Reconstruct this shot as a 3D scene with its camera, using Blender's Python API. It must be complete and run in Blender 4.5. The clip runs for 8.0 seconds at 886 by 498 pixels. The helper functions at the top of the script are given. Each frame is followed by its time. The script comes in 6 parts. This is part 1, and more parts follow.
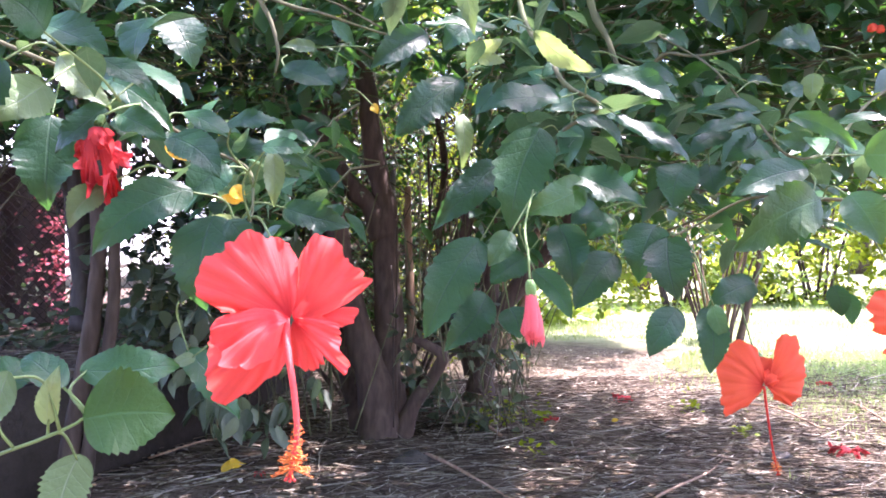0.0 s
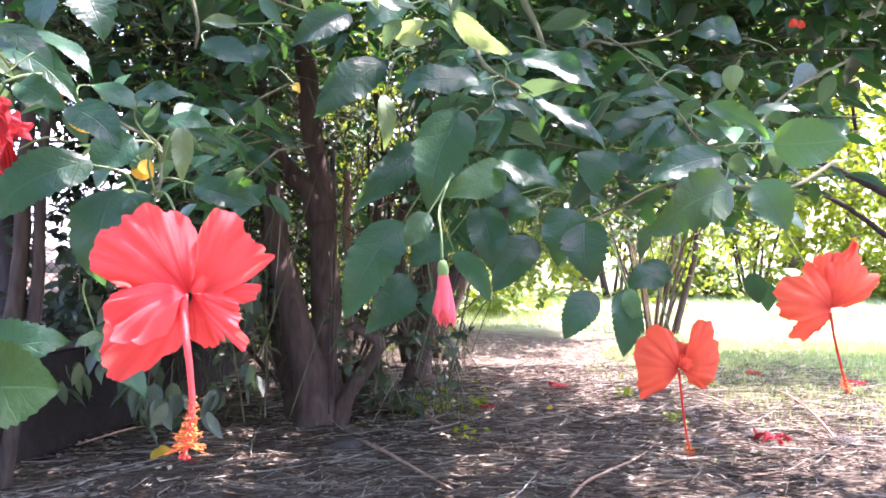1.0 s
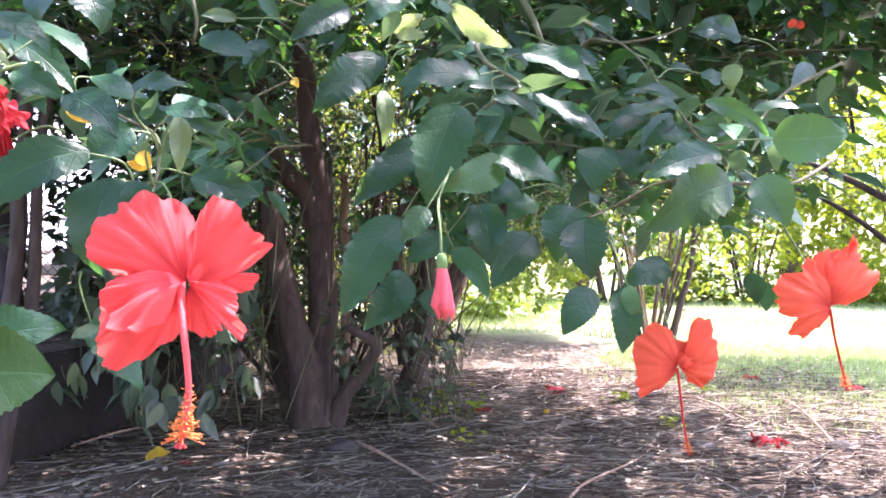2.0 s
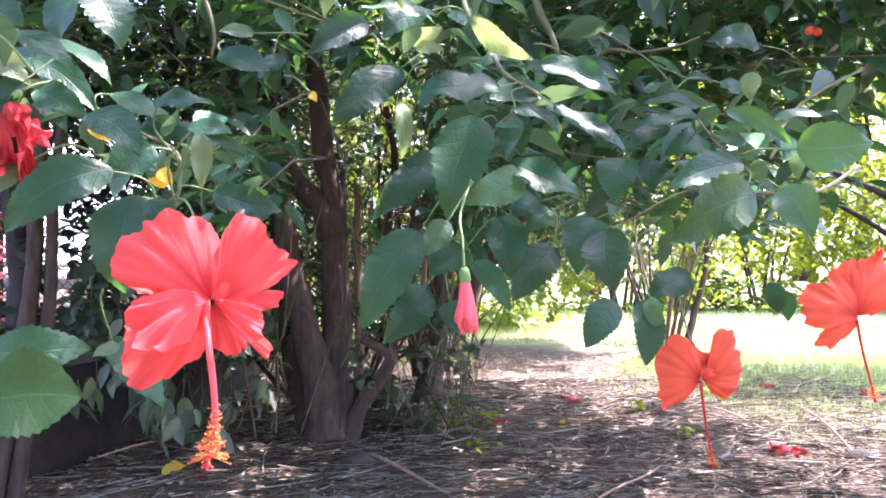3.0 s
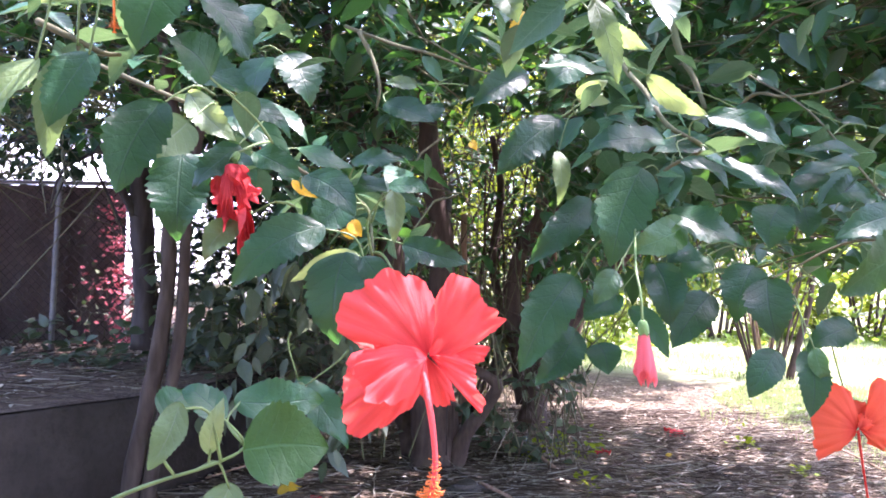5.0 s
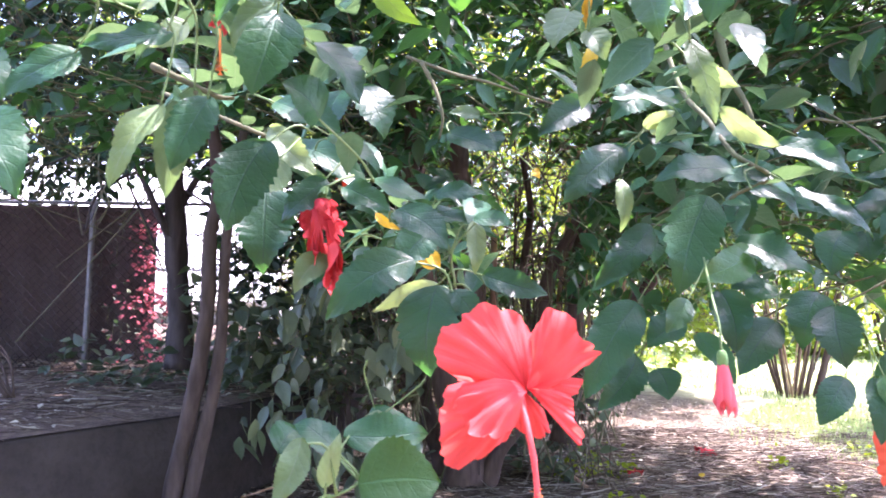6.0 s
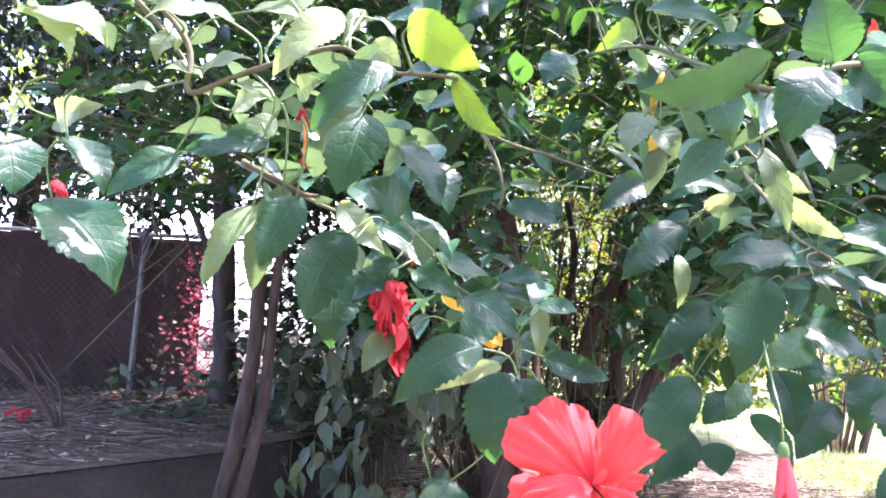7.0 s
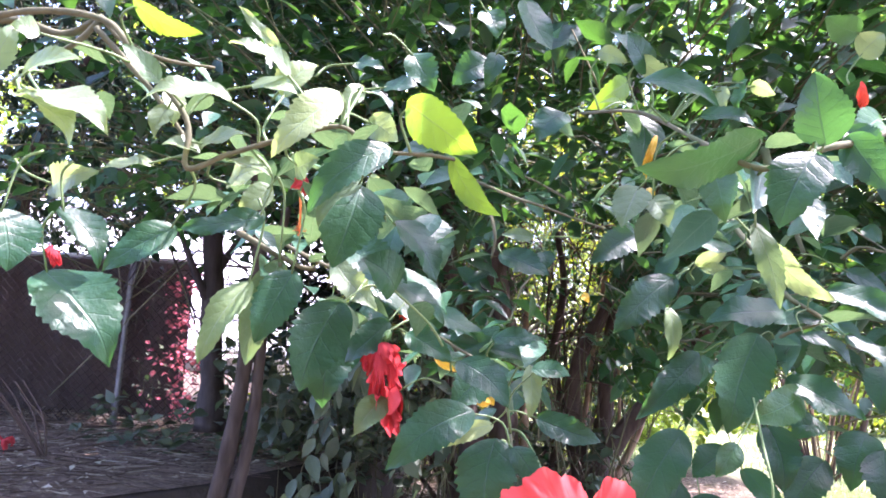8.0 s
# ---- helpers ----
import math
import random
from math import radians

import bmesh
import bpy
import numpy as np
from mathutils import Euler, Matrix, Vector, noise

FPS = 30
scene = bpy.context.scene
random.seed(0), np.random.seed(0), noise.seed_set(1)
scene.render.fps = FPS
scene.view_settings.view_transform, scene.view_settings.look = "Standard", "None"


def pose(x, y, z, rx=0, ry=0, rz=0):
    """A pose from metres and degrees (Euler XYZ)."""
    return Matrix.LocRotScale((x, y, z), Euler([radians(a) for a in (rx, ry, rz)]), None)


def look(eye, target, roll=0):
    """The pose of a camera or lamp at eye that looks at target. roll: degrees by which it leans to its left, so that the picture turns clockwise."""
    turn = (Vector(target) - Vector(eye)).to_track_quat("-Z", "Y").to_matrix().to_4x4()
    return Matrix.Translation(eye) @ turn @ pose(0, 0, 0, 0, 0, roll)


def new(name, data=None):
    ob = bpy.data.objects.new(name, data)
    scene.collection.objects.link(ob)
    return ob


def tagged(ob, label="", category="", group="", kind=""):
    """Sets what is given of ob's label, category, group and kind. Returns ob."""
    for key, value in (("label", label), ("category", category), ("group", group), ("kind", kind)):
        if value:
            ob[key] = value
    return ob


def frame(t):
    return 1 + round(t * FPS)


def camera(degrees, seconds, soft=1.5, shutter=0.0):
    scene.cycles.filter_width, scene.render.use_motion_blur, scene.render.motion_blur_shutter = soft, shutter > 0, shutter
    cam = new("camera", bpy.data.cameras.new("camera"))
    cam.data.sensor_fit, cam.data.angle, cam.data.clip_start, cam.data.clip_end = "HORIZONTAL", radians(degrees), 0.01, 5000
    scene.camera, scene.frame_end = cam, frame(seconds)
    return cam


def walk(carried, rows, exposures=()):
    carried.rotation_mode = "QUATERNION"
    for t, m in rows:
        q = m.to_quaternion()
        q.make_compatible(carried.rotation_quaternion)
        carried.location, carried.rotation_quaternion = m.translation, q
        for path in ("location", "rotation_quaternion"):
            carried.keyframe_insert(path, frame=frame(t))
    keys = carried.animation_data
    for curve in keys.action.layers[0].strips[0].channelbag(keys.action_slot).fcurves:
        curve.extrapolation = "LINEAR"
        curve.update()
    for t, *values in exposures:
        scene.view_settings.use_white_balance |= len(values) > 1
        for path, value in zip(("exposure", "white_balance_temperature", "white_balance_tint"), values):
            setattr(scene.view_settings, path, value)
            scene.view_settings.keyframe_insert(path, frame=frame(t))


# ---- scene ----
cam = camera(56.0, 8.0, soft=1.75, shutter=0.2)
PATH = [
    (0, (0.0, 0.0, 0.66), (0.0, 2.0, 0.66), -0.0),
    (0.5, (0.014, -0.002, 0.665), (0.074, 1.998, 0.666), 0.4),
    (1, (0.029, 0.001, 0.652), (0.157, 1.997, 0.628), 0.8),
    (1.5, (0.03, 0.001, 0.642), (0.164, 1.996, 0.614), 1.1),
    (1.7, (0.03, 0.002, 0.643), (0.164, 1.997, 0.622), 1.1),
    (2.8, (0.018, 0.011, 0.634), (0.147, 2.008, 0.639), 0.6),
    (3, (0.018, 0.011, 0.645), (0.127, 2.008, 0.657), 0.5),
    (3.5, (0.002, -0.001, 0.655), (0.049, 1.998, 0.68), 0.6),
    (4, (-0.027, -0.008, 0.669), (-0.037, 1.992, 0.722), 0.3),
    (4.5, (-0.051, -0.012, 0.667), (-0.098, 1.987, 0.709), 0.9),
    (4.7, (-0.06, -0.012, 0.665), (-0.135, 1.986, 0.715), 0.9),
    (5.8, (-0.097, -0.031, 0.693), (-0.2, 1.965, 0.77), 1.7),
    (6, (-0.123, -0.031, 0.682), (-0.25, 1.963, 0.777), 1.2),
    (6.5, (-0.146, -0.036, 0.695), (-0.316, 1.954, 0.801), 1.7),
    (7, (-0.148, -0.052, 0.724), (-0.366, 1.93, 0.891), 3.2),
    (7.5, (-0.154, -0.05, 0.742), (-0.362, 1.931, 0.922), 4.6),
    (8, (-0.154, -0.058, 0.76), (-0.347, 1.921, 0.974), 3.7),
]
EXPOSURE = [(0, 3.46, 6050, 36), (4.6, 3.38, 5950, 36), (6.4, 3.62, 5950, 37), (8, 3.42, 5900, 38)]
walk(cam, [(t, look(eye, target, roll)) for t, eye, target, roll in PATH], EXPOSURE)

# ---- daylight
SUN = Vector((0.36, 0.16, 0.90)).normalized()
world = bpy.data.worlds.new("daylight")
scene.world = world
world.use_nodes = True
wn = world.node_tree.nodes
sky = wn.new("ShaderNodeTexSky")
sky.sky_type, sky.sun_disc = "NISHITA", False
sky.sun_elevation, sky.sun_rotation = math.asin(SUN.z), math.atan2(SUN.x, SUN.y)
sky.air_density, sky.dust_density = 1.0, 2.0
world.node_tree.links.new(sky.outputs[0], wn["Background"].inputs[0])
wn["Background"].inputs[1].default_value = 0.15
sun = new("sun", bpy.data.lights.new("sun", "SUN"))
sun.data.energy, sun.data.angle, sun.data.color = 2.9, radians(0.5), (1.0, 0.95, 0.86)
sun.matrix_world = look(SUN * 30, (0, 0, 0))


# ---- node helpers
class Nodes:
    """A short way to write a node material."""

    def __init__(self, name):
        self.mat = bpy.data.materials.new(name)
        self.mat.use_nodes = True
        self.tree = self.mat.node_tree
        self.bsdf = self.tree.nodes["Principled BSDF"]
        self.out = self.tree.nodes["Material Output"]

    def add(self, kind, **props):
        node = self.tree.nodes.new("ShaderNode" + kind)
        for key, value in props.items():
            setattr(node, key, value)
        return node

    def put(self, value, socket):
        if isinstance(value, bpy.types.NodeSocket):
            self.tree.links.new(value, socket)
        else:
            socket.default_value = value

    def math(self, op, a, b=0.0, clamp=False):
        node = self.add("Math", operation=op, use_clamp=clamp)
        self.put(a, node.inputs[0])
        self.put(b, node.inputs[1])
        return node.outputs[0]

    def mix(self, fac, a, b, blend="MIX"):
        node = self.add("Mix", data_type="RGBA", blend_type=blend)
        self.put(fac, node.inputs[0])
        self.put((*a, 1) if isinstance(a, tuple) else a, node.inputs[6])
        self.put((*b, 1) if isinstance(b, tuple) else b, node.inputs[7])
        return node.outputs[2]

    def noise(self, scale, detail=4.0, coords="Object", rough=0.6):
        node = self.add("TexNoise")
        node.inputs["Scale"].default_value = scale
        node.inputs["Detail"].default_value = detail
        node.inputs["Roughness"].default_value = rough
        self.tree.links.new(self.add("TexCoord").outputs[coords], node.inputs["Vector"])
        return node.outputs[0]

    def ramp(self, fac, low, high):
        node = self.add("MapRange")
        self.put(fac, node.inputs[0])
        node.inputs[1].default_value, node.inputs[2].default_value = low, high
        return node.outputs[0]

    def bump(self, height, strength, distance=0.01):
        node = self.add("Bump")
        node.inputs["Strength"].default_value, node.inputs["Distance"].default_value = strength, distance
        self.put(height, node.inputs["Height"])
        self.tree.links.new(node.outputs[0], self.bsdf.inputs["Normal"])
        return node.outputs[0]

    def finish(self, color, rough, spec=0.5, metal=0.0):
        self.put((*color, 1) if isinstance(color, tuple) else color, self.bsdf.inputs["Base Color"])
        self.put(rough, self.bsdf.inputs["Roughness"])
        self.bsdf.inputs["Specular IOR Level"].default_value = spec
        self.bsdf.inputs["Metallic"].default_value = metal
        return self.mat


def leaf_material(name, base, vein, glow, through_light, rough, spread=0.35, islands=False, spec=0.5, veins=1.0):
    """A leaf blade: veined, a little glossy, and letting light through."""
    n = Nodes(name)
    uv = n.add("SeparateXYZ")
    n.tree.links.new(n.add("TexCoord").outputs["UV"], uv.inputs[0])
    side = n.math("ABSOLUTE", n.math("SUBTRACT", n.math("MULTIPLY", uv.outputs[0], 2.0), 1.0))
    along = n.math("SUBTRACT", uv.outputs[1], n.math("MULTIPLY", side, 0.22))
    saw = n.math("ABSOLUTE", n.math("SUBTRACT", n.math("FRACT", n.math("MULTIPLY", along, 6.0)), 0.5))
    lateral = n.ramp(saw, 0.07, 0.015)
    rib = n.ramp(side, 0.055, 0.015)
    lines = n.math("MULTIPLY", n.math("MAXIMUM", rib, n.math("MULTIPLY", lateral, 0.40)), veins, clamp=True)
    if islands:
        chance = n.add("NewGeometry").outputs["Random Per Island"]
    else:
        chance = n.add("ObjectInfo").outputs["Random"]
    tone = n.math("ADD", n.math("MULTIPLY", chance, 2 * spread), 1 - spread)
    blotch = n.noise(35.0, 3.0)
    fine = n.noise(260.0, 2.0)
    dark = tuple(0.72 * c for c in base)
    yellowed = (base[0] * 1.55 + 0.004, base[1] * 1.25, base[2] * 0.8)
    color = n.mix(n.ramp(blotch, 0.35, 0.7), dark, base)
    color = n.mix(n.math("MULTIPLY", n.ramp(chance, 0.55, 1.0), 0.55), color, yellowed)
    color = n.mix(lines, color, vein)
    grey = n.add("CombineXYZ")
    for k in range(3):
        n.put(tone, grey.inputs[k])
    color = n.mix(1.0, color, grey.outputs[0], "MULTIPLY")
    height = n.math("ADD", n.math("MULTIPLY", saw, 0.28), n.math("MULTIPLY", n.math("ADD", fine, blotch), 0.55))
    normal = n.bump(n.math("SUBTRACT", height, n.math("MULTIPLY", lines, 0.35)), 0.30, 0.003)
    n.finish(color, rough, spec)
    lit = n.add("BsdfTranslucent")
    n.put(n.mix(n.math("MULTIPLY", lines, 0.6), glow, dark), lit.inputs[0])
    n.tree.links.new(normal, lit.inputs["Normal"])
    both = n.add("MixShader")
    both.inputs[0].default_value = through_light
    n.tree.links.new(n.bsdf.outputs[0], both.inputs[1])
    n.tree.links.new(lit.outputs[0], both.inputs[2])
    n.tree.links.new(both.outputs[0], n.out.inputs[0])
    return n.mat


def petal_material(name, base, dark, glow, amount):
    """A thin petal with fine lengthwise veins and a darker throat."""
    n = Nodes(name)
    uv = n.add("SeparateXYZ")
    n.tree.links.new(n.add("TexCoord").outputs["UV"], uv.inputs[0])
    stretch = n.add("CombineXYZ")
    n.put(n.math("MULTIPLY", uv.outputs[0], 34.0), stretch.inputs[0])
    n.put(n.math("MULTIPLY", uv.outputs[1], 2.0), stretch.inputs[1])
    streak = n.add("TexNoise")
    streak.inputs["Scale"].default_value, streak.inputs["Detail"].default_value = 1.0, 3.0
    n.tree.links.new(stretch.outputs[0], streak.inputs["Vector"])
    throat = n.ramp(uv.outputs[1], 0.46, 0.06)
    color = n.mix(n.ramp(streak.outputs[0], 0.35, 0.7), tuple(0.90 * c for c in base), base)
    color = n.mix(n.math("MULTIPLY", throat, 0.75), color, dark)
    normal = n.bump(n.math("ADD", streak.outputs[0], n.math("MULTIPLY", n.noise(90.0, 3.0), 0.8)), 0.16, 0.003)
    n.finish(color, 0.72, 0.16)
    lit = n.add("BsdfTranslucent")
    n.put(n.mix(n.math("MULTIPLY", throat, 0.8), glow, dark), lit.inputs[0])
    n.tree.links.new(normal, lit.inputs["Normal"])
    both = n.add("MixShader")
    both.inputs[0].default_value = amount
    n.tree.links.new(n.bsdf.outputs[0], both.inputs[1])
    n.tree.links.new(lit.outputs[0], both.inputs[2])
    n.tree.links.new(both.outputs[0], n.out.inputs[0])
    return n.mat


def plain(name, a, b, scale, rough, strength=0.4, detail=6.0, spec=0.4, metal=0.0, distance=0.004, fine=None):
    """Two tones mixed by noise at two scales, with relief."""
    n = Nodes(name)
    wide, small = n.noise(scale, detail), n.noise(fine or scale * 9, 4.0)
    color = n.mix(n.ramp(wide, 0.3, 0.7), a, b)
    color = n.mix(n.math("MULTIPLY", n.ramp(small, 0.45, 0.75), 0.4), color, tuple(0.6 * c for c in a))
    n.bump(n.math("ADD", wide, small), strength, distance)
    return n.finish(color, rough, spec, metal)


def bark_material(name, a, b, moss):
    n = Nodes(name)
    stretch = n.add("Mapping")
    stretch.inputs["Scale"].default_value = (1, 1, 0.22)
    n.tree.links.new(n.add("TexCoord").outputs["Object"], stretch.inputs[0])
    grain = n.add("TexNoise")
    grain.inputs["Scale"].default_value, grain.inputs["Detail"].default_value = 55.0, 6.0
    n.tree.links.new(stretch.outputs[0], grain.inputs["Vector"])
    wide = n.noise(7.0, 4.0)
    color = n.mix(n.ramp(grain.outputs[0], 0.32, 0.68), a, b)
    color = n.mix(n.math("MULTIPLY", n.ramp(wide, 0.5, 0.75), 0.6), color, moss)
    n.bump(n.math("ADD", grain.outputs[0], n.math("MULTIPLY", wide, 0.7)), 0.55, 0.004)
    return n.finish(color, 0.85, 0.25)


def chaff_material(name, tones, rough=0.8):
    """Loose dry bits: each piece takes its own tone."""
    n = Nodes(name)
    chance = n.add("NewGeometry").outputs["Random Per Island"]
    color = n.mix(n.ramp(chance, 0.15, 0.5), tones[0], tones[1])
    color = n.mix(n.ramp(chance, 0.66, 1.0), color, tones[2])
    color = n.mix(n.math("MULTIPLY", n.noise(60.0, 3.0), 0.5), color, tuple(0.5 * c for c in tones[0]))
    n.bump(n.noise(150.0, 3.0), 0.4, 0.003)
    n.finish(color, rough, 0.25)
    lit = n.add("BsdfTranslucent")
    n.put(color, lit.inputs[0])
    both = n.add("MixShader")
    both.inputs[0].default_value = 0.35
    n.tree.links.new(n.bsdf.outputs[0], both.inputs[1])
    n.tree.links.new(lit.outputs[0], both.inputs[2])
    n.tree.links.new(both.outputs[0], n.out.inputs[0])
    return n.mat


LEAF = {
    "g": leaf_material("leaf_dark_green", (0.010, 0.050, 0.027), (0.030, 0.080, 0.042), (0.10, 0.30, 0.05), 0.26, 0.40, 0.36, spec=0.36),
    "g2": leaf_material("leaf_mid_green", (0.028, 0.088, 0.034), (0.07, 0.17, 0.06), (0.13, 0.34, 0.05), 0.28, 0.40, 0.22),
    "d": leaf_material("leaf_deep_green", (0.016, 0.054, 0.016), (0.040, 0.100, 0.030), (0.10, 0.26, 0.03), 0.22, 0.48, 0.15, spec=0.28),
    # young leaves, and sunny-branch leaves with sunlight put into the pale colour
    "n": leaf_material("leaf_young_sunlit", (0.165, 0.235, 0.125), (0.24, 0.31, 0.17), (0.38, 0.50, 0.14), 0.40, 0.38, 0.22),
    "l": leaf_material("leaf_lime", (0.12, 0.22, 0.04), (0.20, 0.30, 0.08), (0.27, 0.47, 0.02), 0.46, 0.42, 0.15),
    "u": leaf_material("leaf_pale_underside", (0.085, 0.150, 0.070), (0.17, 0.23, 0.13), (0.24, 0.36, 0.10), 0.32, 0.55, 0.20),
    "y": leaf_material("leaf_yellowed", (0.62, 0.40, 0.03), (0.60, 0.48, 0.12), (0.85, 0.55, 0.03), 0.40, 0.45, 0.12),
}
CROWN = leaf_material("leaf_crown", (0.011, 0.054, 0.032), (0.05, 0.105, 0.065), (0.15, 0.40, 0.04), 0.20, 0.38, 0.45, True, spec=0.42, veins=0.6)
SPRIG = leaf_material("leaf_sprig", (0.036, 0.115, 0.066), (0.12, 0.20, 0.11), (0.20, 0.33, 0.11), 0.19, 0.32, 0.40, True, veins=0.6)
HEDGE = leaf_material("leaf_hedge", (0.085, 0.145, 0.014), (0.12, 0.18, 0.03), (0.42, 0.50, 0.015), 0.44, 0.55, 0.50, True, spec=0.2, veins=0.3)
LAWN_BUSH = leaf_material("leaf_garden_bush", (0.050, 0.105, 0.022), (0.08, 0.14, 0.04), (0.34, 0.46, 0.03), 0.36, 0.45, 0.50, True, spec=0.35, veins=0.3)
FAR = leaf_material("leaf_far", (0.08, 0.15, 0.030), (0.10, 0.18, 0.05), (0.40, 0.52, 0.04), 0.40, 0.6, 0.45, True, spec=0.2, veins=0.2)
# darker leaf: the shade under the crown is put into its colour
SHADED_LEAF = leaf_material("leaf_shaded_dark", (0.014, 0.034, 0.020), (0.02, 0.045, 0.028), (0.05, 0.12, 0.03), 0.12, 0.5, 0.45, True, spec=0.3, veins=0.3)
SHADE = leaf_material("leaf_shade_shrub", (0.070, 0.098, 0.062), (0.095, 0.128, 0.085), (0.09, 0.16, 0.05), 0.22, 0.5, 0.40, True, veins=0.8)
RED = petal_material("petal_red", (0.85, 0.098, 0.098), (0.45, 0.010, 0.02), (0.95, 0.14, 0.115), 0.46)
ORANGE_RED = petal_material("petal_orange_red", (0.80, 0.12, 0.07), (0.45, 0.02, 0.02), (0.95, 0.16, 0.06), 0.42)
FADED = petal_material("petal_faded_crimson", (0.54, 0.055, 0.065), (0.26, 0.012, 0.02), (0.66, 0.08, 0.08), 0.34)
PINK = petal_material("petal_bud_pink", (0.80, 0.15, 0.18), (0.60, 0.05, 0.07), (0.88, 0.20, 0.20), 0.30)
BLOSSOM = petal_material("creeper_blossom", (0.62, 0.16, 0.20), (0.5, 0.08, 0.12), (0.85, 0.30, 0.34), 0.40)
COLUMN = plain("flower_column", (0.78, 0.095, 0.092), (0.68, 0.065, 0.07), 60, 0.55, 0.3, spec=0.25)
POLLEN = plain("pollen_orange", (0.84, 0.29, 0.06), (0.78, 0.13, 0.05), 120, 0.8, 0.4)
CALYX = plain("calyx_green", (0.14, 0.26, 0.07), (0.09, 0.18, 0.05), 60, 0.5, 0.3)
TWIG = bark_material("twig_bark", (0.07, 0.072, 0.04), (0.14, 0.128, 0.075), (0.10, 0.15, 0.055))
GREEN_STEM = plain("green_stem", (0.14, 0.21, 0.07), (0.09, 0.15, 0.05), 40, 0.5, 0.3)
BARK = bark_material("bush_bark", (0.052, 0.034, 0.029), (0.098, 0.066, 0.056), (0.080, 0.062, 0.052))
# darker bark: the look of limbs against the light put into the colour
SILHOUETTE_BARK = bark_material("silhouette_bark", (0.030, 0.024, 0.024), (0.062, 0.050, 0.050), (0.05, 0.05, 0.045))
STEM_BARK = bark_material("stem_bark", (0.036, 0.025, 0.022), (0.075, 0.055, 0.049), (0.058, 0.048, 0.042))
PALE_BARK = bark_material("pale_bark", (0.22, 0.12, 0.08), (0.36, 0.25, 0.18), (0.26, 0.20, 0.14))
STICK = chaff_material("dry_sticks", ((0.075, 0.052, 0.040), (0.20, 0.150, 0.112), (0.60, 0.54, 0.44)))
CHIP = chaff_material("dry_leaf_bits", ((0.075, 0.051, 0.038), (0.22, 0.165, 0.122), (0.66, 0.60, 0.48)))
GRASS = leaf_material("grass_blade", (0.25, 0.33, 0.14), (0.25, 0.33, 0.14), (0.42, 0.54, 0.18), 0.35, 0.5, 0.45, True, veins=0.0)
STONE = plain("dark_concrete", (0.028, 0.023, 0.022), (0.050, 0.041, 0.038), 5, 1.0, 0.7, distance=0.01, spec=0.1)
PANEL = plain("dark_brown_sheet", (0.165, 0.128, 0.128), (0.225, 0.178, 0.176), 3, 0.7, 0.4)
STEEL = plain("galvanised_steel", (0.13, 0.12, 0.125), (0.24, 0.22, 0.225), 25, 0.7, 0.3, metal=0.2)
WIRE = plain("dull_wire", (0.028, 0.024, 0.024), (0.050, 0.042, 0.042), 30, 0.8, 0.2, spec=0.2)
WHITEWASH = plain("white_wall", (0.80, 0.80, 0.80), (0.70, 0.70, 0.72), 2, 0.8, 0.2)
GREYTRIM = plain("grey_trim", (0.30, 0.29, 0.32), (0.40, 0.39, 0.42), 6, 0.6, 0.2)
ROCK = plain("dark_stone", (0.035, 0.028, 0.024), (0.07, 0.055, 0.046), 18, 0.85, 0.8, distance=0.01)


def ground_material():
    """Leaf-strewn soil under the bushes that turns into grass out in the open."""
    n = Nodes("soil_and_lawn")
    place = n.add("SeparateXYZ")
    n.tree.links.new(n.add("TexCoord").outputs["Object"], place.inputs[0])
    x, y = place.outputs[0], place.outputs[1]
    side = n.math("MINIMUM", n.math("MULTIPLY", n.math("SUBTRACT", x, 1.42), 1.3), n.math("SUBTRACT", y, 2.9))
    edge = n.math("MAXIMUM", side, n.math("SUBTRACT", n.math("ADD", y, n.math("MULTIPLY", x, 0.5)), 6.2))
    wobble = n.math("MULTIPLY", n.math("SUBTRACT", n.noise(2.2, 6.0), 0.5), 0.8)
    lawn = n.ramp(n.math("ADD", edge, wobble), -0.15, 0.40)
    soil = n.mix(n.ramp(n.noise(14.0, 8.0), 0.35, 0.68), (0.064, 0.043, 0.031), (0.185, 0.145, 0.105))
    soil = n.mix(n.math("MULTIPLY", n.ramp(n.noise(75.0, 6.0), 0.52, 0.7), 0.6), soil, (0.35, 0.31, 0.21))
    turf = n.mix(n.ramp(n.noise(6.0, 8.0), 0.3, 0.7), (0.24, 0.28, 0.12), (0.46, 0.44, 0.28))
    turf = n.mix(n.math("MULTIPLY", n.ramp(n.noise(55.0, 5.0), 0.5, 0.7), 0.5), turf, (0.58, 0.52, 0.38))
    n.bump(n.math("ADD", n.noise(22.0, 8.0), n.noise(120.0, 4.0)), 0.5, 0.012)
    return n.finish(n.mix(lawn, soil, turf), 0.95, 0.15)


def terrace_material():
    n = Nodes("litter_terrace")
    soil = n.mix(n.ramp(n.noise(11.0, 8.0), 0.35, 0.68), (0.080, 0.056, 0.044), (0.19, 0.138, 0.108))
    soil = n.mix(n.math("MULTIPLY", n.ramp(n.noise(60.0, 6.0), 0.5, 0.7), 0.6), soil, (0.33, 0.26, 0.20))
    n.bump(n.math("ADD", n.noise(20.0, 8.0), n.noise(110.0, 4.0)), 0.9, 0.02)
    return n.finish(soil, 0.95, 0.15)


# ---- mesh helpers
def part(name, bm, material, parent, label=""):
    mesh = bpy.data.meshes.new(name)
    bm.to_mesh(mesh)
    bm.free()
    return mesh_part(name, mesh, material, parent, label)


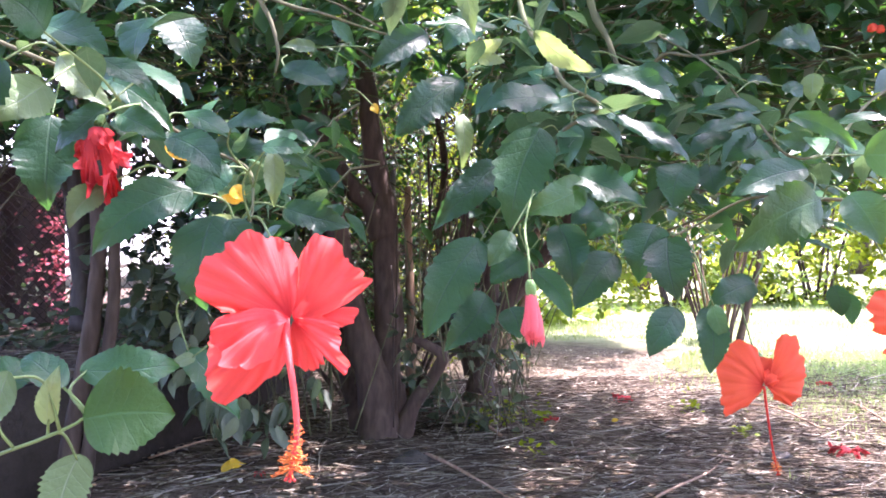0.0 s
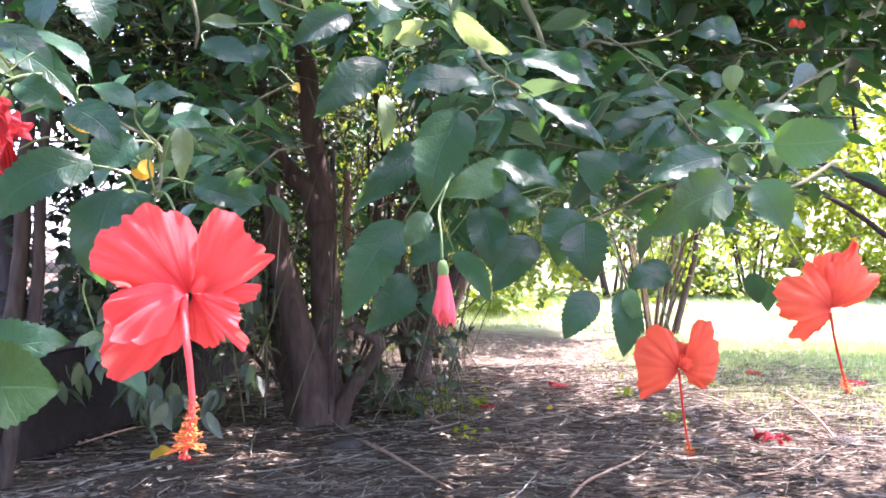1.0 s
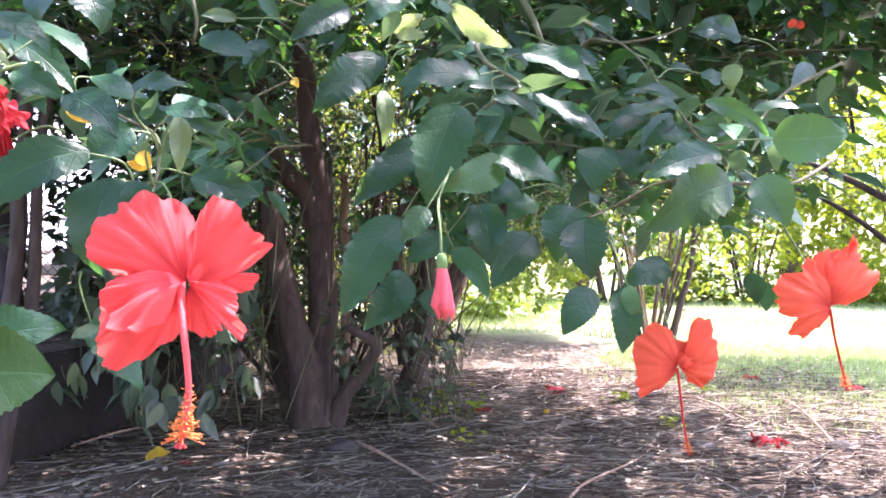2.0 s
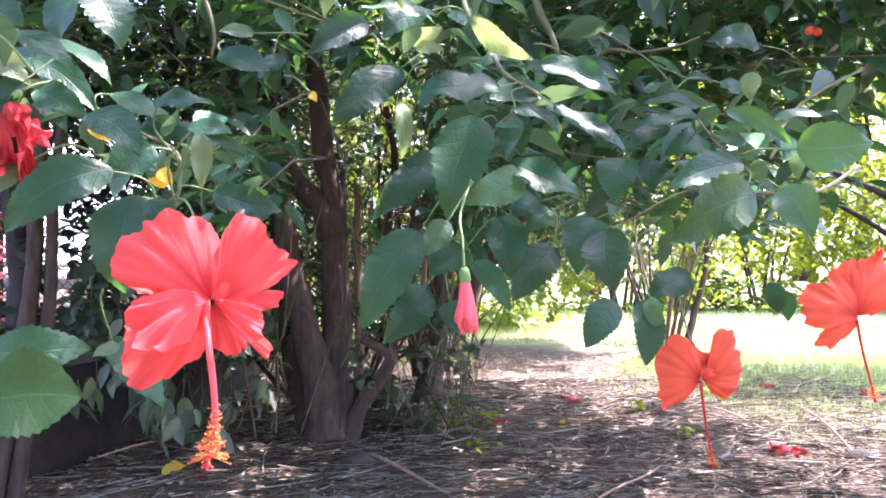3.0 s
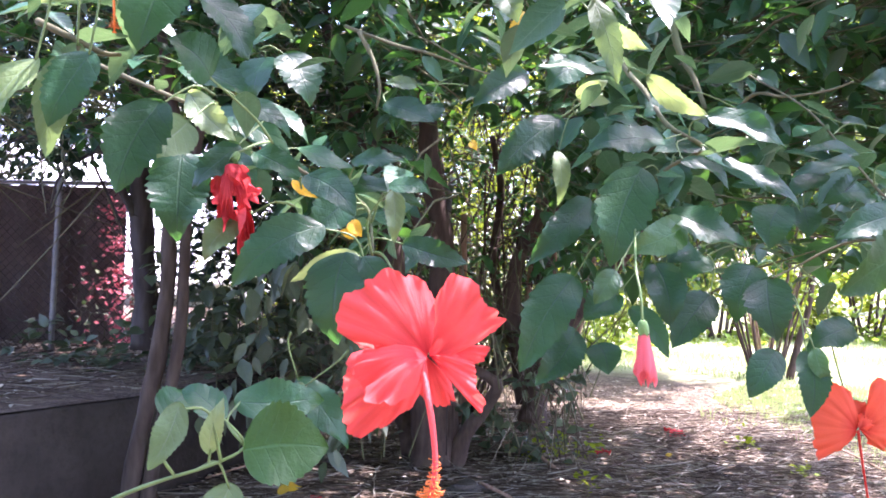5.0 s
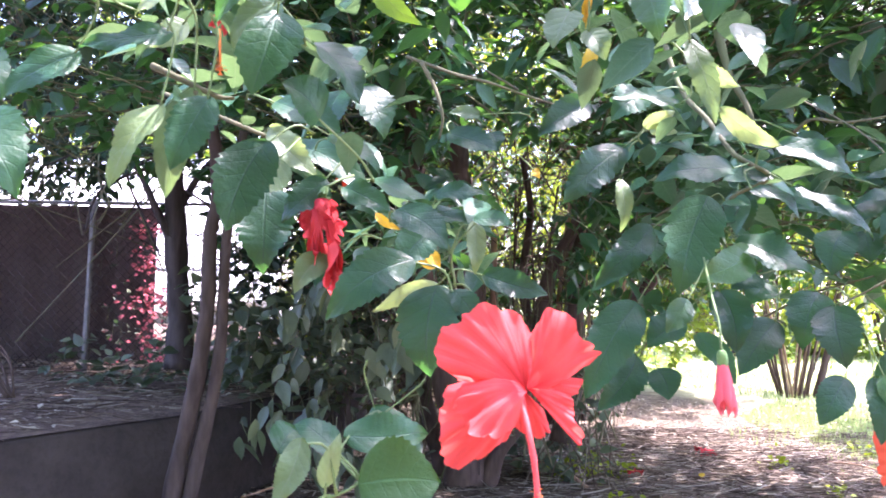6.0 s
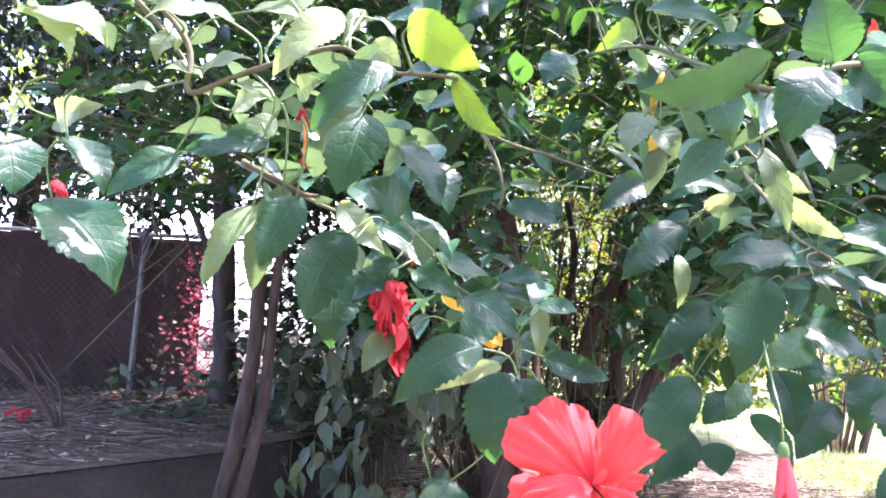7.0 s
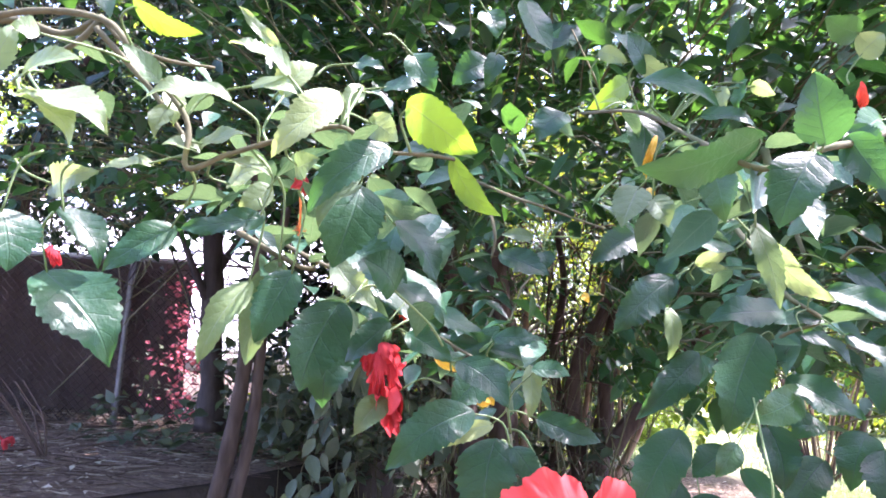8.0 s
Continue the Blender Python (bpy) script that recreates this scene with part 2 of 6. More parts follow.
def mesh_part(name, mesh, material, parent, label="", smooth=True):
    mesh.materials.append(material)
    if smooth:
        mesh.polygons.foreach_set("use_smooth", [True] * len(mesh.polygons))
    ob = new(name, mesh)
    if parent:
        ob.parent = parent
        ob.matrix_parent_inverse = Matrix.Translation(-parent.location)
    return tagged(ob, label)


def thing(name, place, label, category, group="", kind=""):
    ob = new(name)
    ob.empty_display_size = 0.05
    ob.location = place
    return tagged(ob, label, category, group, kind)


def glide(points, steps=6):
    """A smooth line through the given points."""
    pts = [Vector(p) for p in points]
    if len(pts) < 3:
        return pts
    ends = [2 * pts[0] - pts[1], *pts, 2 * pts[-1] - pts[-2]]
    line = []
    for a, b, c, d in zip(ends, ends[1:], ends[2:], ends[3:]):
        for k in range(steps):
            t = k / steps
            line.append(0.5 * (2 * b + (c - a) * t + (2 * a - 5 * b + 4 * c - d) * t * t + (3 * b - a - 3 * c + d) * t**3))
    return [*line, pts[-1]]


def tube(bm, line, radii, sides=6, rough=0.0):
    """A closed tapering tube along a line."""
    rings, side = [], None
    for k, p in enumerate(line):
        ahead = (line[min(k + 1, len(line) - 1)] - line[max(k - 1, 0)]).normalized()
        if side is None:
            side = ahead.orthogonal().normalized()
        side = (side - ahead * side.dot(ahead)).normalized()
        up = ahead.cross(side)
        ring = []
        for s in range(sides):
            a = 2 * math.pi * s / sides
            r = radii[k] * (1 + rough * noise.noise(p * 14 + Vector((math.cos(a), math.sin(a), 0)) * 1.3))
            ring.append(bm.verts.new(p + (side * math.cos(a) + up * math.sin(a)) * r))
        rings.append(ring)
    for a, b in zip(rings, rings[1:]):
        for s in range(sides):
            bm.faces.new((a[s], a[(s + 1) % sides], b[(s + 1) % sides], b[s]))
    bm.faces.new(rings[0][::-1])
    bm.faces.new(rings[-1])


def taper(count, first, last):
    return [first + (last - first) * k / (count - 1) for k in range(count)]


def box(bm, x0, x1, y0, y1, z0, z1, bevel=0.0):
    made = bmesh.ops.create_cube(bm, size=1, matrix=Matrix.Translation(((x0 + x1) / 2, (y0 + y1) / 2, (z0 + z1) / 2))
                                 @ Matrix.Diagonal((x1 - x0, y1 - y0, z1 - z0, 1)))
    if bevel:
        edges = list({e for v in made["verts"] for e in v.link_edges})
        bmesh.ops.bevel(bm, geom=edges, offset=bevel, segments=2, affect="EDGES")


def sheet(name, rows, uvs):
    """A mesh from a grid of points, with its own texture coordinates."""
    nu, nv = len(rows[0]), len(rows)
    verts = [p for row in rows for p in row]
    faces = [(v * nu + u, v * nu + u + 1, (v + 1) * nu + u + 1, (v + 1) * nu + u) for v in range(nv - 1) for u in range(nu - 1)]
    mesh = bpy.data.meshes.new(name)
    mesh.from_pydata(verts, [], faces)
    layer = mesh.uv_layers.new(name="UVMap")
    flat = [c for row in uvs for c in row]
    layer.data.foreach_set("uv", [x for loop in mesh.loops for x in flat[loop.vertex_index]])
    return mesh


# ---- leaves, petals and sprays
STEMS = {}
chance = random.Random(11)


def spray(points, radius, label, name="hibiscus_branch", group="hibiscus branches", material=None):
    """A branch whose leaves are added one by one."""
    line = glide(points)
    ob = thing(name, line[0], label, "branch", group)
    bm = bmesh.new()
    tube(bm, line, [r * chance.uniform(0.9, 1.1) for r in taper(len(line), radius * 1.5, radius * 0.7)], 8)
    part("stem", bm, material or TWIG, ob)
    STEMS[ob.name] = line
    return ob


def leaf_outline(s):
    """Half width of an ovate leaf along its length."""
    return 2.70 * (s**0.60) * (1 - s) ** 0.90 if 0 < s < 1 else 0.0


def leaf(branch, base, tip, width, normal, arch, material, stalk=True):
    """One toothed leaf with a midrib fold, quilted between its veins, on its stalk."""
    base, tip = Vector(base), Vector(tip)
    ahead = tip - base
    length = ahead.length
    ahead.normalize()
    up = Vector(normal)
    up = (up - ahead * up.dot(ahead)).normalized()
    side = ahead.cross(up)
    fold, skew, curl = chance.uniform(0.06, 0.36), chance.uniform(-0.08, 0.08), chance.uniform(-0.05, 0.34)
    twist, cut = math.radians(chance.uniform(-30, 30)), chance.uniform(0.11, 0.22)
    wave, phase, teeth = chance.uniform(0.015, 0.05), chance.uniform(0, 6), chance.choice((6, 7, 8))
    nv, across = 60, (-1, -0.82, -0.55, -0.28, 0, 0.28, 0.55, 0.82, 1)
    rows, uvs = [], []
    for k in range(nv + 1):
        s = k / nv
        w = leaf_outline(s) * width / 2
        if s > 0.22:
            w *= 1 + cut * ((s * teeth * 1.6) % 1.0 - 0.5) * min(1, (s - 0.22) * 6)
        spine = base + ahead * (length * s) + side * (skew * length * math.sin(math.pi * s)) + up * (arch * length * 4 * s * (1 - s) - max(0, s - 0.7) ** 2 * length * curl * 6)
        row, uv = [], []
        for u in across:
            quilt = 0.0020 * length * math.sin((s - 0.22 * abs(u)) * 6 * 2 * math.pi) * min(1, abs(u) * 2) * (1 - abs(u) * 0.4)
            lift = w * fold * abs(u) ** 1.3 + quilt + wave * length * abs(u) ** 2 * math.sin(s * 11 + phase + (1.7 if u > 0 else 0))
            a = twist * (s - 0.35)
            row.append(spine + (side * math.cos(a) + up * math.sin(a)) * (u * w) + (up * math.cos(a) - side * math.sin(a)) * lift)
            uv.append((0.5 + u / 2, s))
        rows.append(row)
        uvs.append(uv)
    mesh = sheet("leaf", rows, uvs)
    ob = mesh_part("leaf", mesh, material, branch)
    if stalk:
        line = STEMS[branch.name]
        near = min(line, key=lambda p: (p - base).length)
        gap = near - base
        if gap.length > 0.075:
            gap = gap.normalized() * 0.03 - ahead * 0.03
        bend = base + gap * 0.5 - ahead * min(0.010, gap.length * 0.2) + Vector((0, 0, 0.05 * gap.length))
        bm = bmesh.new()
        path = glide([base + ahead * 0.004, bend, base + gap], 4)
        tube(bm, path, taper(len(path), 0.0007, 0.0011), 5)
        part("leaf_stalk", bm, GREEN_STEM, branch)
    return ob


def petal(flower, base, tip, width, normal, material, cup=0.1, ruffle=0.05, name="petal", widest=0.58, point=0.5, crease=0.0):
    """One petal: narrow at the throat, broad and frilled at its edge."""
    base, tip = Vector(base), Vector(tip)
    ahead = tip - base
    length = ahead.length
    ahead.normalize()
    up = Vector(normal)
    up = (up - ahead * up.dot(ahead)).normalized()
    side = ahead.cross(up)
    phase, bend = chance.uniform(0, 6), chance.uniform(-0.05, 0.05)
    waves, second = chance.uniform(10, 13), chance.uniform(19, 24)
    nv, nu = 36, 44
    rows, uvs = [], []
    for k in range(nv + 1):
        s = k / nv
        shoulder = (s / widest) ** 0.72 if s < widest else max(0.0, 1 - ((s - widest) / (1.005 - widest)) ** 2) ** point
        w = (0.16 * (1 - s) + shoulder) * width / 2
        row, uv = [], []
        for j in range(nu + 1):
            u = 2 * j / nu - 1
            rim = min(1.0, max(abs(u) * min(1.0, s * 1.6), (s - 0.35) / 0.65))
            rim = max(0.0, rim) ** 3
            around = math.atan2(u * 0.9, 0.25 + abs(s - 0.2))
            frill = 1.9 * noise.noise(Vector((waves * 0.32 * around, phase, 1.4 * s))) + 1.1 * noise.noise(Vector((second * 0.42 * around, phase + 5, 2.5 * s)))
            pleat = 0.040 * length * noise.noise(Vector((3.4 * u, phase, 0.5 * s))) * s + 0.006 * length * noise.noise(Vector((15 * u, phase, 0.8 * s))) * s
            lift = cup * length * (3.0 * s * (1 - s) - 0.8 * s * s) - 0.16 * width * u * u * s + pleat
            lift += ruffle * length * rim * frill * 0.8 + crease * width * (0.5 - abs(u)) * s
            notch = -ruffle * length * rim * (0.25 + 1.0 * noise.noise(Vector((second * 0.30 * around, phase + 9, 0)))) + 0.045 * length * rim * noise.noise(Vector((16 * around, phase, 3)))
            reach = length * s * (1 - 0.12 * u * u * s) + notch * s
            row.append(base + ahead * reach + side * (u * (w + notch * 0.7) + bend * length * s * s) + up * lift)
            uv.append((0.5 + u / 2, s))
        rows.append(row)
        uvs.append(uv)
    return mesh_part(name, sheet(name, rows, uvs), material, flower)


def fan_petal(flower, base, normal, rays, material, cup=0.12, ruffle=0.10):
    """A broad rounded petal: rays of (degrees, length) from the throat, pleated and frilled at the rim."""
    base, up = Vector(base), Vector(normal).normalized()
    right = (Vector((1, 0, 0)) - up * up.x).normalized()
    above = up.cross(right)
    phase = chance.uniform(0, 9)
    nv, nu = 30, 52
    size = max(r for _, r in rays)
    rows, uvs = [], []
    for k in range(nv + 1):
        s = k / nv
        row, uv = [], []
        for j in range(nu + 1):
            t = j / nu * (len(rays) - 1)
            i = min(int(t), len(rays) - 2)
            g = t - i
            h = 0.5 - 0.5 * math.cos(math.pi * g)
            angle = math.radians(rays[i][0] * (1 - g) + rays[i + 1][0] * g)
            reach = rays[i][1] * (1 - h) + rays[i + 1][1] * h
            edge = abs(2 * j / nu - 1)
            rim = max(s**4, edge**8 * s)
            toothed = 1 + 0.07 * s * s * noise.noise(Vector((9 * angle, phase, 1))) + 0.05 * s**4 * noise.noise(Vector((26 * angle, phase, 4)))
            lift = cup * (2.6 * s * (1 - s) - 0.5 * s * s) + 0.05 * s * noise.noise(Vector((4 * angle, phase, 1.6 * s)))
            lift += ruffle * rim * (1.3 * noise.noise(Vector((4.5 * angle, phase + 3, 1.2 * s))) + 0.8 * noise.noise(Vector((11 * angle, phase + 6, 2 * s))))
            lift -= 0.10 * edge**4 * s
            r = reach * toothed * s
            row.append(base + right * (math.cos(angle) * r) + above * (math.sin(angle) * r) + up * (lift * size))
            uv.append((j / nu, s))
        rows.append(row)
        uvs.append(uv)
    return mesh_part("petal", sheet("petal", rows, uvs), material, flower)


def column(flower, points, radius, anthers=70, material=None):
    """The long stamen column with its anthers and five stigma pads."""
    line = glide(points, 8)
    bm = bmesh.new()
    tube(bm, line, taper(len(line), radius, radius * 0.62), 8)
    ob = part("stamen_column", bm, material or COLUMN, flower, "long coral-pink stamen column")
    bm = bmesh.new()
    for k in range(anthers):
        far = (k / anthers) ** 0.5
        s = 0.66 + 0.34 * far
        p = line[int(s * (len(line) - 1))]
        a, reach = k * 2.4, radius * chance.uniform(0.8, 1.8) * (1.0 + 2.6 * far**3)
        out = Vector((math.cos(a), math.sin(a), chance.uniform(-0.5, 0.3))).normalized()
        tube(bm, [p, p + out * reach], [radius * 0.14, radius * 0.1], 3)
        bmesh.ops.create_icosphere(bm, subdivisions=1, radius=radius * chance.uniform(0.17, 0.28), matrix=Matrix.Translation(p + out * reach))
    part("anther_tuft", bm, POLLEN, ob, "orange pollen-dusted anthers")
    bm = bmesh.new()
    ahead = (line[-1] - line[-2]).normalized()
    for k in range(5):
        a = k * 2 * math.pi / 5
        out = (ahead * 1.4 + Vector((math.cos(a), math.sin(a), 0.1))).normalized()
        tube(bm, [line[-1], line[-1] + out * radius * 1.6], [radius * 0.3, radius * 0.25], 4)
        bmesh.ops.create_icosphere(bm, subdivisions=1, radius=radius * 0.5, matrix=Matrix.Translation(line[-1] + out * radius * 1.8))
    part("stigma", bm, material or COLUMN, ob, "coral stigma pads")
    return ob


def furled(flower, base, tip, radius, material):
    """Tightly rolled petals of a closed bud, ragged at the open end."""
    base, tip = Vector(base), Vector(tip)
    ahead = tip - base
    length = ahead.length
    ahead.normalize()
    x = ahead.orthogonal().normalized()
    y = ahead.cross(x)
    for k in range(5):
        reach, first = length * chance.uniform(0.86, 1.05), k * 1.26
        rows, uvs = [], []
        for i in range(19):
            s = i / 18
            row, uv = [], []
            for j in range(17):
                u = j / 16
                a = first + u * 2.3 + s * 1.1
                r = radius * (0.48 + 0.80 * s - 0.32 * s**3 - 4.0 * max(0, s - 0.9)) * (0.88 + 0.20 * u) + 0.22 * radius * math.sin(8 * u + k + 3 * s) * s
                r += 0.12 * radius * max(0, s - 0.85) / 0.15 * math.sin(9 * u + 2 * k)
                end = s * reach * (1 - 0.10 * (2 * u - 1) ** 2 * s + 0.10 * s**4 * math.sin(17 * u + k))
                row.append(base + ahead * end + (x * math.cos(a) + y * math.sin(a)) * r)
                uv.append((u, 0.42 + 0.58 * s))
            rows.append(row)
            uvs.append(uv)
        mesh_part("petal", sheet("petal", rows, uvs), material, flower)


def calyx(flower, base, ahead, size, name="calyx"):
    """A green cup of five pointed lobes."""
    base, ahead = Vector(base), Vector(ahead).normalized()
    x = ahead.orthogonal().normalized()
    y = ahead.cross(x)
    bm = bmesh.new()
    rings = []
    for s, r in ((0, 0.12), (0.12, 0.24), (0.35, 0.30), (0.65, 0.31), (1.0, 0.30)):
        ring = []
        for k in range(20):
            a = 2 * math.pi * k / 20
            lobe = (0.28 * abs(math.sin(2.5 * a)) if s == 1.0 else 0)
            ring.append(bm.verts.new(base + ahead * size * (s - lobe) + (x * math.cos(a) + y * math.sin(a)) * size * r))
        rings.append(ring)
    for a, b in zip(rings, rings[1:]):
        for k in range(20):
            bm.faces.new((a[k], a[(k + 1) % 20], b[(k + 1) % 20], b[k]))
    bm.faces.new(rings[0][::-1])
    return part(name, bm, CALYX, flower)


def flower_stalk(flower, points, radius=0.0012):
    line = glide(points)
    bm = bmesh.new()
    tube(bm, line, taper(len(line), radius * 0.9, radius), 6)
    part("flower_stalk", bm, GREEN_STEM, flower)


# ---- many leaves at once
# places that the sun reaches through thin foliage: x0, x1, y0, y1, height, share of leaves missing
SUN_GAPS = [(0.60, 1.38, 3.72, 4.55, 0.0, 0.95), (1.25, 2.5, 2.40, 3.60, 0.0, 0.80), (0.15, 1.6, 1.85, 2.75, 0.0, 0.62), (0.1, 1.25, 2.75, 3.7, 0.0, 0.30), (1.2, 5.0, 5.0, 9.0, 0.0, 0.8), (-0.46, -0.24, 2.34, 2.46, 0.0, 0.8),
            (-0.50, -0.36, 0.40, 0.50, 0.76, 0.9), (-1.90, -1.48, 3.40, 3.72, 0.62, 0.9), (0.25, 0.6, 2.3, 2.5, 0.0, 0.5),
            (-0.74, -0.45, 4.06, 4.30, 0.0, 1.0), (-0.57, -0.43, 3.46, 3.64, 0.0, 1.0), (-0.72, -0.60, 3.26, 3.40, 0.0, 1.0)]


def in_sun_gap(p):
    """Which leaves would stand between the sun and one of the sunlit places."""
    gap = np.zeros(len(p), bool)
    for x0, x1, y0, y1, z, share in SUN_GAPS:
        h = p[:, 2] - z
        gx, gy = p[:, 0] - h * SUN.x / SUN.z, p[:, 1] - h * SUN.y / SUN.z
        gap |= (h > 0.06) & (gx > x0) & (gx < x1) & (gy > y0) & (gy < y1) & (share >= 1.0 or rng.random(len(p)) < share)
    return gap


def blade(rows):
    """A small leaf as points, faces and texture coordinates: rows of (along, half width, lift at the edge)."""
    verts, uv, faces = [], [], []
    for s, w, lift in rows:
        for u in (-1, 0, 1):
            verts.append((s, u * w, abs(u) * lift - 0.10 * s * s))
            uv.append((0.5 + u / 2, s))
    for k in range(len(rows) - 1):
        for u in range(2):
            a = 3 * k + u
            faces.append((a, a + 1, a + 4, a + 3))
    return np.array(verts), np.array(faces), np.array(uv)


FINE_BLADE = blade(((0, 0.02, 0), (0.12, 0.20, 0.05), (0.32, 0.31, 0.08), (0.55, 0.27, 0.07), (0.80, 0.12, 0.03), (1, 0.005, 0)))
SLIM_BLADE = blade(((0, 0.015, 0), (0.10, 0.12, 0.03), (0.24, 0.205, 0.06), (0.40, 0.235, 0.08), (0.58, 0.20, 0.07), (0.78, 0.11, 0.03), (0.92, 0.035, 0.01), (1, 0.004, 0)))
PLAIN_BLADE = blade(((0, 0.02, 0), (0.35, 0.30, 0.08), (0.70, 0.20, 0.04), (1, 0.01, 0)))
SMALL_BLADE = blade(((0, 0.03, 0), (0.42, 0.32, 0.08), (1, 0.01, 0)))
GRASS_BLADE = blade(((0, 0.055, 0), (0.5, 0.045, 0.0), (1, 0.004, 0)))


def swarm(name, places, aheads, ups, sizes, template, material, parent=None, kind="stuff", label=""):
    """Many leaves in one mesh, each turned by its own way and upper side."""
    verts, faces, uv = template
    a = aheads / np.linalg.norm(aheads, axis=1, keepdims=True)
    side = np.cross(ups, a)
    side /= np.linalg.norm(side, axis=1, keepdims=True) + 1e-9
    up = np.cross(a, side)
    frames = np.stack([a, side, up], 1) * sizes[:, None, None]
    points = np.einsum("vk,nkc->nvc", verts, frames) + places[:, None]
    n, m = len(places), len(verts)
    index = (faces[None] + (np.arange(n) * m)[:, None, None]).reshape(-1)
    mesh = bpy.data.meshes.new(name)
    mesh.vertices.add(n * m)
    mesh.vertices.foreach_set("co", points.astype(np.float32).ravel())
    count = n * len(faces)
    mesh.loops.add(count * 4)
    mesh.loops.foreach_set("vertex_index", index.astype(np.int32))
    mesh.polygons.add(count)
    mesh.polygons.foreach_set("loop_start", np.arange(count, dtype=np.int32) * 4)
    mesh.update(calc_edges=True)
    layer = mesh.uv_layers.new(name="UVMap")
    layer.data.foreach_set("uv", np.tile(uv[faces.ravel()], (n, 1)).astype(np.float32).ravel())
    mesh.validate()
    ob = mesh_part(name, mesh, material, parent, label)
    return tagged(ob, kind=kind)


def rods(name, starts, ends, radii, material, parent=None, sag=0.0, kind="stuff", label=""):
    """Many thin three-sided sticks in one mesh."""
    ahead = ends - starts
    ahead /= np.linalg.norm(ahead, axis=1, keepdims=True) + 1e-9
    other = np.where(np.abs(ahead[:, 2:3]) > 0.9, np.array([[1.0, 0, 0]]), np.array([[0, 0, 1.0]]))
    x = np.cross(ahead, other)
    x /= np.linalg.norm(x, axis=1, keepdims=True)
    y = np.cross(ahead, x)
    mid = (starts + ends) / 2 + np.array([0, 0, -1.0]) * sag * np.linalg.norm(ends - starts, axis=1, keepdims=True)
    mid = mid + x * (radii * 2.0)[:, None]
    rings = []
    for p, f in ((starts, 1.0), (mid, 0.85), (ends, 0.5)):
        for k in range(3):
            a = 2 * math.pi * k / 3
            rings.append(p + (x * math.cos(a) + y * math.sin(a)) * (radii * f)[:, None])
    points = np.stack(rings, 1)
    faces = np.array([(r * 3 + k, r * 3 + (k + 1) % 3, r * 3 + 3 + (k + 1) % 3, r * 3 + 3 + k) for r in range(2) for k in range(3)])
    n = len(starts)
    index = (faces[None] + (np.arange(n) * 9)[:, None, None]).reshape(-1)
    mesh = bpy.data.meshes.new(name)
    mesh.vertices.add(n * 9)
    mesh.vertices.foreach_set("co", points.astype(np.float32).ravel())
    mesh.loops.add(n * 24)
    mesh.loops.foreach_set("vertex_index", index.astype(np.int32))
    mesh.polygons.add(n * 6)
    mesh.polygons.foreach_set("loop_start", np.arange(n * 6, dtype=np.int32) * 4)
    mesh.update(calc_edges=True)
    mesh.validate()
    return tagged(mesh_part(name, mesh, material, parent, label), kind=kind)


rng = np.random.default_rng(7)


def turned(n, droop=-0.5, spread=1.0):
    """Ways for n leaves that mostly hang, and their upper sides."""
    a = rng.uniform(0, 2 * np.pi, n)
    ahead = np.stack([np.cos(a) * spread, np.sin(a) * spread, rng.normal(droop, 0.45, n)], 1)
    up = np.stack([rng.normal(0, 0.45, n), rng.normal(-0.15, 0.45, n), np.ones(n)], 1)
    return ahead, up


def leafy(name, parent, ends, roots, per_twig, size, template, material, reach=0.16, droop=-0.5, twig=0.0016, keep=None):
    """Twigs from roots to ends, with leaves along their outer part, as two parts of a plant."""
    n = len(ends)
    s = rng.uniform(0.35, 1.05, (n, per_twig))[..., None]
    base = (roots[:, None] + (ends - roots)[:, None] * s).reshape(-1, 3)
    ahead, up = turned(len(base), droop)
    out = np.repeat(ends - roots, per_twig, 0)
    out /= np.linalg.norm(out, axis=1, keepdims=True) + 1e-9
    ahead = ahead + out * 0.5
    base = base + rng.normal(0, reach * 0.12, base.shape)
    ok = ~in_sun_gap(base)
    if keep is not None:
        ok &= keep(base)
    base, ahead, up = base[ok], ahead[ok], up[ok]
    sizes = rng.uniform(size * 0.6, size * 1.25, len(base))
    swarm(name, base, ahead, up, sizes, template, material, parent)
    if twig:
        ok = ~in_sun_gap(ends)
        rods("twig_mass", roots[ok], ends[ok], np.full(int(ok.sum()), twig), TWIG, parent, -0.04)


def sprigs(branch, n, size, first=0.0, last=1.0, material=None):
    """Small leaves along a branch, too many to pick apart."""
    line = STEMS[branch.name]
    k = (rng.uniform(first, last, n) * (len(line) - 1)).astype(int)
    base = np.array([line[i] for i in k]) + rng.normal(0, 0.026, (n, 3)) + np.stack([np.zeros(n), rng.uniform(0.02, 0.22, n), np.zeros(n)], 1)
    base = base[~in_sun_gap(base)]
    n = len(base)
    ahead, up = turned(n, -0.35)
    swarm("sprig_foliage", base, ahead, up, rng.uniform(size * 0.5, size * 1.3, n), SLIM_BLADE, material or SPRIG, branch)

# ---- ground
bm = bmesh.new()
xs = [-400, -120, -40, -16, *np.linspace(-9, 9, 61), 16, 40, 120, 400]
ys = [-400, -120, -40, -12, *np.linspace(-4, 14, 61), 24, 50, 140, 600]
grid = [[bm.verts.new((x, y, 0.022 * noise.noise(Vector((x * 0.9, y * 0.9, 0))) * (1 if abs(x) < 9 and -4 < y < 14 else 0))) for x in xs] for y in ys]
for a, b in zip(grid, grid[1:]):
    for k in range(len(xs) - 1):
        bm.faces.new((a[k], a[k + 1], b[k + 1], b[k]))
tagged(part("ground", bm, ground_material(), None, "dark litter-covered soil merging into a sunlit lawn"), category="ground", kind="structure")

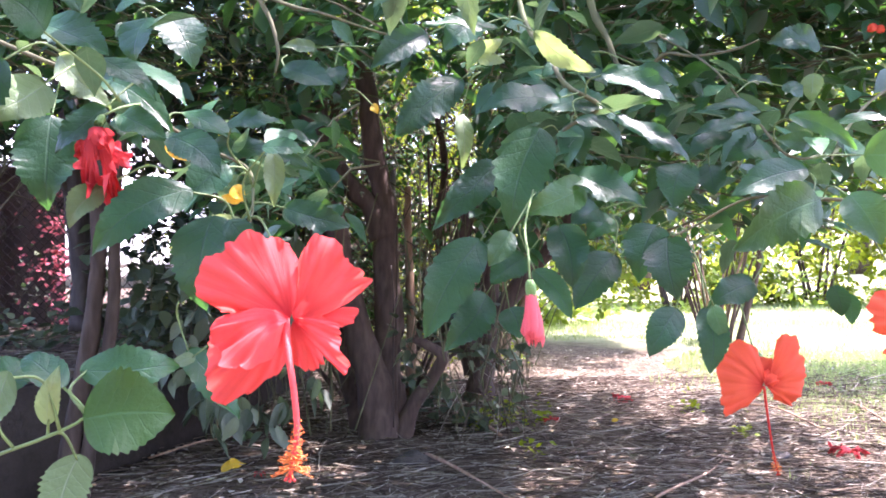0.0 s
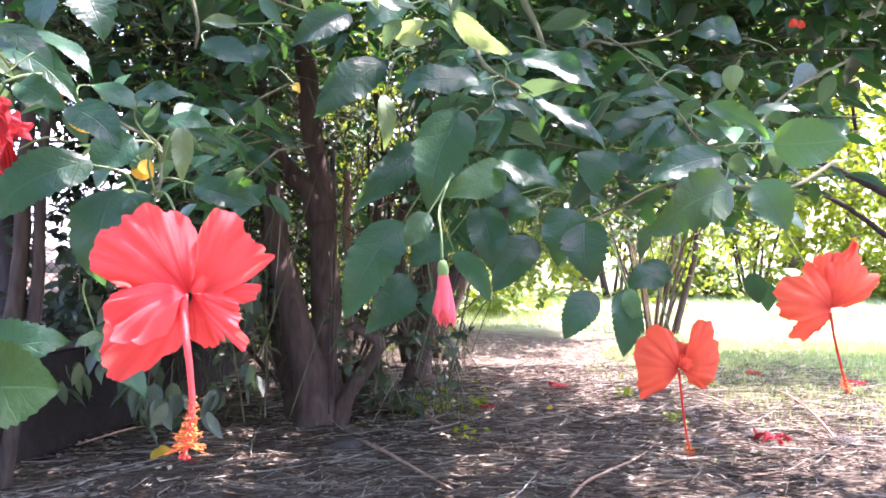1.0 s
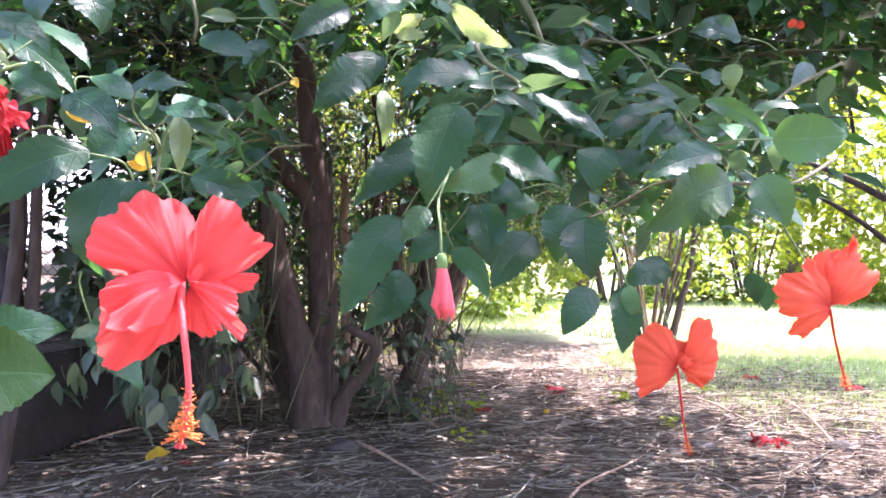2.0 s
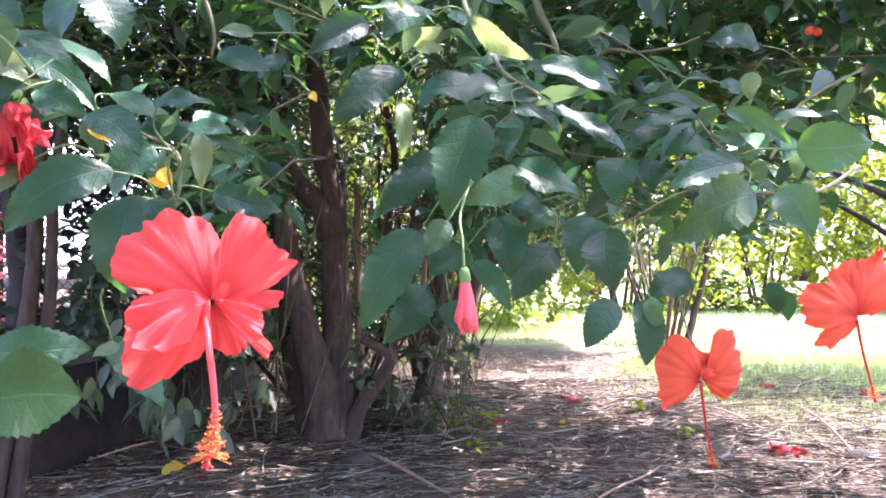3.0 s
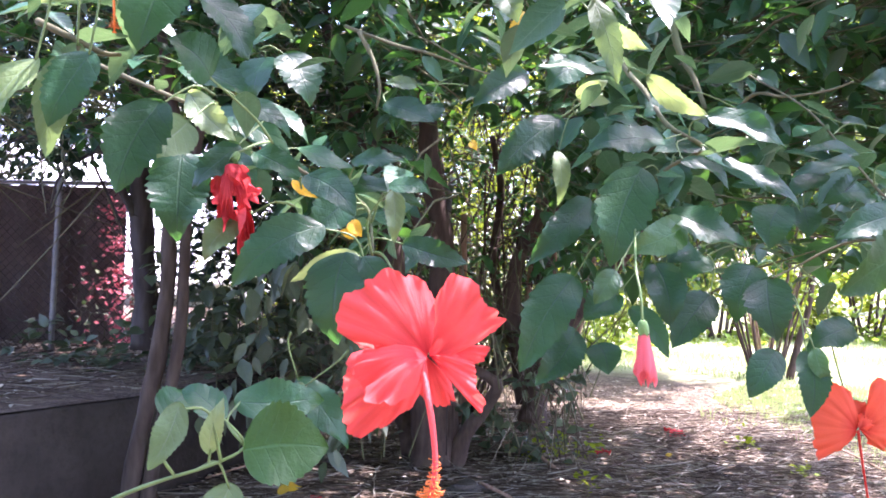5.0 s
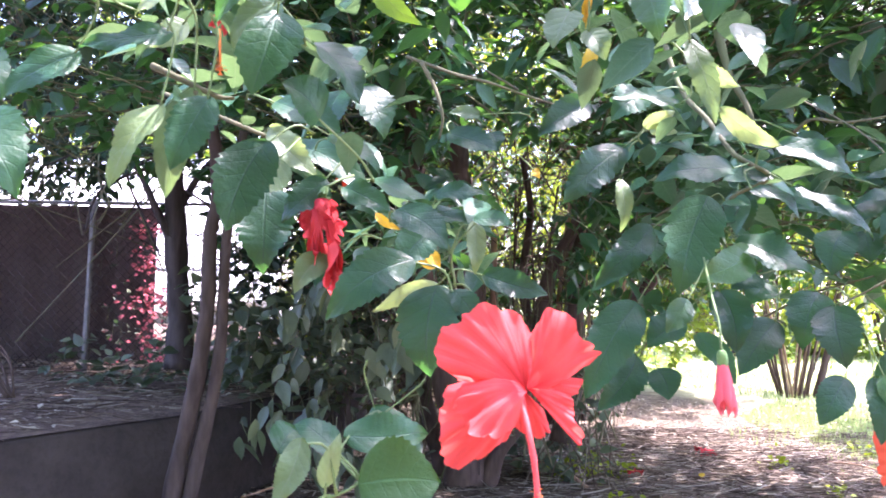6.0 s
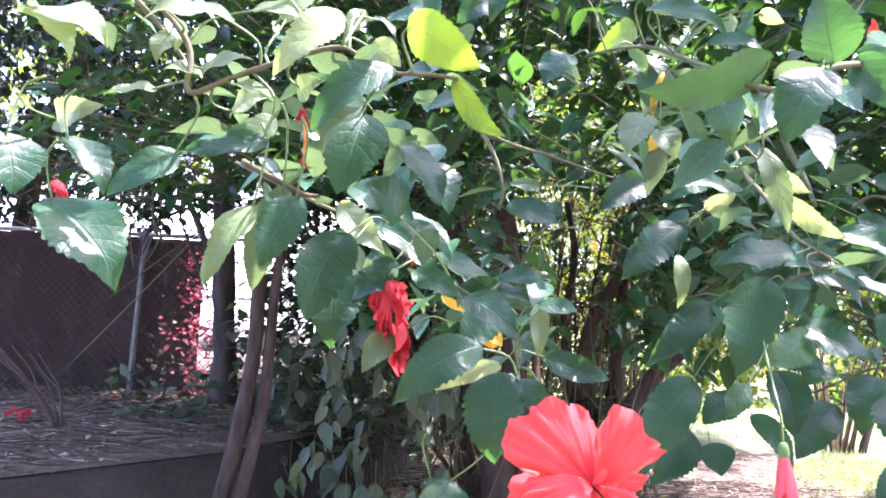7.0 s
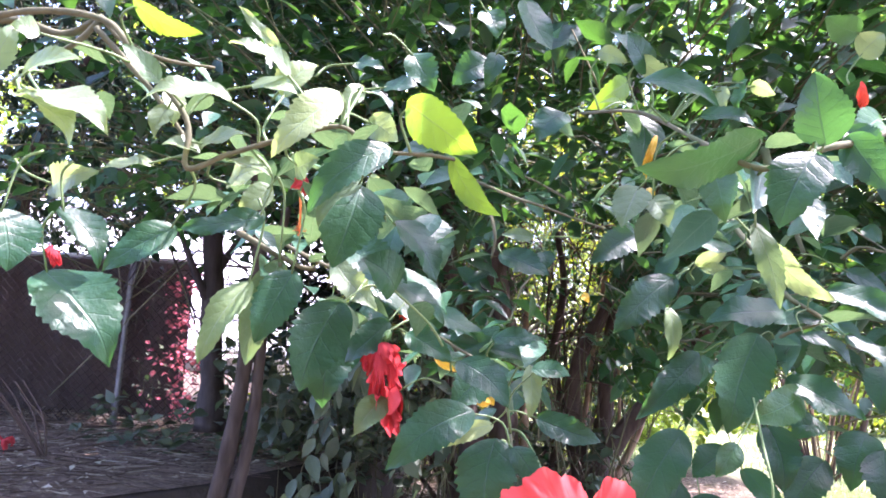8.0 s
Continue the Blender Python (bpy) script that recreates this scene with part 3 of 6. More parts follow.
# raised terrace with a low dark retaining wall along its edge
EDGE = [(-7.0, -0.9), (-3.4, 0.55), (-1.34, 1.79), (-1.03, 2.33), (-0.80, 3.0), (-0.70, 4.2), (-0.8, 6.0), (-1.0, 9.5)]
bm = bmesh.new()
front = [bm.verts.new((x, y, 0.302 + 0.006 * noise.noise(Vector((x * 2, y * 2, 3))))) for x, y in EDGE]
mid = [bm.verts.new((x - 0.5, y + 0.25, 0.31 + 0.02 * noise.noise(Vector((x * 2, y * 2, 5))))) for x, y in EDGE]
back = [bm.verts.new((x - 9.0, y + 1.5, 0.33)) for x, y in EDGE]
for a, b in ((front, mid), (mid, back)):
    for k in range(len(EDGE) - 1):
        bm.faces.new((a[k], a[k + 1], b[k + 1], b[k]))
tagged(part("terrace_ground", bm, terrace_material(), None, "raised brown terrace strewn with dry litter"), category="ground", kind="structure")
bm = bmesh.new()
lo, hi, lo2, hi2 = [], [], [], []
for x, y in EDGE:
    w = 0.006 * noise.noise(Vector((x * 5, y * 5, 9)))
    lo.append(bm.verts.new((x + 0.04, y - 0.02, -0.05)))
    hi.append(bm.verts.new((x + 0.02 + w, y - 0.01, 0.296 + w)))
    hi2.append(bm.verts.new((x - 0.08, y + 0.06, 0.296)))
    lo2.append(bm.verts.new((x - 0.08, y + 0.06, -0.05)))
for k in range(len(EDGE) - 1):
    for a, b in ((lo, hi), (hi, hi2), (hi2, lo2), (lo2, lo)):
        bm.faces.new((a[k], a[k + 1], b[k + 1], b[k]))
bmesh.ops.recalc_face_normals(bm, faces=bm.faces)
tagged(part("retaining_wall", bm, STONE, None, "low dark retaining wall of the terrace"), category="wall", kind="structure")

# ---- fence, sheet screen and white shed beyond the terrace
fence = thing("chain_link_fence", (-1.765, 3.25, 0.32), "rusty chain-link fence with slim steel posts", "fence")
for x in (-3.9, -1.765, -0.2):
    bm = bmesh.new()
    z0 = 0.30 if x < -0.9 else 0.0
    tube(bm, glide([(x - 0.008, 3.25, z0), (x, 3.25, 0.7), (x + 0.008, 3.25, 1.02)], 3), [0.012] * 7, 10)
    part("post", bm, STEEL, fence)
bm = bmesh.new()
tube(bm, [Vector((-4.4, 3.25, 1.0)), Vector((-0.2, 3.25, 1.0))], [0.006, 0.006], 6)
part("top_rail", bm, STEEL, fence)
starts, ends = [], []
pitch = 0.036
for k in range(int(4.2 / pitch)):
    x = -4.4 + k * pitch
    for j in range(18):
        z = 0.33 + j * pitch
        s = 1 if (j % 2) else -1
        starts += [(x - s * pitch / 2, 3.25 - 0.002 * s, z), (x + s * pitch / 2, 3.25 + 0.002 * s, z)]
        ends += [(x + s * pitch / 2, 3.25 + 0.002 * s, z + pitch), (x - s * pitch / 2, 3.25 - 0.002 * s, z + pitch)]
rods("wire_mesh", np.array(starts, float), np.array(ends, float), np.full(len(starts), 0.0019), WIRE, fence)

screen = thing("sheet_screen", (-2.6, 3.7, 0.32), "dark brown corrugated sheet screen behind the fence", "screen")
for x0, x1, y in ((-4.6, -3.3, 3.72), (-3.34, -1.94, 3.70), (-2.0, -1.69, 3.74)):
    bm = bmesh.new()
    top, low = [], []
    n = int((x1 - x0) / 0.02)
    for k in range(n + 1):
        x = x0 + (x1 - x0) * k / n
        d = 0.011 * math.sin(x * 2 * math.pi / 0.15)
        top.append(bm.verts.new((x, y + d, 1.03)))
        low.append(bm.verts.new((x, y + d, 0.30)))
    faces = [bm.faces.new((low[k], low[k + 1], top[k + 1], top[k])) for k in range(n)]
    bmesh.ops.solidify(bm, geom=faces, thickness=0.004)
    part("sheet_panel", bm, PANEL, screen)
bm = bmesh.new()
box(bm, -4.6, -1.69, 3.66, 3.69, 1.034, 1.05, 0.003)
part("top_strip", bm, WHITEWASH, screen, "pale weathered capping strip")

shed = thing("white_shed", (-3.6, 8.6, 0.33), "low white-roofed shed glaring in the sun", "shed")
bm = bmesh.new()
box(bm, -7.0, -2.25, 7.4, 10.0, 0.30, 0.52)
part("wall", bm, WHITEWASH, shed)
# lean-to roof that falls towards the garden, its slope invented to glare white
bm = bmesh.new()
for z in (0.0, 0.05):
    for x, y, h in ((-7.2, 7.2, 0.50), (-2.1, 7.2, 0.50), (-2.1, 9.9, 2.15), (-7.2, 9.9, 2.15)):
        bm.verts.new((x, y, h + z))
v = list(bm.verts)
for f in ((3, 2, 1, 0), (4, 5, 6, 7), (0, 1, 5, 4), (1, 2, 6, 5), (2, 3, 7, 6), (3, 0, 4, 7)):
    bm.faces.new([v[k] for k in f])
part("roof", bm, WHITEWASH, shed)
for k in range(4):
    y = 7.6 + 0.6 * k
    z = 0.50 + (y - 7.2) * 1.65 / 2.7
    bm = bmesh.new()
    box(bm, -7.2, -2.1, y, y + 0.05, z + 0.052, z + 0.085, 0.004)
    part("batten", bm, GREYTRIM, shed)
for x in (-6.0, -4.9, -3.8, -2.7):
    bm = bmesh.new()
    box(bm, x, x + 0.06, 9.86, 9.94, 2.1, 2.6, 0.006)
    part("post", bm, GREYTRIM, shed)
bm = bmesh.new()
box(bm, -7.2, -2.1, 9.85, 9.95, 2.6, 2.67, 0.006)
part("top_beam", bm, WHITEWASH, shed)


creeper = thing("flowering_creeper", (-1.68, 3.6, 0.31), "creeper with small pink-red flowers on the fence", "creeper")

# ---- the big bush
def limb(plant, points, first, last, material):
    line = glide(points, 7)
    bm = bmesh.new()
    radii = [r * (1 + 0.35 * max(0.0, 1 - k / 8) ** 2 if first > 0.028 else 1) for k, r in enumerate(taper(len(line), first, last))]
    tube(bm, line, radii, 12 if first > 0.025 else 7, 0.30 if first > 0.025 else 0.15)
    part("limb" if first < 0.05 else "trunk", bm, material, plant)


bush = thing("hibiscus_bush", (-0.19, 2.87, 0.0), "old many-stemmed hibiscus bush with dark leathery leaves", "bush")
leaning = thing("leaning_shrub", (-0.95, 2.15, 0.0), "bare leaning twin stems of a shrub before the terrace wall", "shrub")
dark_tree = thing("small_tree", (-1.24, 2.9, 0.32), "slim dark tree trunk with a forked bare limb", "tree")
seedling = thing("bare_seedling", (-1.61, 2.47, 0.318), "leafless dry seedling standing on the terrace", "plant")
sun_limb = thing("woody_branch", (-0.6, 0.55, 0.95), "thick grey-brown forked hibiscus branch", "branch", "hibiscus branches")
limb(bush, [(-0.190, 2.860, -0.040), (-0.197, 2.870, 0.100), (-0.193, 2.900, 0.291), (-0.190, 2.920, 0.446), (-0.202, 2.940, 0.603), (-0.208, 2.960, 0.802), (-0.224, 2.970, 0.905), (-0.255, 2.980, 1.049), (-0.266, 3.000, 1.196), (-0.296, 3.000, 1.359), (-0.315, 3.020, 1.488), (-0.334, 3.040, 1.655), (-0.349, 3.080, 1.913)], 0.056, 0.024, BARK)
limb(bush, [(-0.212, 2.955, 0.700), (-0.255, 2.950, 0.810), (-0.342, 2.960, 0.901), (-0.441, 2.980, 1.044), (-0.532, 3.000, 1.226), (-0.595, 3.020, 1.398), (-0.664, 3.050, 1.604), (-0.720, 3.100, 1.904)], 0.040, 0.018, BARK)
limb(bush, [(-0.215, 2.840, -0.040), (-0.224, 2.840, 0.106), (-0.243, 2.850, 0.235), (-0.286, 2.860, 0.371), (-0.331, 2.880, 0.524), (-0.357, 2.900, 0.639), (-0.383, 2.930, 0.841), (-0.419, 2.970, 0.996), (-0.449, 3.050, 1.248), (-0.447, 3.100, 1.506)], 0.062, 0.018, BARK)
limb(bush, [(-0.155, 2.860, -0.020), (-0.102, 2.850, 0.124), (-0.049, 2.830, 0.205), (-0.004, 2.800, 0.286), (-0.031, 2.800, 0.323), (-0.099, 2.820, 0.355)], 0.030, 0.014, BARK)
limb(bush, [(-0.166, 2.800, 0.060), (-0.168, 2.800, 0.303), (-0.165, 2.800, 0.454), (-0.175, 2.820, 0.605)], 0.0028, 0.002, STEM_BARK)
limb(bush, [(1.391, 2.200, 0.788), (1.281, 2.200, 0.840), (1.184, 2.200, 0.876), (1.088, 2.230, 0.896)], 0.011, 0.005, SILHOUETTE_BARK)
limb(bush, [(1.150, 2.300, 1.441), (1.191, 2.300, 1.341), (1.235, 2.300, 1.247), (1.312, 2.300, 1.169), (1.351, 2.300, 0.978)], 0.010, 0.005, SILHOUETTE_BARK)
limb(bush, [(1.456, 2.300, 0.673), (1.340, 2.300, 0.752), (1.205, 2.300, 0.813), (1.056, 2.300, 0.826)], 0.009, 0.004, SILHOUETTE_BARK)
limb(bush, [(0.184, 3.046, 0.394), (0.299, 2.988, 0.568), (0.384, 2.934, 0.675), (0.464, 2.876, 0.817), (0.539, 2.816, 0.972), (0.591, 2.693, 1.225), (0.652, 2.565, 1.530)], 0.034, 0.014, BARK)
limb(bush, [(-0.120, 3.000, 0.133), (-0.116, 3.050, 0.414), (-0.130, 3.100, 0.704), (-0.130, 3.100, 0.893)], 0.02, 0.012, PALE_BARK)
limb(bush, [(-0.288, 2.950, 0.022), (-0.387, 3.100, 0.326), (-0.443, 3.200, 0.706), (-0.434, 3.300, 1.087), (-0.418, 3.350, 1.548)], 0.03, 0.014, BARK)
limb(bush, [(0.081, 3.300, 0.215), (0.116, 3.300, 0.483), (0.143, 3.200, 0.879), (0.181, 3.100, 1.209)], 0.014, 0.008, PALE_BARK)
limb(bush, [(-0.162, 2.840, 0.084), (-0.157, 2.820, 0.356), (-0.159, 2.900, 0.741)], 0.007, 0.004, BARK)
limb(bush, [(-0.148, 3.050, 0.083), (-0.087, 3.200, 0.434), (-0.037, 3.250, 0.949)], 0.006, 0.004, BARK)
limb(bush, [(-0.129, 3.050, 0.124), (-0.056, 3.300, 0.528), (-0.054, 3.050, 1.034)], 0.006, 0.004, BARK)
limb(bush, [(-0.101, 3.050, 0.145), (0.027, 3.300, 0.573), (-0.009, 3.150, 1.089)], 0.006, 0.004, BARK)
limb(bush, [(-0.081, 3.050, 0.166), (0.032, 3.320, 0.469), (0.105, 3.090, 1.073)], 0.0074, 0.004, BARK)
limb(bush, [(-0.120, 3.050, 0.248), (-0.007, 3.200, 0.445), (0.011, 3.350, 0.912)], 0.006, 0.004, BARK)
limb(bush, [(-0.027, 3.050, 0.207), (0.151, 3.100, 0.557), (0.218, 3.150, 1.025)], 0.006, 0.004, BARK)
limb(bush, [(-0.008, 3.050, 0.248), (0.252, 3.200, 0.402), (0.211, 3.350, 0.821)], 0.006, 0.004, BARK)
limb(bush, [(-0.046, 3.050, 0.166), (0.128, 3.300, 0.416), (0.091, 3.350, 0.867)], 0.006, 0.004, BARK)
limb(bush, [(-0.315, 3.050, 0.042), (-0.506, 3.200, 0.489), (-0.455, 3.050, 0.993)], 0.006, 0.004, BARK)
limb(bush, [(-0.343, 3.050, 0.083), (-0.523, 3.200, 0.499), (-0.550, 3.350, 1.208)], 0.006, 0.004, BARK)
limb(bush, [(-0.371, 3.050, 0.124), (-0.603, 3.200, 0.402), (-0.582, 3.250, 0.839)], 0.006, 0.004, BARK)
limb(bush, [(-0.399, 3.050, 0.145), (-0.684, 3.200, 0.499), (-0.611, 3.150, 1.025)], 0.006, 0.004, BARK)
limb(dark_tree, [(-1.242, 2.908, 0.383), (-1.250, 2.883, 0.606), (-1.260, 2.854, 0.868), (-1.270, 2.825, 1.131), (-1.298, 2.792, 1.413), (-1.364, 2.742, 1.814)], 0.042, 0.03, SILHOUETTE_BARK)
limb(dark_tree, [(-1.256, 2.863, 0.788), (-1.307, 2.791, 0.942), (-1.369, 2.770, 1.077), (-1.449, 2.698, 1.203), (-1.632, 2.669, 1.308)], 0.016, 0.006, SILHOUETTE_BARK)
limb(dark_tree, [(-1.262, 2.849, 0.909), (-1.188, 2.861, 1.058), (-1.085, 2.839, 1.163)], 0.016, 0.008, SILHOUETTE_BARK)
limb(sun_limb, [(-0.600, 0.503, 0.961), (-0.530, 0.489, 0.968), (-0.484, 0.480, 0.955), (-0.452, 0.472, 0.965)], 0.0026, 0.003, TWIG)
limb(sun_limb, [(-0.452, 0.472, 0.965), (-0.445, 0.468, 0.958), (-0.425, 0.462, 0.942), (-0.395, 0.461, 0.932), (-0.367, 0.469, 0.931)], 0.002, 0.001, TWIG)
limb(sun_limb, [(-0.452, 0.472, 0.964), (-0.464, 0.468, 0.947), (-0.477, 0.467, 0.937)], 0.0026, 0.0016, TWIG)
limb(sun_limb, [(-0.453, 0.468, 0.956), (-0.426, 0.463, 0.931), (-0.399, 0.458, 0.905), (-0.375, 0.454, 0.877)], 0.0022, 0.0014, TWIG)
limb(bush, [(-0.185, 2.900, -0.076), (-0.189, 2.900, 0.013), (-0.197, 2.910, 0.149), (-0.206, 2.920, 0.266)], 0.098, 0.052, BARK)
for k in range(8):
    a, top = k * 2.4, chance.uniform(0.14, 0.30)
    foot = Vector((-1.61 + 0.012 * math.cos(a), 2.47 + 0.012 * math.sin(a), 0.318))
    lean = Vector((-0.10 - 0.07 * (k % 3), 0.05 * math.sin(a), top))
    limb(seedling, [foot, foot + lean * 0.4 + Vector((0.02 * math.cos(a), 0, 0.02)), foot + lean * 0.75, foot + lean + Vector((-0.03, 0, 0.01))], 0.0042, 0.0018, BARK)
limb(leaning, [(-0.986, 2.143, -0.056), (-0.969, 2.138, 0.064), (-0.948, 2.133, 0.199), (-0.916, 2.128, 0.349), (-0.890, 2.122, 0.498), (-0.876, 2.116, 0.633), (-0.871, 2.108, 0.797), (-0.855, 2.100, 0.976), (-0.901, 2.080, 1.273)], 0.027, 0.015, STEM_BARK)
limb(leaning, [(-0.939, 2.147, -0.054), (-0.921, 2.142, 0.065), (-0.898, 2.137, 0.200), (-0.863, 2.131, 0.365), (-0.840, 2.125, 0.515), (-0.834, 2.118, 0.664), (-0.826, 2.112, 0.829), (-0.790, 2.104, 1.084)], 0.022, 0.012, STEM_BARK)
limb(dark_tree, [(-1.289, 2.810, 1.251), (-1.336, 2.821, 1.106), (-1.437, 2.836, 1.060), (-1.532, 2.862, 1.018), (-1.574, 2.865, 0.954), (-1.596, 2.872, 0.866)], 0.008, 0.003, SILHOUETTE_BARK)
limb(dark_tree, [(-1.283, 2.821, 1.150), (-1.366, 2.818, 1.105), (-1.433, 2.837, 1.054), (-1.385, 2.888, 0.904), (-1.333, 2.907, 0.778)], 0.006, 0.004, SILHOUETTE_BARK)
limb(dark_tree, [(-1.275, 2.831, 1.070), (-1.348, 2.766, 1.138), (-1.508, 2.749, 1.148), (-1.684, 2.740, 1.077)], 0.007, 0.002, SILHOUETTE_BARK)
limb(dark_tree, [(-1.269, 2.836, 1.030), (-1.160, 2.832, 0.974), (-1.100, 2.824, 0.916), (-1.058, 2.832, 0.879)], 0.006, 0.002, SILHOUETTE_BARK)
limb(bush, [(0.137, 3.065, 0.128), (0.164, 3.100, 0.326), (0.179, 3.134, 0.530), (0.184, 3.113, 0.761), (0.215, 3.146, 0.998), (0.241, 3.169, 1.329), (0.249, 3.124, 1.828)], 0.04, 0.02, BARK)
limb(bush, [(0.125, 3.108, 0.199), (0.058, 3.122, 0.520), (0.072, 3.106, 0.710), (0.136, 3.100, 0.852), (0.201, 3.114, 0.995), (0.289, 3.139, 1.154)], 0.034, 0.018, BARK)
limb(bush, [(0.228, 3.162, 0.282), (0.316, 3.204, 0.473), (0.364, 3.242, 0.667), (0.362, 3.226, 0.841), (0.332, 3.197, 1.120)], 0.016, 0.01, PALE_BARK)
limb(bush, [(-0.001, 3.139, 0.264), (0.015, 3.169, 0.513), (-0.019, 3.197, 0.723), (0.006, 3.175, 0.985), (-0.031, 3.152, 1.199)], 0.022, 0.012, BARK)
limb(bush, [(0.213, 3.168, 0.197), (0.225, 3.088, 0.538), (0.203, 3.059, 0.825), (0.206, 3.085, 1.099)], 0.007, 0.005, PALE_BARK)

# ---- foreground branches, leaf by leaf
low_branch = spray([(-0.320, 0.500, 0.511), (-0.280, 0.490, 0.531), (-0.255, 0.480, 0.542), (-0.226, 0.470, 0.553), (-0.208, 0.470, 0.561), (-0.203, 0.475, 0.565)], 0.0010, "slender green hibiscus shoot with large toothed leaves", material=GREEN_STEM)
leaf(low_branch, (-0.203, 0.470, 0.564), (-0.154, 0.480, 0.565), 0.049, (0.178, -0.906, 0.383), 0.10, LEAF["d"])
leaf(low_branch, (-0.218, 0.500, 0.587), (-0.164, 0.520, 0.590), 0.030, (0.272, -0.799, 0.536), 0.05, LEAF["g"])
leaf(low_branch, (-0.223, 0.470, 0.561), (-0.212, 0.460, 0.594), 0.013, (0.317, -0.877, -0.362), 0.04, LEAF["n"])
leaf(low_branch, (-0.232, 0.445, 0.595), (-0.245, 0.435, 0.559), 0.018, (0.192, -0.964, 0.185), 0.07, LEAF["u"])
leaf(low_branch, (-0.216, 0.475, 0.581), (-0.245, 0.484, 0.600), 0.022, (0.299, -0.627, 0.720), 0.04, LEAF["g"])
leaf(low_branch, (-0.218, 0.500, 0.537), (-0.223, 0.480, 0.496), 0.028, (0.411, -0.837, 0.362), 0.04, LEAF["u"])
leaf(low_branch, (-0.255, 0.480, 0.579), (-0.246, 0.500, 0.593), 0.023, (0.429, -0.641, 0.637), 0.07, LEAF["g"])
left_branch = spray([(-0.469, 0.800, 0.878), (-0.363, 0.740, 0.831), (-0.307, 0.750, 0.808), (-0.253, 0.770, 0.773), (-0.208, 0.760, 0.749), (-0.173, 0.740, 0.731), (-0.162, 0.710, 0.703), (-0.156, 0.670, 0.679), (-0.155, 0.620, 0.671)], 0.0014, "woody hibiscus branch with glossy dark toothed leaves")
leaf(left_branch, (-0.239, 0.500, 0.790), (-0.260, 0.479, 0.809), 0.035, (0.770, -0.623, 0.139), 0.11, LEAF["g"])
leaf(left_branch, (-0.241, 0.479, 0.835), (-0.210, 0.481, 0.796), 0.029, (0.651, -0.580, 0.491), 0.10, LEAF["g"])
leaf(left_branch, (-0.328, 0.760, 0.819), (-0.239, 0.740, 0.762), 0.034, (0.164, -0.819, 0.549), 0.10, LEAF["g"])
leaf(left_branch, (-0.336, 0.730, 0.830), (-0.288, 0.720, 0.784), 0.029, (0.127, -0.934, 0.335), 0.05, LEAF["n"])
leaf(left_branch, (-0.296, 0.620, 0.783), (-0.318, 0.580, 0.753), 0.037, (0.601, -0.668, 0.440), 0.08, LEAF["u"])
leaf(left_branch, (-0.329, 0.700, 0.773), (-0.324, 0.680, 0.694), 0.053, (0.320, -0.925, 0.199), 0.05, LEAF["g"])
leaf(left_branch, (-0.187, 0.620, 0.705), (-0.250, 0.590, 0.658), 0.037, (0.215, -0.928, 0.304), 0.10, LEAF["g"])
leaf(left_branch, (-0.168, 0.613, 0.685), (-0.172, 0.600, 0.615), 0.051, (-0.250, -0.941, 0.227), 0.15, LEAF["g"])
leaf(left_branch, (-0.202, 0.616, 0.743), (-0.159, 0.593, 0.712), 0.030, (0.006, -0.804, 0.595), 0.05, LEAF["g"])
leaf(left_branch, (-0.182, 0.700, 0.732), (-0.209, 0.680, 0.702), 0.036, (0.242, -0.893, 0.381), 0.04, LEAF["g"])
leaf(left_branch, (-0.143, 0.700, 0.742), (-0.140, 0.690, 0.696), 0.018, (0.188, -0.957, 0.220), 0.05, LEAF["n"])
leaf(left_branch, (-0.135, 0.710, 0.695), (-0.077, 0.700, 0.679), 0.027, (-0.024, -0.892, 0.451), 0.11, LEAF["g"])
leaf(left_branch, (-0.264, 0.797, 0.885), (-0.234, 0.785, 0.832), 0.049, (0.454, -0.781, 0.428), 0.10, LEAF["g"])
leaf(left_branch, (-0.282, 0.796, 0.881), (-0.290, 0.780, 0.835), 0.045, (-0.349, -0.863, 0.366), 0.10, LEAF["g"])
leaf(left_branch, (-0.266, 0.785, 0.902), (-0.300, 0.764, 0.876), 0.027, (-0.207, -0.618, 0.758), 0.10, LEAF["g"])
leaf(left_branch, (-0.281, 0.740, 0.825), (-0.221, 0.720, 0.787), 0.021, (0.262, -0.609, 0.749), 0.05, LEAF["g"])
leaf(left_branch, (-0.249, 0.800, 0.792), (-0.181, 0.780, 0.757), 0.026, (0.162, -0.687, 0.708), 0.06, LEAF["g"])
leaf(left_branch, (-0.223, 0.790, 0.758), (-0.123, 0.770, 0.739), 0.024, (-0.089, -0.884, 0.460), 0.09, LEAF["g"])
leaf(left_branch, (-0.264, 0.800, 0.773), (-0.231, 0.790, 0.751), 0.029, (0.156, -0.797, 0.583), 0.10, LEAF["g"])
leaf(left_branch, (-0.319, 0.820, 0.791), (-0.290, 0.800, 0.758), 0.027, (0.186, -0.758, 0.625), 0.11, LEAF["g"])
leaf(left_branch, (-0.263, 0.645, 0.708), (-0.284, 0.630, 0.678), 0.024, (0.282, -0.906, 0.317), 0.11, LEAF["u"])
leaf(left_branch, (-0.283, 0.533, 0.782), (-0.302, 0.508, 0.718), 0.041, (0.237, -0.924, 0.300), 0.04, LEAF["g"])
leaf(left_branch, (-0.240, 0.780, 0.566), (-0.186, 0.760, 0.505), 0.036, (0.278, -0.813, 0.511), 0.08, LEAF["g"])
leaf(left_branch, (-0.226, 0.760, 0.562), (-0.246, 0.750, 0.554), 0.014, (0.152, -0.780, 0.607), 0.09, LEAF["u"])
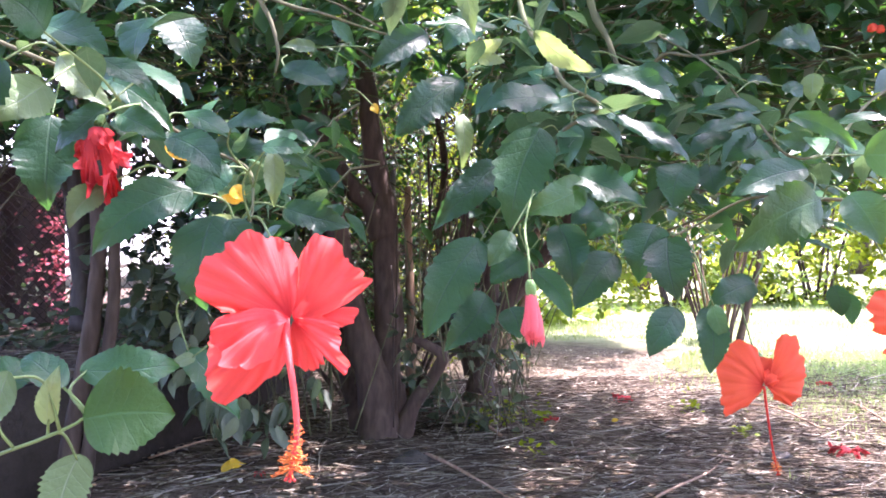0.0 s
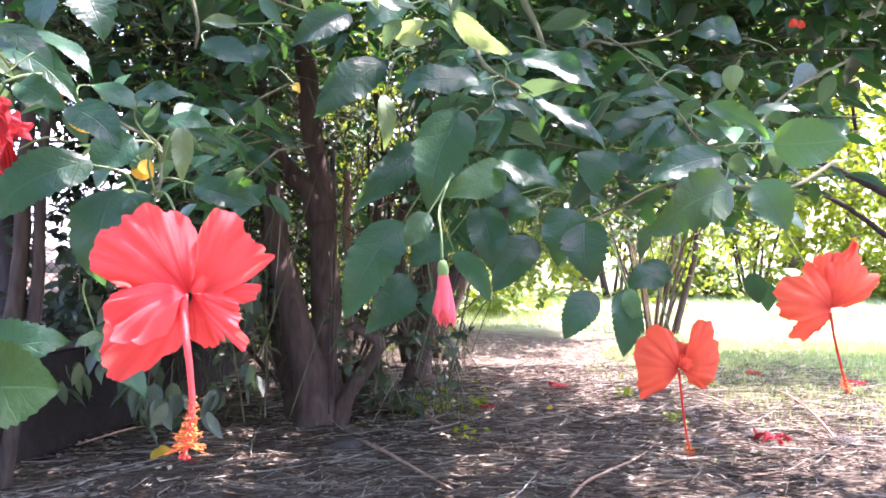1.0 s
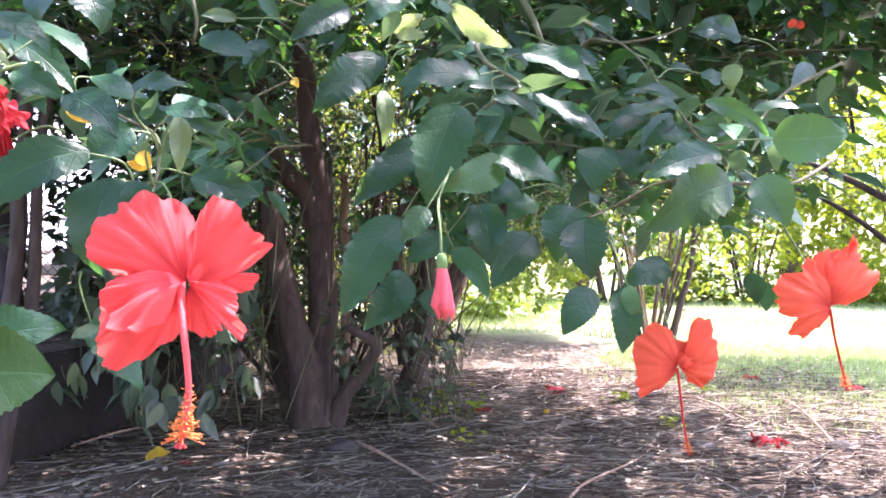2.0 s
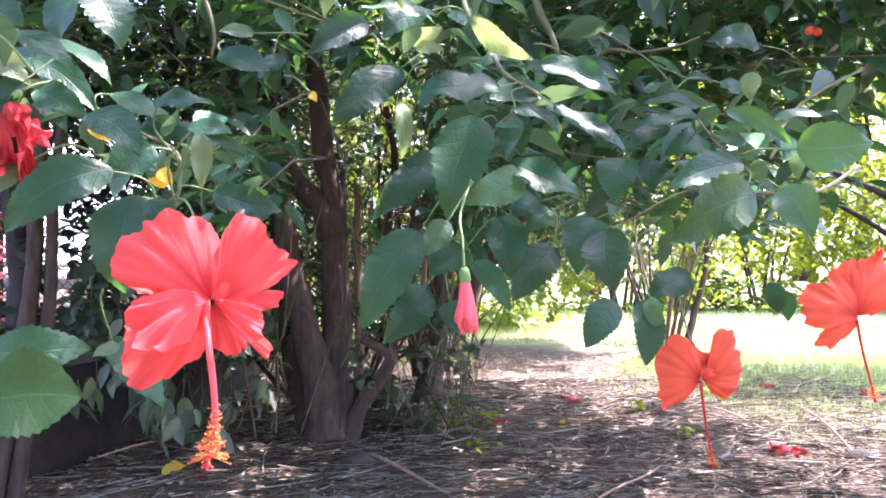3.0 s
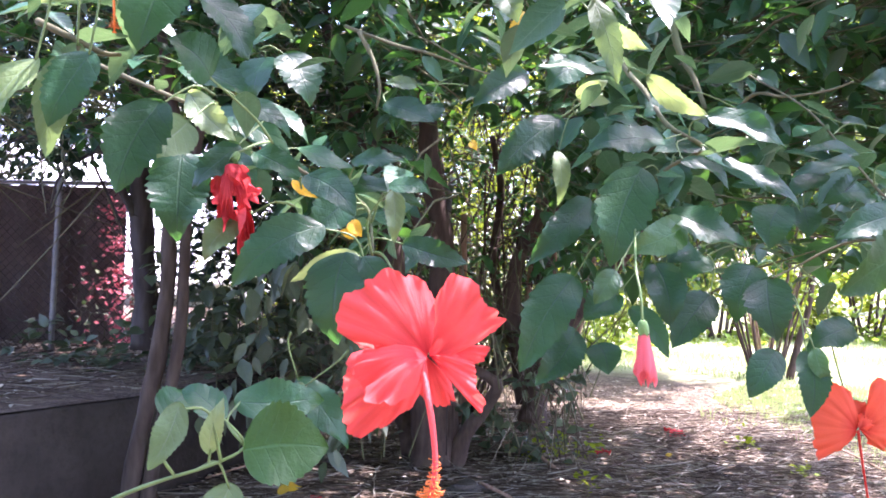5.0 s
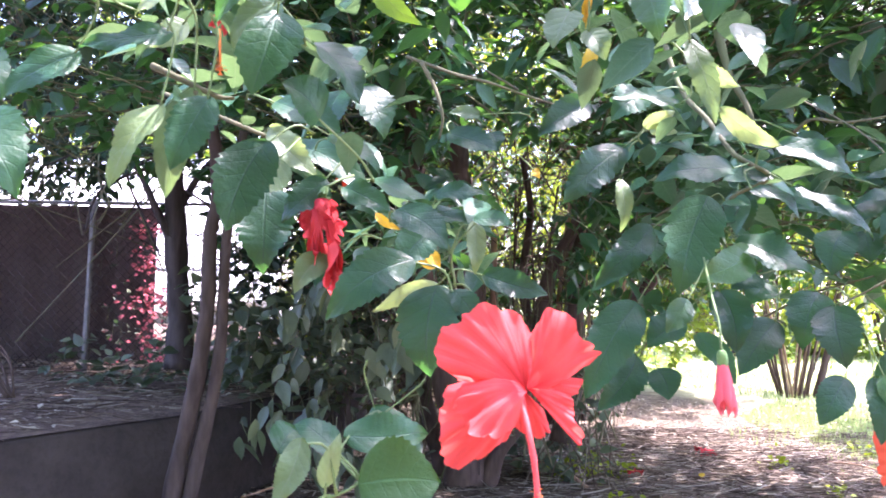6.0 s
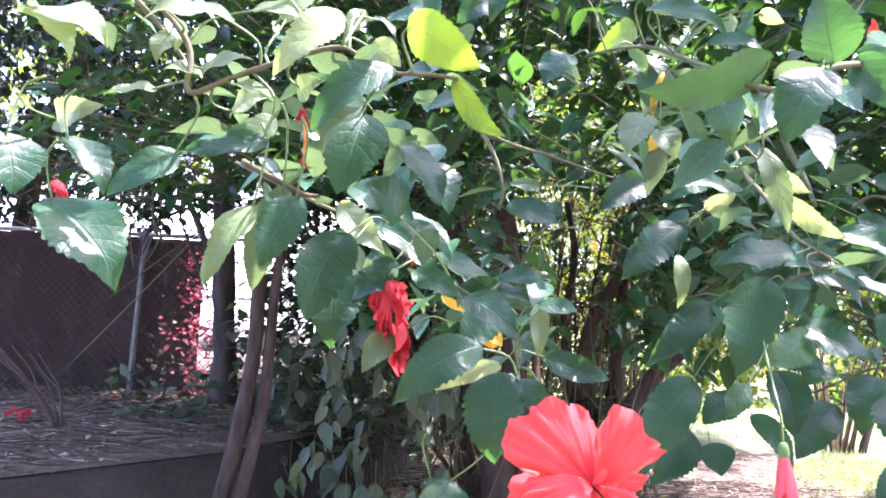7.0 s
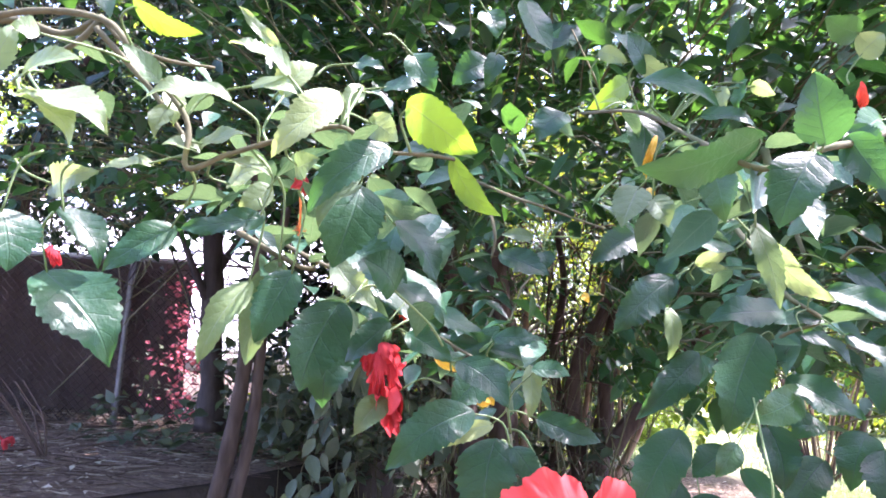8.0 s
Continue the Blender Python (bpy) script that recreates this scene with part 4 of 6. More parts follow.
leaf(left_branch, (-0.173, 0.720, 0.685), (-0.230, 0.700, 0.660), 0.018, (0.329, -0.944, 0.007), 0.08, LEAF["n"])
leaf(left_branch, (-0.304, 0.627, 0.830), (-0.247, 0.615, 0.804), 0.039, (0.141, -0.753, 0.643), 0.05, LEAF["g"])
leaf(left_branch, (-0.260, 0.634, 0.805), (-0.214, 0.621, 0.778), 0.025, (0.214, -0.672, 0.709), 0.07, LEAF["g"])
leaf(left_branch, (-0.266, 0.657, 0.772), (-0.299, 0.638, 0.736), 0.029, (0.087, -0.905, 0.416), 0.04, LEAF["g"])
leaf(left_branch, (-0.248, 0.640, 0.763), (-0.207, 0.626, 0.742), 0.025, (-0.014, -0.839, 0.543), 0.11, LEAF["g"])
leaf(left_branch, (-0.178, 0.687, 0.763), (-0.129, 0.682, 0.763), 0.019, (-0.100, -0.863, 0.495), 0.11, LEAF["g"])
leaf(left_branch, (-0.142, 0.653, 0.739), (-0.109, 0.656, 0.739), 0.018, (0.082, -0.798, 0.597), 0.08, LEAF["g"])
leaf(left_branch, (-0.154, 0.598, 0.681), (-0.134, 0.592, 0.654), 0.021, (0.090, -0.957, 0.277), 0.06, LEAF["g"])
# the pale leaves here carry the sunlight in their base colour
sunny_branch = spray([(-0.562, 0.486, 0.964), (-0.496, 0.463, 0.965), (-0.439, 0.449, 0.955), (-0.411, 0.444, 0.931), (-0.372, 0.442, 0.889), (-0.366, 0.436, 0.856), (-0.342, 0.438, 0.865), (-0.308, 0.430, 0.874), (-0.270, 0.433, 0.885), (-0.249, 0.436, 0.872), (-0.215, 0.439, 0.871), (-0.197, 0.441, 0.869)], 0.0017, "hibiscus branch with pale sunlit leaves and yellow-green tips")
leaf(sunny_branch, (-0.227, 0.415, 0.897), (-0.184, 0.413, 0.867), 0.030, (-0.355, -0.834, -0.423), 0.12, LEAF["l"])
leaf(sunny_branch, (-0.267, 0.496, 0.861), (-0.279, 0.481, 0.802), 0.043, (0.288, -0.941, 0.180), 0.11, LEAF["g"])
leaf(sunny_branch, (-0.262, 0.476, 0.859), (-0.290, 0.467, 0.830), 0.019, (-0.213, -0.849, 0.484), 0.08, LEAF["u"])
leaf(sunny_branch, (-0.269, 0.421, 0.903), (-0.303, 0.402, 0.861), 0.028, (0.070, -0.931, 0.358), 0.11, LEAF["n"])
leaf(sunny_branch, (-0.238, 0.437, 0.874), (-0.283, 0.417, 0.831), 0.026, (0.121, -0.942, 0.314), 0.11, LEAF["g"])
leaf(sunny_branch, (-0.201, 0.441, 0.871), (-0.171, 0.448, 0.835), 0.016, (-0.226, -0.904, -0.362), 0.08, LEAF["l"])
leaf(sunny_branch, (-0.283, 0.603, 0.888), (-0.257, 0.598, 0.864), 0.017, (-0.332, -0.926, -0.180), 0.07, LEAF["n"])
leaf(sunny_branch, (-0.375, 0.450, 0.820), (-0.411, 0.429, 0.789), 0.025, (0.180, -0.907, 0.381), 0.08, LEAF["g"])
leaf(sunny_branch, (-0.312, 0.435, 0.827), (-0.362, 0.421, 0.815), 0.017, (0.133, -0.885, 0.446), 0.07, LEAF["g"])
leaf(sunny_branch, (-0.457, 0.445, 0.787), (-0.400, 0.436, 0.737), 0.053, (0.470, -0.599, 0.648), 0.08, LEAF["g"])
leaf(sunny_branch, (-0.454, 0.451, 0.828), (-0.420, 0.448, 0.795), 0.027, (0.577, -0.523, 0.627), 0.04, LEAF["g"])
leaf(sunny_branch, (-0.468, 0.410, 0.821), (-0.454, 0.405, 0.784), 0.039, (0.754, -0.550, 0.358), 0.06, LEAF["g"])
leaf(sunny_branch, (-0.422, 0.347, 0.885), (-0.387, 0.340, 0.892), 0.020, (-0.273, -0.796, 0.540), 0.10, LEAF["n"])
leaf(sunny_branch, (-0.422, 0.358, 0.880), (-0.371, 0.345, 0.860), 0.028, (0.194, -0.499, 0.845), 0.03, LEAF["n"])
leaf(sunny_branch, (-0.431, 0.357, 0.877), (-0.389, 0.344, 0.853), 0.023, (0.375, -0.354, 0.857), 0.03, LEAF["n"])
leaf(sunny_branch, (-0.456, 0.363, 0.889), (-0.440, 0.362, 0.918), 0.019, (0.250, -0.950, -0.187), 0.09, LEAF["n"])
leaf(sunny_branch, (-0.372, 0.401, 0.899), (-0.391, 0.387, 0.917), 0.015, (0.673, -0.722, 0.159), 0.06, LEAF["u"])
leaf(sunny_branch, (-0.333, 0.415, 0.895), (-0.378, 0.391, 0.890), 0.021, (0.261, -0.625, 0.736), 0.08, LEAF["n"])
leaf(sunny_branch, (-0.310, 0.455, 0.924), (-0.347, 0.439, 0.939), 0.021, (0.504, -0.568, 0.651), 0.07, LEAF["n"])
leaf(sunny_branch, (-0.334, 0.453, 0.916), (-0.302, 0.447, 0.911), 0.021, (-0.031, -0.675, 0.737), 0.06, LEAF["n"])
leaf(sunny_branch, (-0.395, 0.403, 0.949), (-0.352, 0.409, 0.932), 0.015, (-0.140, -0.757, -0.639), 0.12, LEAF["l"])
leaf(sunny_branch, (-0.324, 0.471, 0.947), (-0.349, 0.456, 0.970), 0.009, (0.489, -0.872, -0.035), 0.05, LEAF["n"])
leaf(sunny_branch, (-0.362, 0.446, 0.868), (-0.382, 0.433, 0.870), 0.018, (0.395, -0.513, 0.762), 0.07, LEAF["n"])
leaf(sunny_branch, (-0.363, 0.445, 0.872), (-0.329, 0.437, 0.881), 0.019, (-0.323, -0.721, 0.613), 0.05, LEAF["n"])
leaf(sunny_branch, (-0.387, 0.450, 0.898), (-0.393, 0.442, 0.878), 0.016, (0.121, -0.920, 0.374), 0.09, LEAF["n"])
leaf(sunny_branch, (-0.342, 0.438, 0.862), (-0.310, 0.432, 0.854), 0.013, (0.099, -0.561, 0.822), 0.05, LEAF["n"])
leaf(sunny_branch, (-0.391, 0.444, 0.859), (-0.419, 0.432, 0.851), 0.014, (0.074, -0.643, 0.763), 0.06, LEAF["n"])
leaf(sunny_branch, (-0.322, 0.448, 0.788), (-0.345, 0.431, 0.736), 0.020, (0.087, -0.959, 0.270), 0.10, LEAF["u"])
leaf(sunny_branch, (-0.301, 0.469, 0.798), (-0.319, 0.452, 0.751), 0.029, (0.138, -0.948, 0.287), 0.06, LEAF["g"])
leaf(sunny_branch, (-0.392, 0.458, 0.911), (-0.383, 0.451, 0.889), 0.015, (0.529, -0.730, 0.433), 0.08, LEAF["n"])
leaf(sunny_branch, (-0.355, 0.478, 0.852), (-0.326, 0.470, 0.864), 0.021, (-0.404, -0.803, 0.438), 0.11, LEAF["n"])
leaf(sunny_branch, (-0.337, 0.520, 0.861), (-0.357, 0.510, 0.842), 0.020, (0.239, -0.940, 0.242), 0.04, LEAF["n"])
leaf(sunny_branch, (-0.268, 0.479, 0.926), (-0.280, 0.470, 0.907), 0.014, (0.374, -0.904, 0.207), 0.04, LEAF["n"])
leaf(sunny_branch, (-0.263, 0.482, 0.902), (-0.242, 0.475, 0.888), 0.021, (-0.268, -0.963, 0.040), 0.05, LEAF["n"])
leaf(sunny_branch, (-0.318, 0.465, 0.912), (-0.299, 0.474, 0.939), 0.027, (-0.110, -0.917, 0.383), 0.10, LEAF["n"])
leaf(sunny_branch, (-0.299, 0.443, 0.859), (-0.283, 0.433, 0.865), 0.019, (-0.495, -0.869, 0.007), 0.09, LEAF["u"])
leaf(sunny_branch, (-0.277, 0.496, 0.947), (-0.256, 0.488, 0.942), 0.014, (-0.115, -0.800, 0.588), 0.05, LEAF["g"])
leaf(sunny_branch, (-0.263, 0.490, 0.926), (-0.245, 0.483, 0.909), 0.009, (0.456, -0.559, 0.692), 0.06, LEAF["g"])
leaf(sunny_branch, (-0.266, 0.548, 0.946), (-0.239, 0.540, 0.947), 0.020, (-0.224, -0.724, 0.652), 0.05, LEAF["g"])
leaf(sunny_branch, (-0.247, 0.556, 0.976), (-0.227, 0.551, 0.946), 0.026, (0.153, -0.953, 0.260), 0.07, LEAF["g"])
leaf(sunny_branch, (-0.163, 0.521, 1.006), (-0.143, 0.507, 0.963), 0.025, (0.413, -0.796, 0.443), 0.03, LEAF["g"])
leaf(sunny_branch, (-0.196, 0.615, 1.036), (-0.185, 0.609, 1.011), 0.025, (0.262, -0.897, 0.357), 0.09, LEAF["g"])
leaf(sunny_branch, (-0.192, 0.669, 1.010), (-0.225, 0.659, 0.985), 0.030, (0.175, -0.969, 0.174), 0.11, LEAF["g"])
leaf(sunny_branch, (-0.186, 0.640, 1.008), (-0.194, 0.632, 0.977), 0.018, (0.031, -0.972, 0.235), 0.12, LEAF["g"])
leaf(sunny_branch, (-0.506, 0.524, 0.854), (-0.467, 0.506, 0.865), 0.027, (-0.416, -0.909, 0.021), 0.10, LEAF["n"])
leaf(sunny_branch, (-0.432, 0.373, 0.916), (-0.442, 0.362, 0.918), 0.015, (0.724, -0.573, 0.384), 0.12, LEAF["n"])
leaf(sunny_branch, (-0.313, 0.477, 0.805), (-0.328, 0.468, 0.735), 0.026, (0.288, -0.956, 0.058), 0.03, LEAF["u"])
upper_branch = spray([(0.183, 0.617, 0.986), (0.098, 0.555, 0.926), (0.040, 0.501, 0.901), (0.003, 0.509, 0.887), (-0.032, 0.544, 0.913), (-0.062, 0.656, 0.965), (-0.103, 0.770, 0.995)], 0.002, "hibiscus branch with broad mid-green leaves")
leaf(upper_branch, (0.005, 0.517, 0.912), (-0.078, 0.493, 0.875), 0.037, (0.460, -0.641, -0.614), 0.06, LEAF["g2"])
leaf(upper_branch, (0.021, 0.461, 0.888), (-0.003, 0.453, 0.839), 0.037, (-0.347, -0.887, 0.303), 0.12, LEAF["g"])
leaf(upper_branch, (0.037, 0.491, 0.900), (0.024, 0.475, 0.944), 0.040, (0.142, -0.941, -0.306), 0.10, LEAF["g"])
leaf(upper_branch, (-0.022, 0.547, 0.894), (-0.016, 0.531, 0.855), 0.028, (-0.320, -0.895, 0.310), 0.07, LEAF["g2"])
leaf(upper_branch, (-0.048, 0.756, 0.991), (-0.049, 0.742, 0.935), 0.045, (0.379, -0.899, 0.218), 0.11, LEAF["g"])
leaf(upper_branch, (-0.052, 0.830, 1.048), (-0.094, 0.810, 1.011), 0.032, (0.597, -0.757, -0.267), 0.09, LEAF["l"])
leaf(upper_branch, (-0.073, 0.574, 0.966), (-0.015, 0.562, 0.947), 0.024, (0.001, -0.846, 0.534), 0.10, LEAF["g"])
leaf(upper_branch, (0.054, 0.780, 0.864), (-0.019, 0.753, 0.862), 0.022, (0.244, -0.696, 0.675), 0.06, LEAF["g"])
leaf(upper_branch, (0.004, 0.533, 0.854), (0.020, 0.521, 0.794), 0.018, (-0.171, -0.973, 0.154), 0.05, LEAF["u"])
leaf(upper_branch, (0.017, 0.576, 0.848), (0.045, 0.560, 0.828), 0.016, (-0.609, -0.742, -0.279), 0.07, LEAF["n"])
leaf(upper_branch, (0.065, 0.532, 0.922), (0.085, 0.516, 0.904), 0.025, (-0.330, -0.858, 0.393), 0.04, LEAF["g"])
leaf(upper_branch, (0.062, 0.522, 0.916), (0.086, 0.509, 0.875), 0.029, (-0.367, -0.926, 0.089), 0.06, LEAF["g"])
leaf(upper_branch, (0.105, 0.574, 0.944), (0.074, 0.554, 0.916), 0.027, (0.390, -0.896, 0.212), 0.12, LEAF["g2"])
leaf(upper_branch, (0.018, 0.602, 0.976), (0.034, 0.595, 0.965), 0.013, (-0.616, -0.670, -0.414), 0.06, LEAF["n"])
leaf(upper_branch, (-0.006, 0.600, 0.972), (-0.003, 0.593, 0.951), 0.013, (-0.647, -0.741, 0.178), 0.03, LEAF["n"])
leaf(upper_branch, (0.013, 0.602, 0.980), (0.004, 0.593, 0.952), 0.014, (-0.756, -0.506, 0.416), 0.03, LEAF["g"])
leaf(upper_branch, (-0.057, 0.634, 0.993), (-0.079, 0.618, 1.021), 0.028, (0.523, -0.850, -0.057), 0.05, LEAF["g"])
leaf(upper_branch, (-0.067, 0.631, 1.006), (-0.030, 0.627, 0.986), 0.019, (-0.376, -0.754, -0.539), 0.10, LEAF["n"])
leaf(upper_branch, (-0.093, 0.726, 1.044), (-0.066, 0.720, 1.032), 0.017, (-0.262, -0.962, -0.080), 0.06, LEAF["n"])
leaf(upper_branch, (-0.029, 0.562, 0.937), (0.008, 0.546, 0.930), 0.017, (-0.225, -0.781, 0.582), 0.06, LEAF["g"])
leaf(upper_branch, (-0.074, 0.543, 0.878), (-0.087, 0.525, 0.846), 0.028, (-0.213, -0.812, 0.543), 0.04, LEAF["u"])
leaf(upper_branch, (-0.057, 0.605, 0.882), (-0.042, 0.599, 0.859), 0.024, (0.126, -0.933, 0.337), 0.12, LEAF["u"])
leaf(upper_branch, (-0.119, 0.789, 1.000), (-0.147, 0.779, 0.969), 0.041, (-0.240, -0.843, 0.482), 0.07, LEAF["g"])
leaf(upper_branch, (0.155, 0.746, 1.076), (0.118, 0.732, 1.086), 0.030, (0.173, -0.808, -0.563), 0.05, LEAF["g2"])
leaf(upper_branch, (0.156, 0.749, 1.055), (0.175, 0.738, 1.074), 0.029, (-0.262, -0.934, -0.245), 0.04, LEAF["n"])
middle_branch = spray([(0.086, 1.050, 1.017), (0.097, 0.980, 0.927), (0.113, 0.920, 0.879), (0.126, 0.860, 0.830), (0.159, 0.850, 0.805), (0.129, 0.880, 0.786), (0.107, 0.900, 0.746)], 0.0024, "hibiscus branch with dark drooping toothed leaves")
leaf(middle_branch, (0.020, 0.920, 0.848), (-0.051, 0.880, 0.779), 0.044, (0.252, -0.927, 0.277), 0.03, LEAF["g"])
leaf(middle_branch, (-0.017, 0.930, 0.900), (-0.077, 0.900, 0.856), 0.037, (0.290, -0.928, 0.236), 0.05, LEAF["g"])
leaf(middle_branch, (0.117, 0.830, 0.810), (0.035, 0.810, 0.800), 0.041, (0.104, -0.743, 0.661), 0.09, LEAF["g"])
leaf(middle_branch, (0.126, 0.860, 0.815), (0.175, 0.850, 0.809), 0.030, (-0.097, -0.813, 0.574), 0.04, LEAF["g"])
leaf(middle_branch, (0.158, 0.830, 0.836), (0.232, 0.810, 0.803), 0.036, (0.034, -0.817, 0.576), 0.03, LEAF["g"])
leaf(middle_branch, (0.225, 0.960, 0.870), (0.269, 0.950, 0.846), 0.025, (-0.014, -0.932, 0.361), 0.07, LEAF["g"])
leaf(middle_branch, (0.166, 0.800, 0.789), (0.235, 0.770, 0.745), 0.023, (0.078, -0.762, 0.642), 0.05, LEAF["g"])
leaf(middle_branch, (0.130, 0.820, 0.787), (0.175, 0.800, 0.761), 0.021, (0.055, -0.741, 0.669), 0.12, LEAF["g"])
leaf(middle_branch, (0.102, 0.870, 0.787), (0.068, 0.840, 0.684), 0.060, (0.017, -0.961, 0.275), 0.04, LEAF["g"])
leaf(middle_branch, (0.065, 0.980, 0.762), (-0.010, 0.940, 0.685), 0.041, (0.137, -0.927, 0.348), 0.08, LEAF["g"])
leaf(middle_branch, (0.149, 0.870, 0.727), (0.082, 0.840, 0.696), 0.039, (0.264, -0.911, 0.316), 0.10, LEAF["g2"])
leaf(middle_branch, (0.134, 0.880, 0.742), (0.206, 0.850, 0.706), 0.043, (-0.035, -0.803, 0.595), 0.07, LEAF["g"])
leaf(middle_branch, (0.044, 0.960, 0.671), (-0.019, 0.920, 0.562), 0.057, (0.044, -0.946, 0.322), 0.12, LEAF["g"])
leaf(middle_branch, (0.054, 1.020, 0.605), (0.003, 0.980, 0.542), 0.047, (0.072, -0.868, 0.492), 0.07, LEAF["g"])
leaf(middle_branch, (0.066, 0.800, 0.676), (0.044, 0.790, 0.644), 0.026, (0.095, -0.967, 0.238), 0.05, LEAF["g2"])
leaf(middle_branch, (0.127, 0.920, 0.687), (0.138, 0.890, 0.620), 0.045, (-0.127, -0.913, 0.388), 0.07, LEAF["g"])
leaf(middle_branch, (0.097, 0.970, 0.651), (0.054, 0.950, 0.621), 0.043, (-0.079, -0.774, 0.628), 0.03, LEAF["g"])
leaf(middle_branch, (0.100, 0.920, 0.637), (0.138, 0.890, 0.586), 0.028, (-0.101, -0.889, 0.447), 0.07, LEAF["g"])
leaf(middle_branch, (0.190, 0.920, 0.654), (0.141, 0.890, 0.595), 0.045, (0.018, -0.897, 0.442), 0.05, LEAF["g"])
leaf(middle_branch, (0.020, 0.950, 0.815), (0.023, 0.940, 0.753), 0.021, (0.136, -0.977, 0.164), 0.11, LEAF["u"])
leaf(middle_branch, (0.040, 0.900, 0.902), (0.001, 0.880, 0.875), 0.046, (0.040, -0.823, 0.567), 0.10, LEAF["g"])
leaf(middle_branch, (0.082, 0.750, 0.856), (0.135, 0.740, 0.817), 0.021, (-0.409, -0.850, -0.332), 0.07, LEAF["n"])
leaf(middle_branch, (0.029, 0.850, 0.857), (0.060, 0.840, 0.871), 0.018, (-0.166, -0.942, -0.290), 0.03, LEAF["n"])
leaf(middle_branch, (0.035, 0.850, 0.854), (0.063, 0.840, 0.849), 0.014, (-0.337, -0.942, -0.006), 0.05, LEAF["n"])
leaf(middle_branch, (0.150, 0.900, 0.862), (0.105, 0.880, 0.846), 0.033, (0.061, -0.712, 0.700), 0.05, LEAF["g"])
leaf(middle_branch, (0.150, 0.900, 0.850), (0.174, 0.880, 0.834), 0.022, (-0.100, -0.694, 0.713), 0.05, LEAF["g"])
leaf(middle_branch, (0.144, 0.900, 0.801), (0.148, 0.890, 0.751), 0.034, (-0.023, -0.981, 0.195), 0.05, LEAF["g"])
leaf(middle_branch, (0.083, 1.050, 0.586), (0.095, 1.030, 0.549), 0.044, (-0.032, -0.884, 0.467), 0.11, LEAF["g"])
leaf(middle_branch, (-0.144, 0.950, 0.889), (-0.181, 0.940, 0.890), 0.018, (0.258, -0.924, 0.282), 0.04, LEAF["u"])
leaf(middle_branch, (-0.183, 0.950, 0.867), (-0.122, 0.930, 0.842), 0.038, (-0.034, -0.814, 0.580), 0.03, LEAF["g"])
leaf(middle_branch, (-0.132, 1.000, 0.878), (-0.124, 0.990, 0.855), 0.026, (0.091, -0.896, 0.434), 0.11, LEAF["g"])
right_branch = spray([(0.668, 1.150, 0.910), (0.538, 1.050, 0.846), (0.442, 0.950, 0.775), (0.384, 0.920, 0.762), (0.358, 0.950, 0.806), (0.329, 1.020, 0.882), (0.281, 1.100, 0.944)], 0.0015, "hibiscus branch with broad dull-green leaves")
right_twig = spray([(0.552, 0.950, 0.751), (0.463, 0.880, 0.714), (0.387, 0.850, 0.711), (0.326, 0.880, 0.714), (0.272, 0.900, 0.685), (0.242, 0.880, 0.673)], 0.0016, "thin hibiscus twig with broad hanging leaves")
leaf(right_branch, (0.370, 0.970, 0.820), (0.299, 0.950, 0.822), 0.022, (0.229, -0.753, 0.617), 0.08, LEAF["g"])
leaf(right_branch, (0.362, 0.950, 0.807), (0.276, 0.930, 0.788), 0.024, (-0.001, -0.683, 0.730), 0.12, LEAF["g"])
leaf(right_branch, (0.326, 0.950, 0.793), (0.276, 0.930, 0.767), 0.032, (-0.058, -0.746, 0.664), 0.07, LEAF["g"])
leaf(right_branch, (0.387, 0.970, 0.772), (0.325, 0.950, 0.766), 0.042, (0.185, -0.780, 0.598), 0.11, LEAF["g"])
leaf(right_branch, (0.507, 1.120, 0.934), (0.428, 1.100, 0.932), 0.040, (0.231, -0.938, 0.260), 0.09, LEAF["g"])
leaf(right_branch, (0.437, 0.920, 0.799), (0.483, 0.900, 0.800), 0.019, (-0.287, -0.615, 0.735), 0.10, LEAF["g"])
leaf(right_branch, (0.295, 1.100, 0.941), (0.325, 1.100, 0.926), 0.027, (0.159, -0.935, 0.318), 0.10, LEAF["g"])
leaf(right_branch, (0.375, 0.903, 0.805), (0.437, 0.878, 0.765), 0.022, (-0.344, -0.938, 0.038), 0.07, LEAF["g2"])
leaf(right_branch, (0.404, 0.800, 0.750), (0.468, 0.776, 0.754), 0.051, (-0.359, -0.931, 0.069), 0.04, LEAF["g2"])
leaf(right_branch, (0.413, 0.930, 0.781), (0.371, 0.923, 0.782), 0.024, (0.170, -0.985, 0.005), 0.05, LEAF["g2"])
leaf(right_branch, (0.408, 1.000, 0.857), (0.427, 0.990, 0.839), 0.027, (0.090, -0.837, 0.540), 0.11, LEAF["g"])
leaf(right_branch, (0.489, 1.100, 0.892), (0.486, 1.100, 0.855), 0.030, (-0.677, -0.733, 0.068), 0.11, LEAF["u"])
leaf(right_branch, (0.382, 1.050, 0.871), (0.417, 1.050, 0.866), 0.017, (0.082, -0.809, 0.582), 0.11, LEAF["g"])
leaf(right_branch, (0.410, 0.950, 0.761), (0.444, 0.940, 0.782), 0.030, (-0.355, -0.926, 0.131), 0.06, LEAF["g2"])
leaf(right_twig, (0.235, 0.920, 0.687), (0.211, 0.900, 0.628), 0.050, (-0.275, -0.872, 0.404), 0.09, LEAF["g"])
leaf(right_twig, (0.240, 0.890, 0.673), (0.241, 0.860, 0.609), 0.051, (-0.211, -0.970, 0.080), 0.10, LEAF["g"])
leaf(right_twig, (0.244, 0.870, 0.598), (0.210, 0.850, 0.551), 0.037, (-0.047, -0.907, 0.420), 0.09, LEAF["g"])
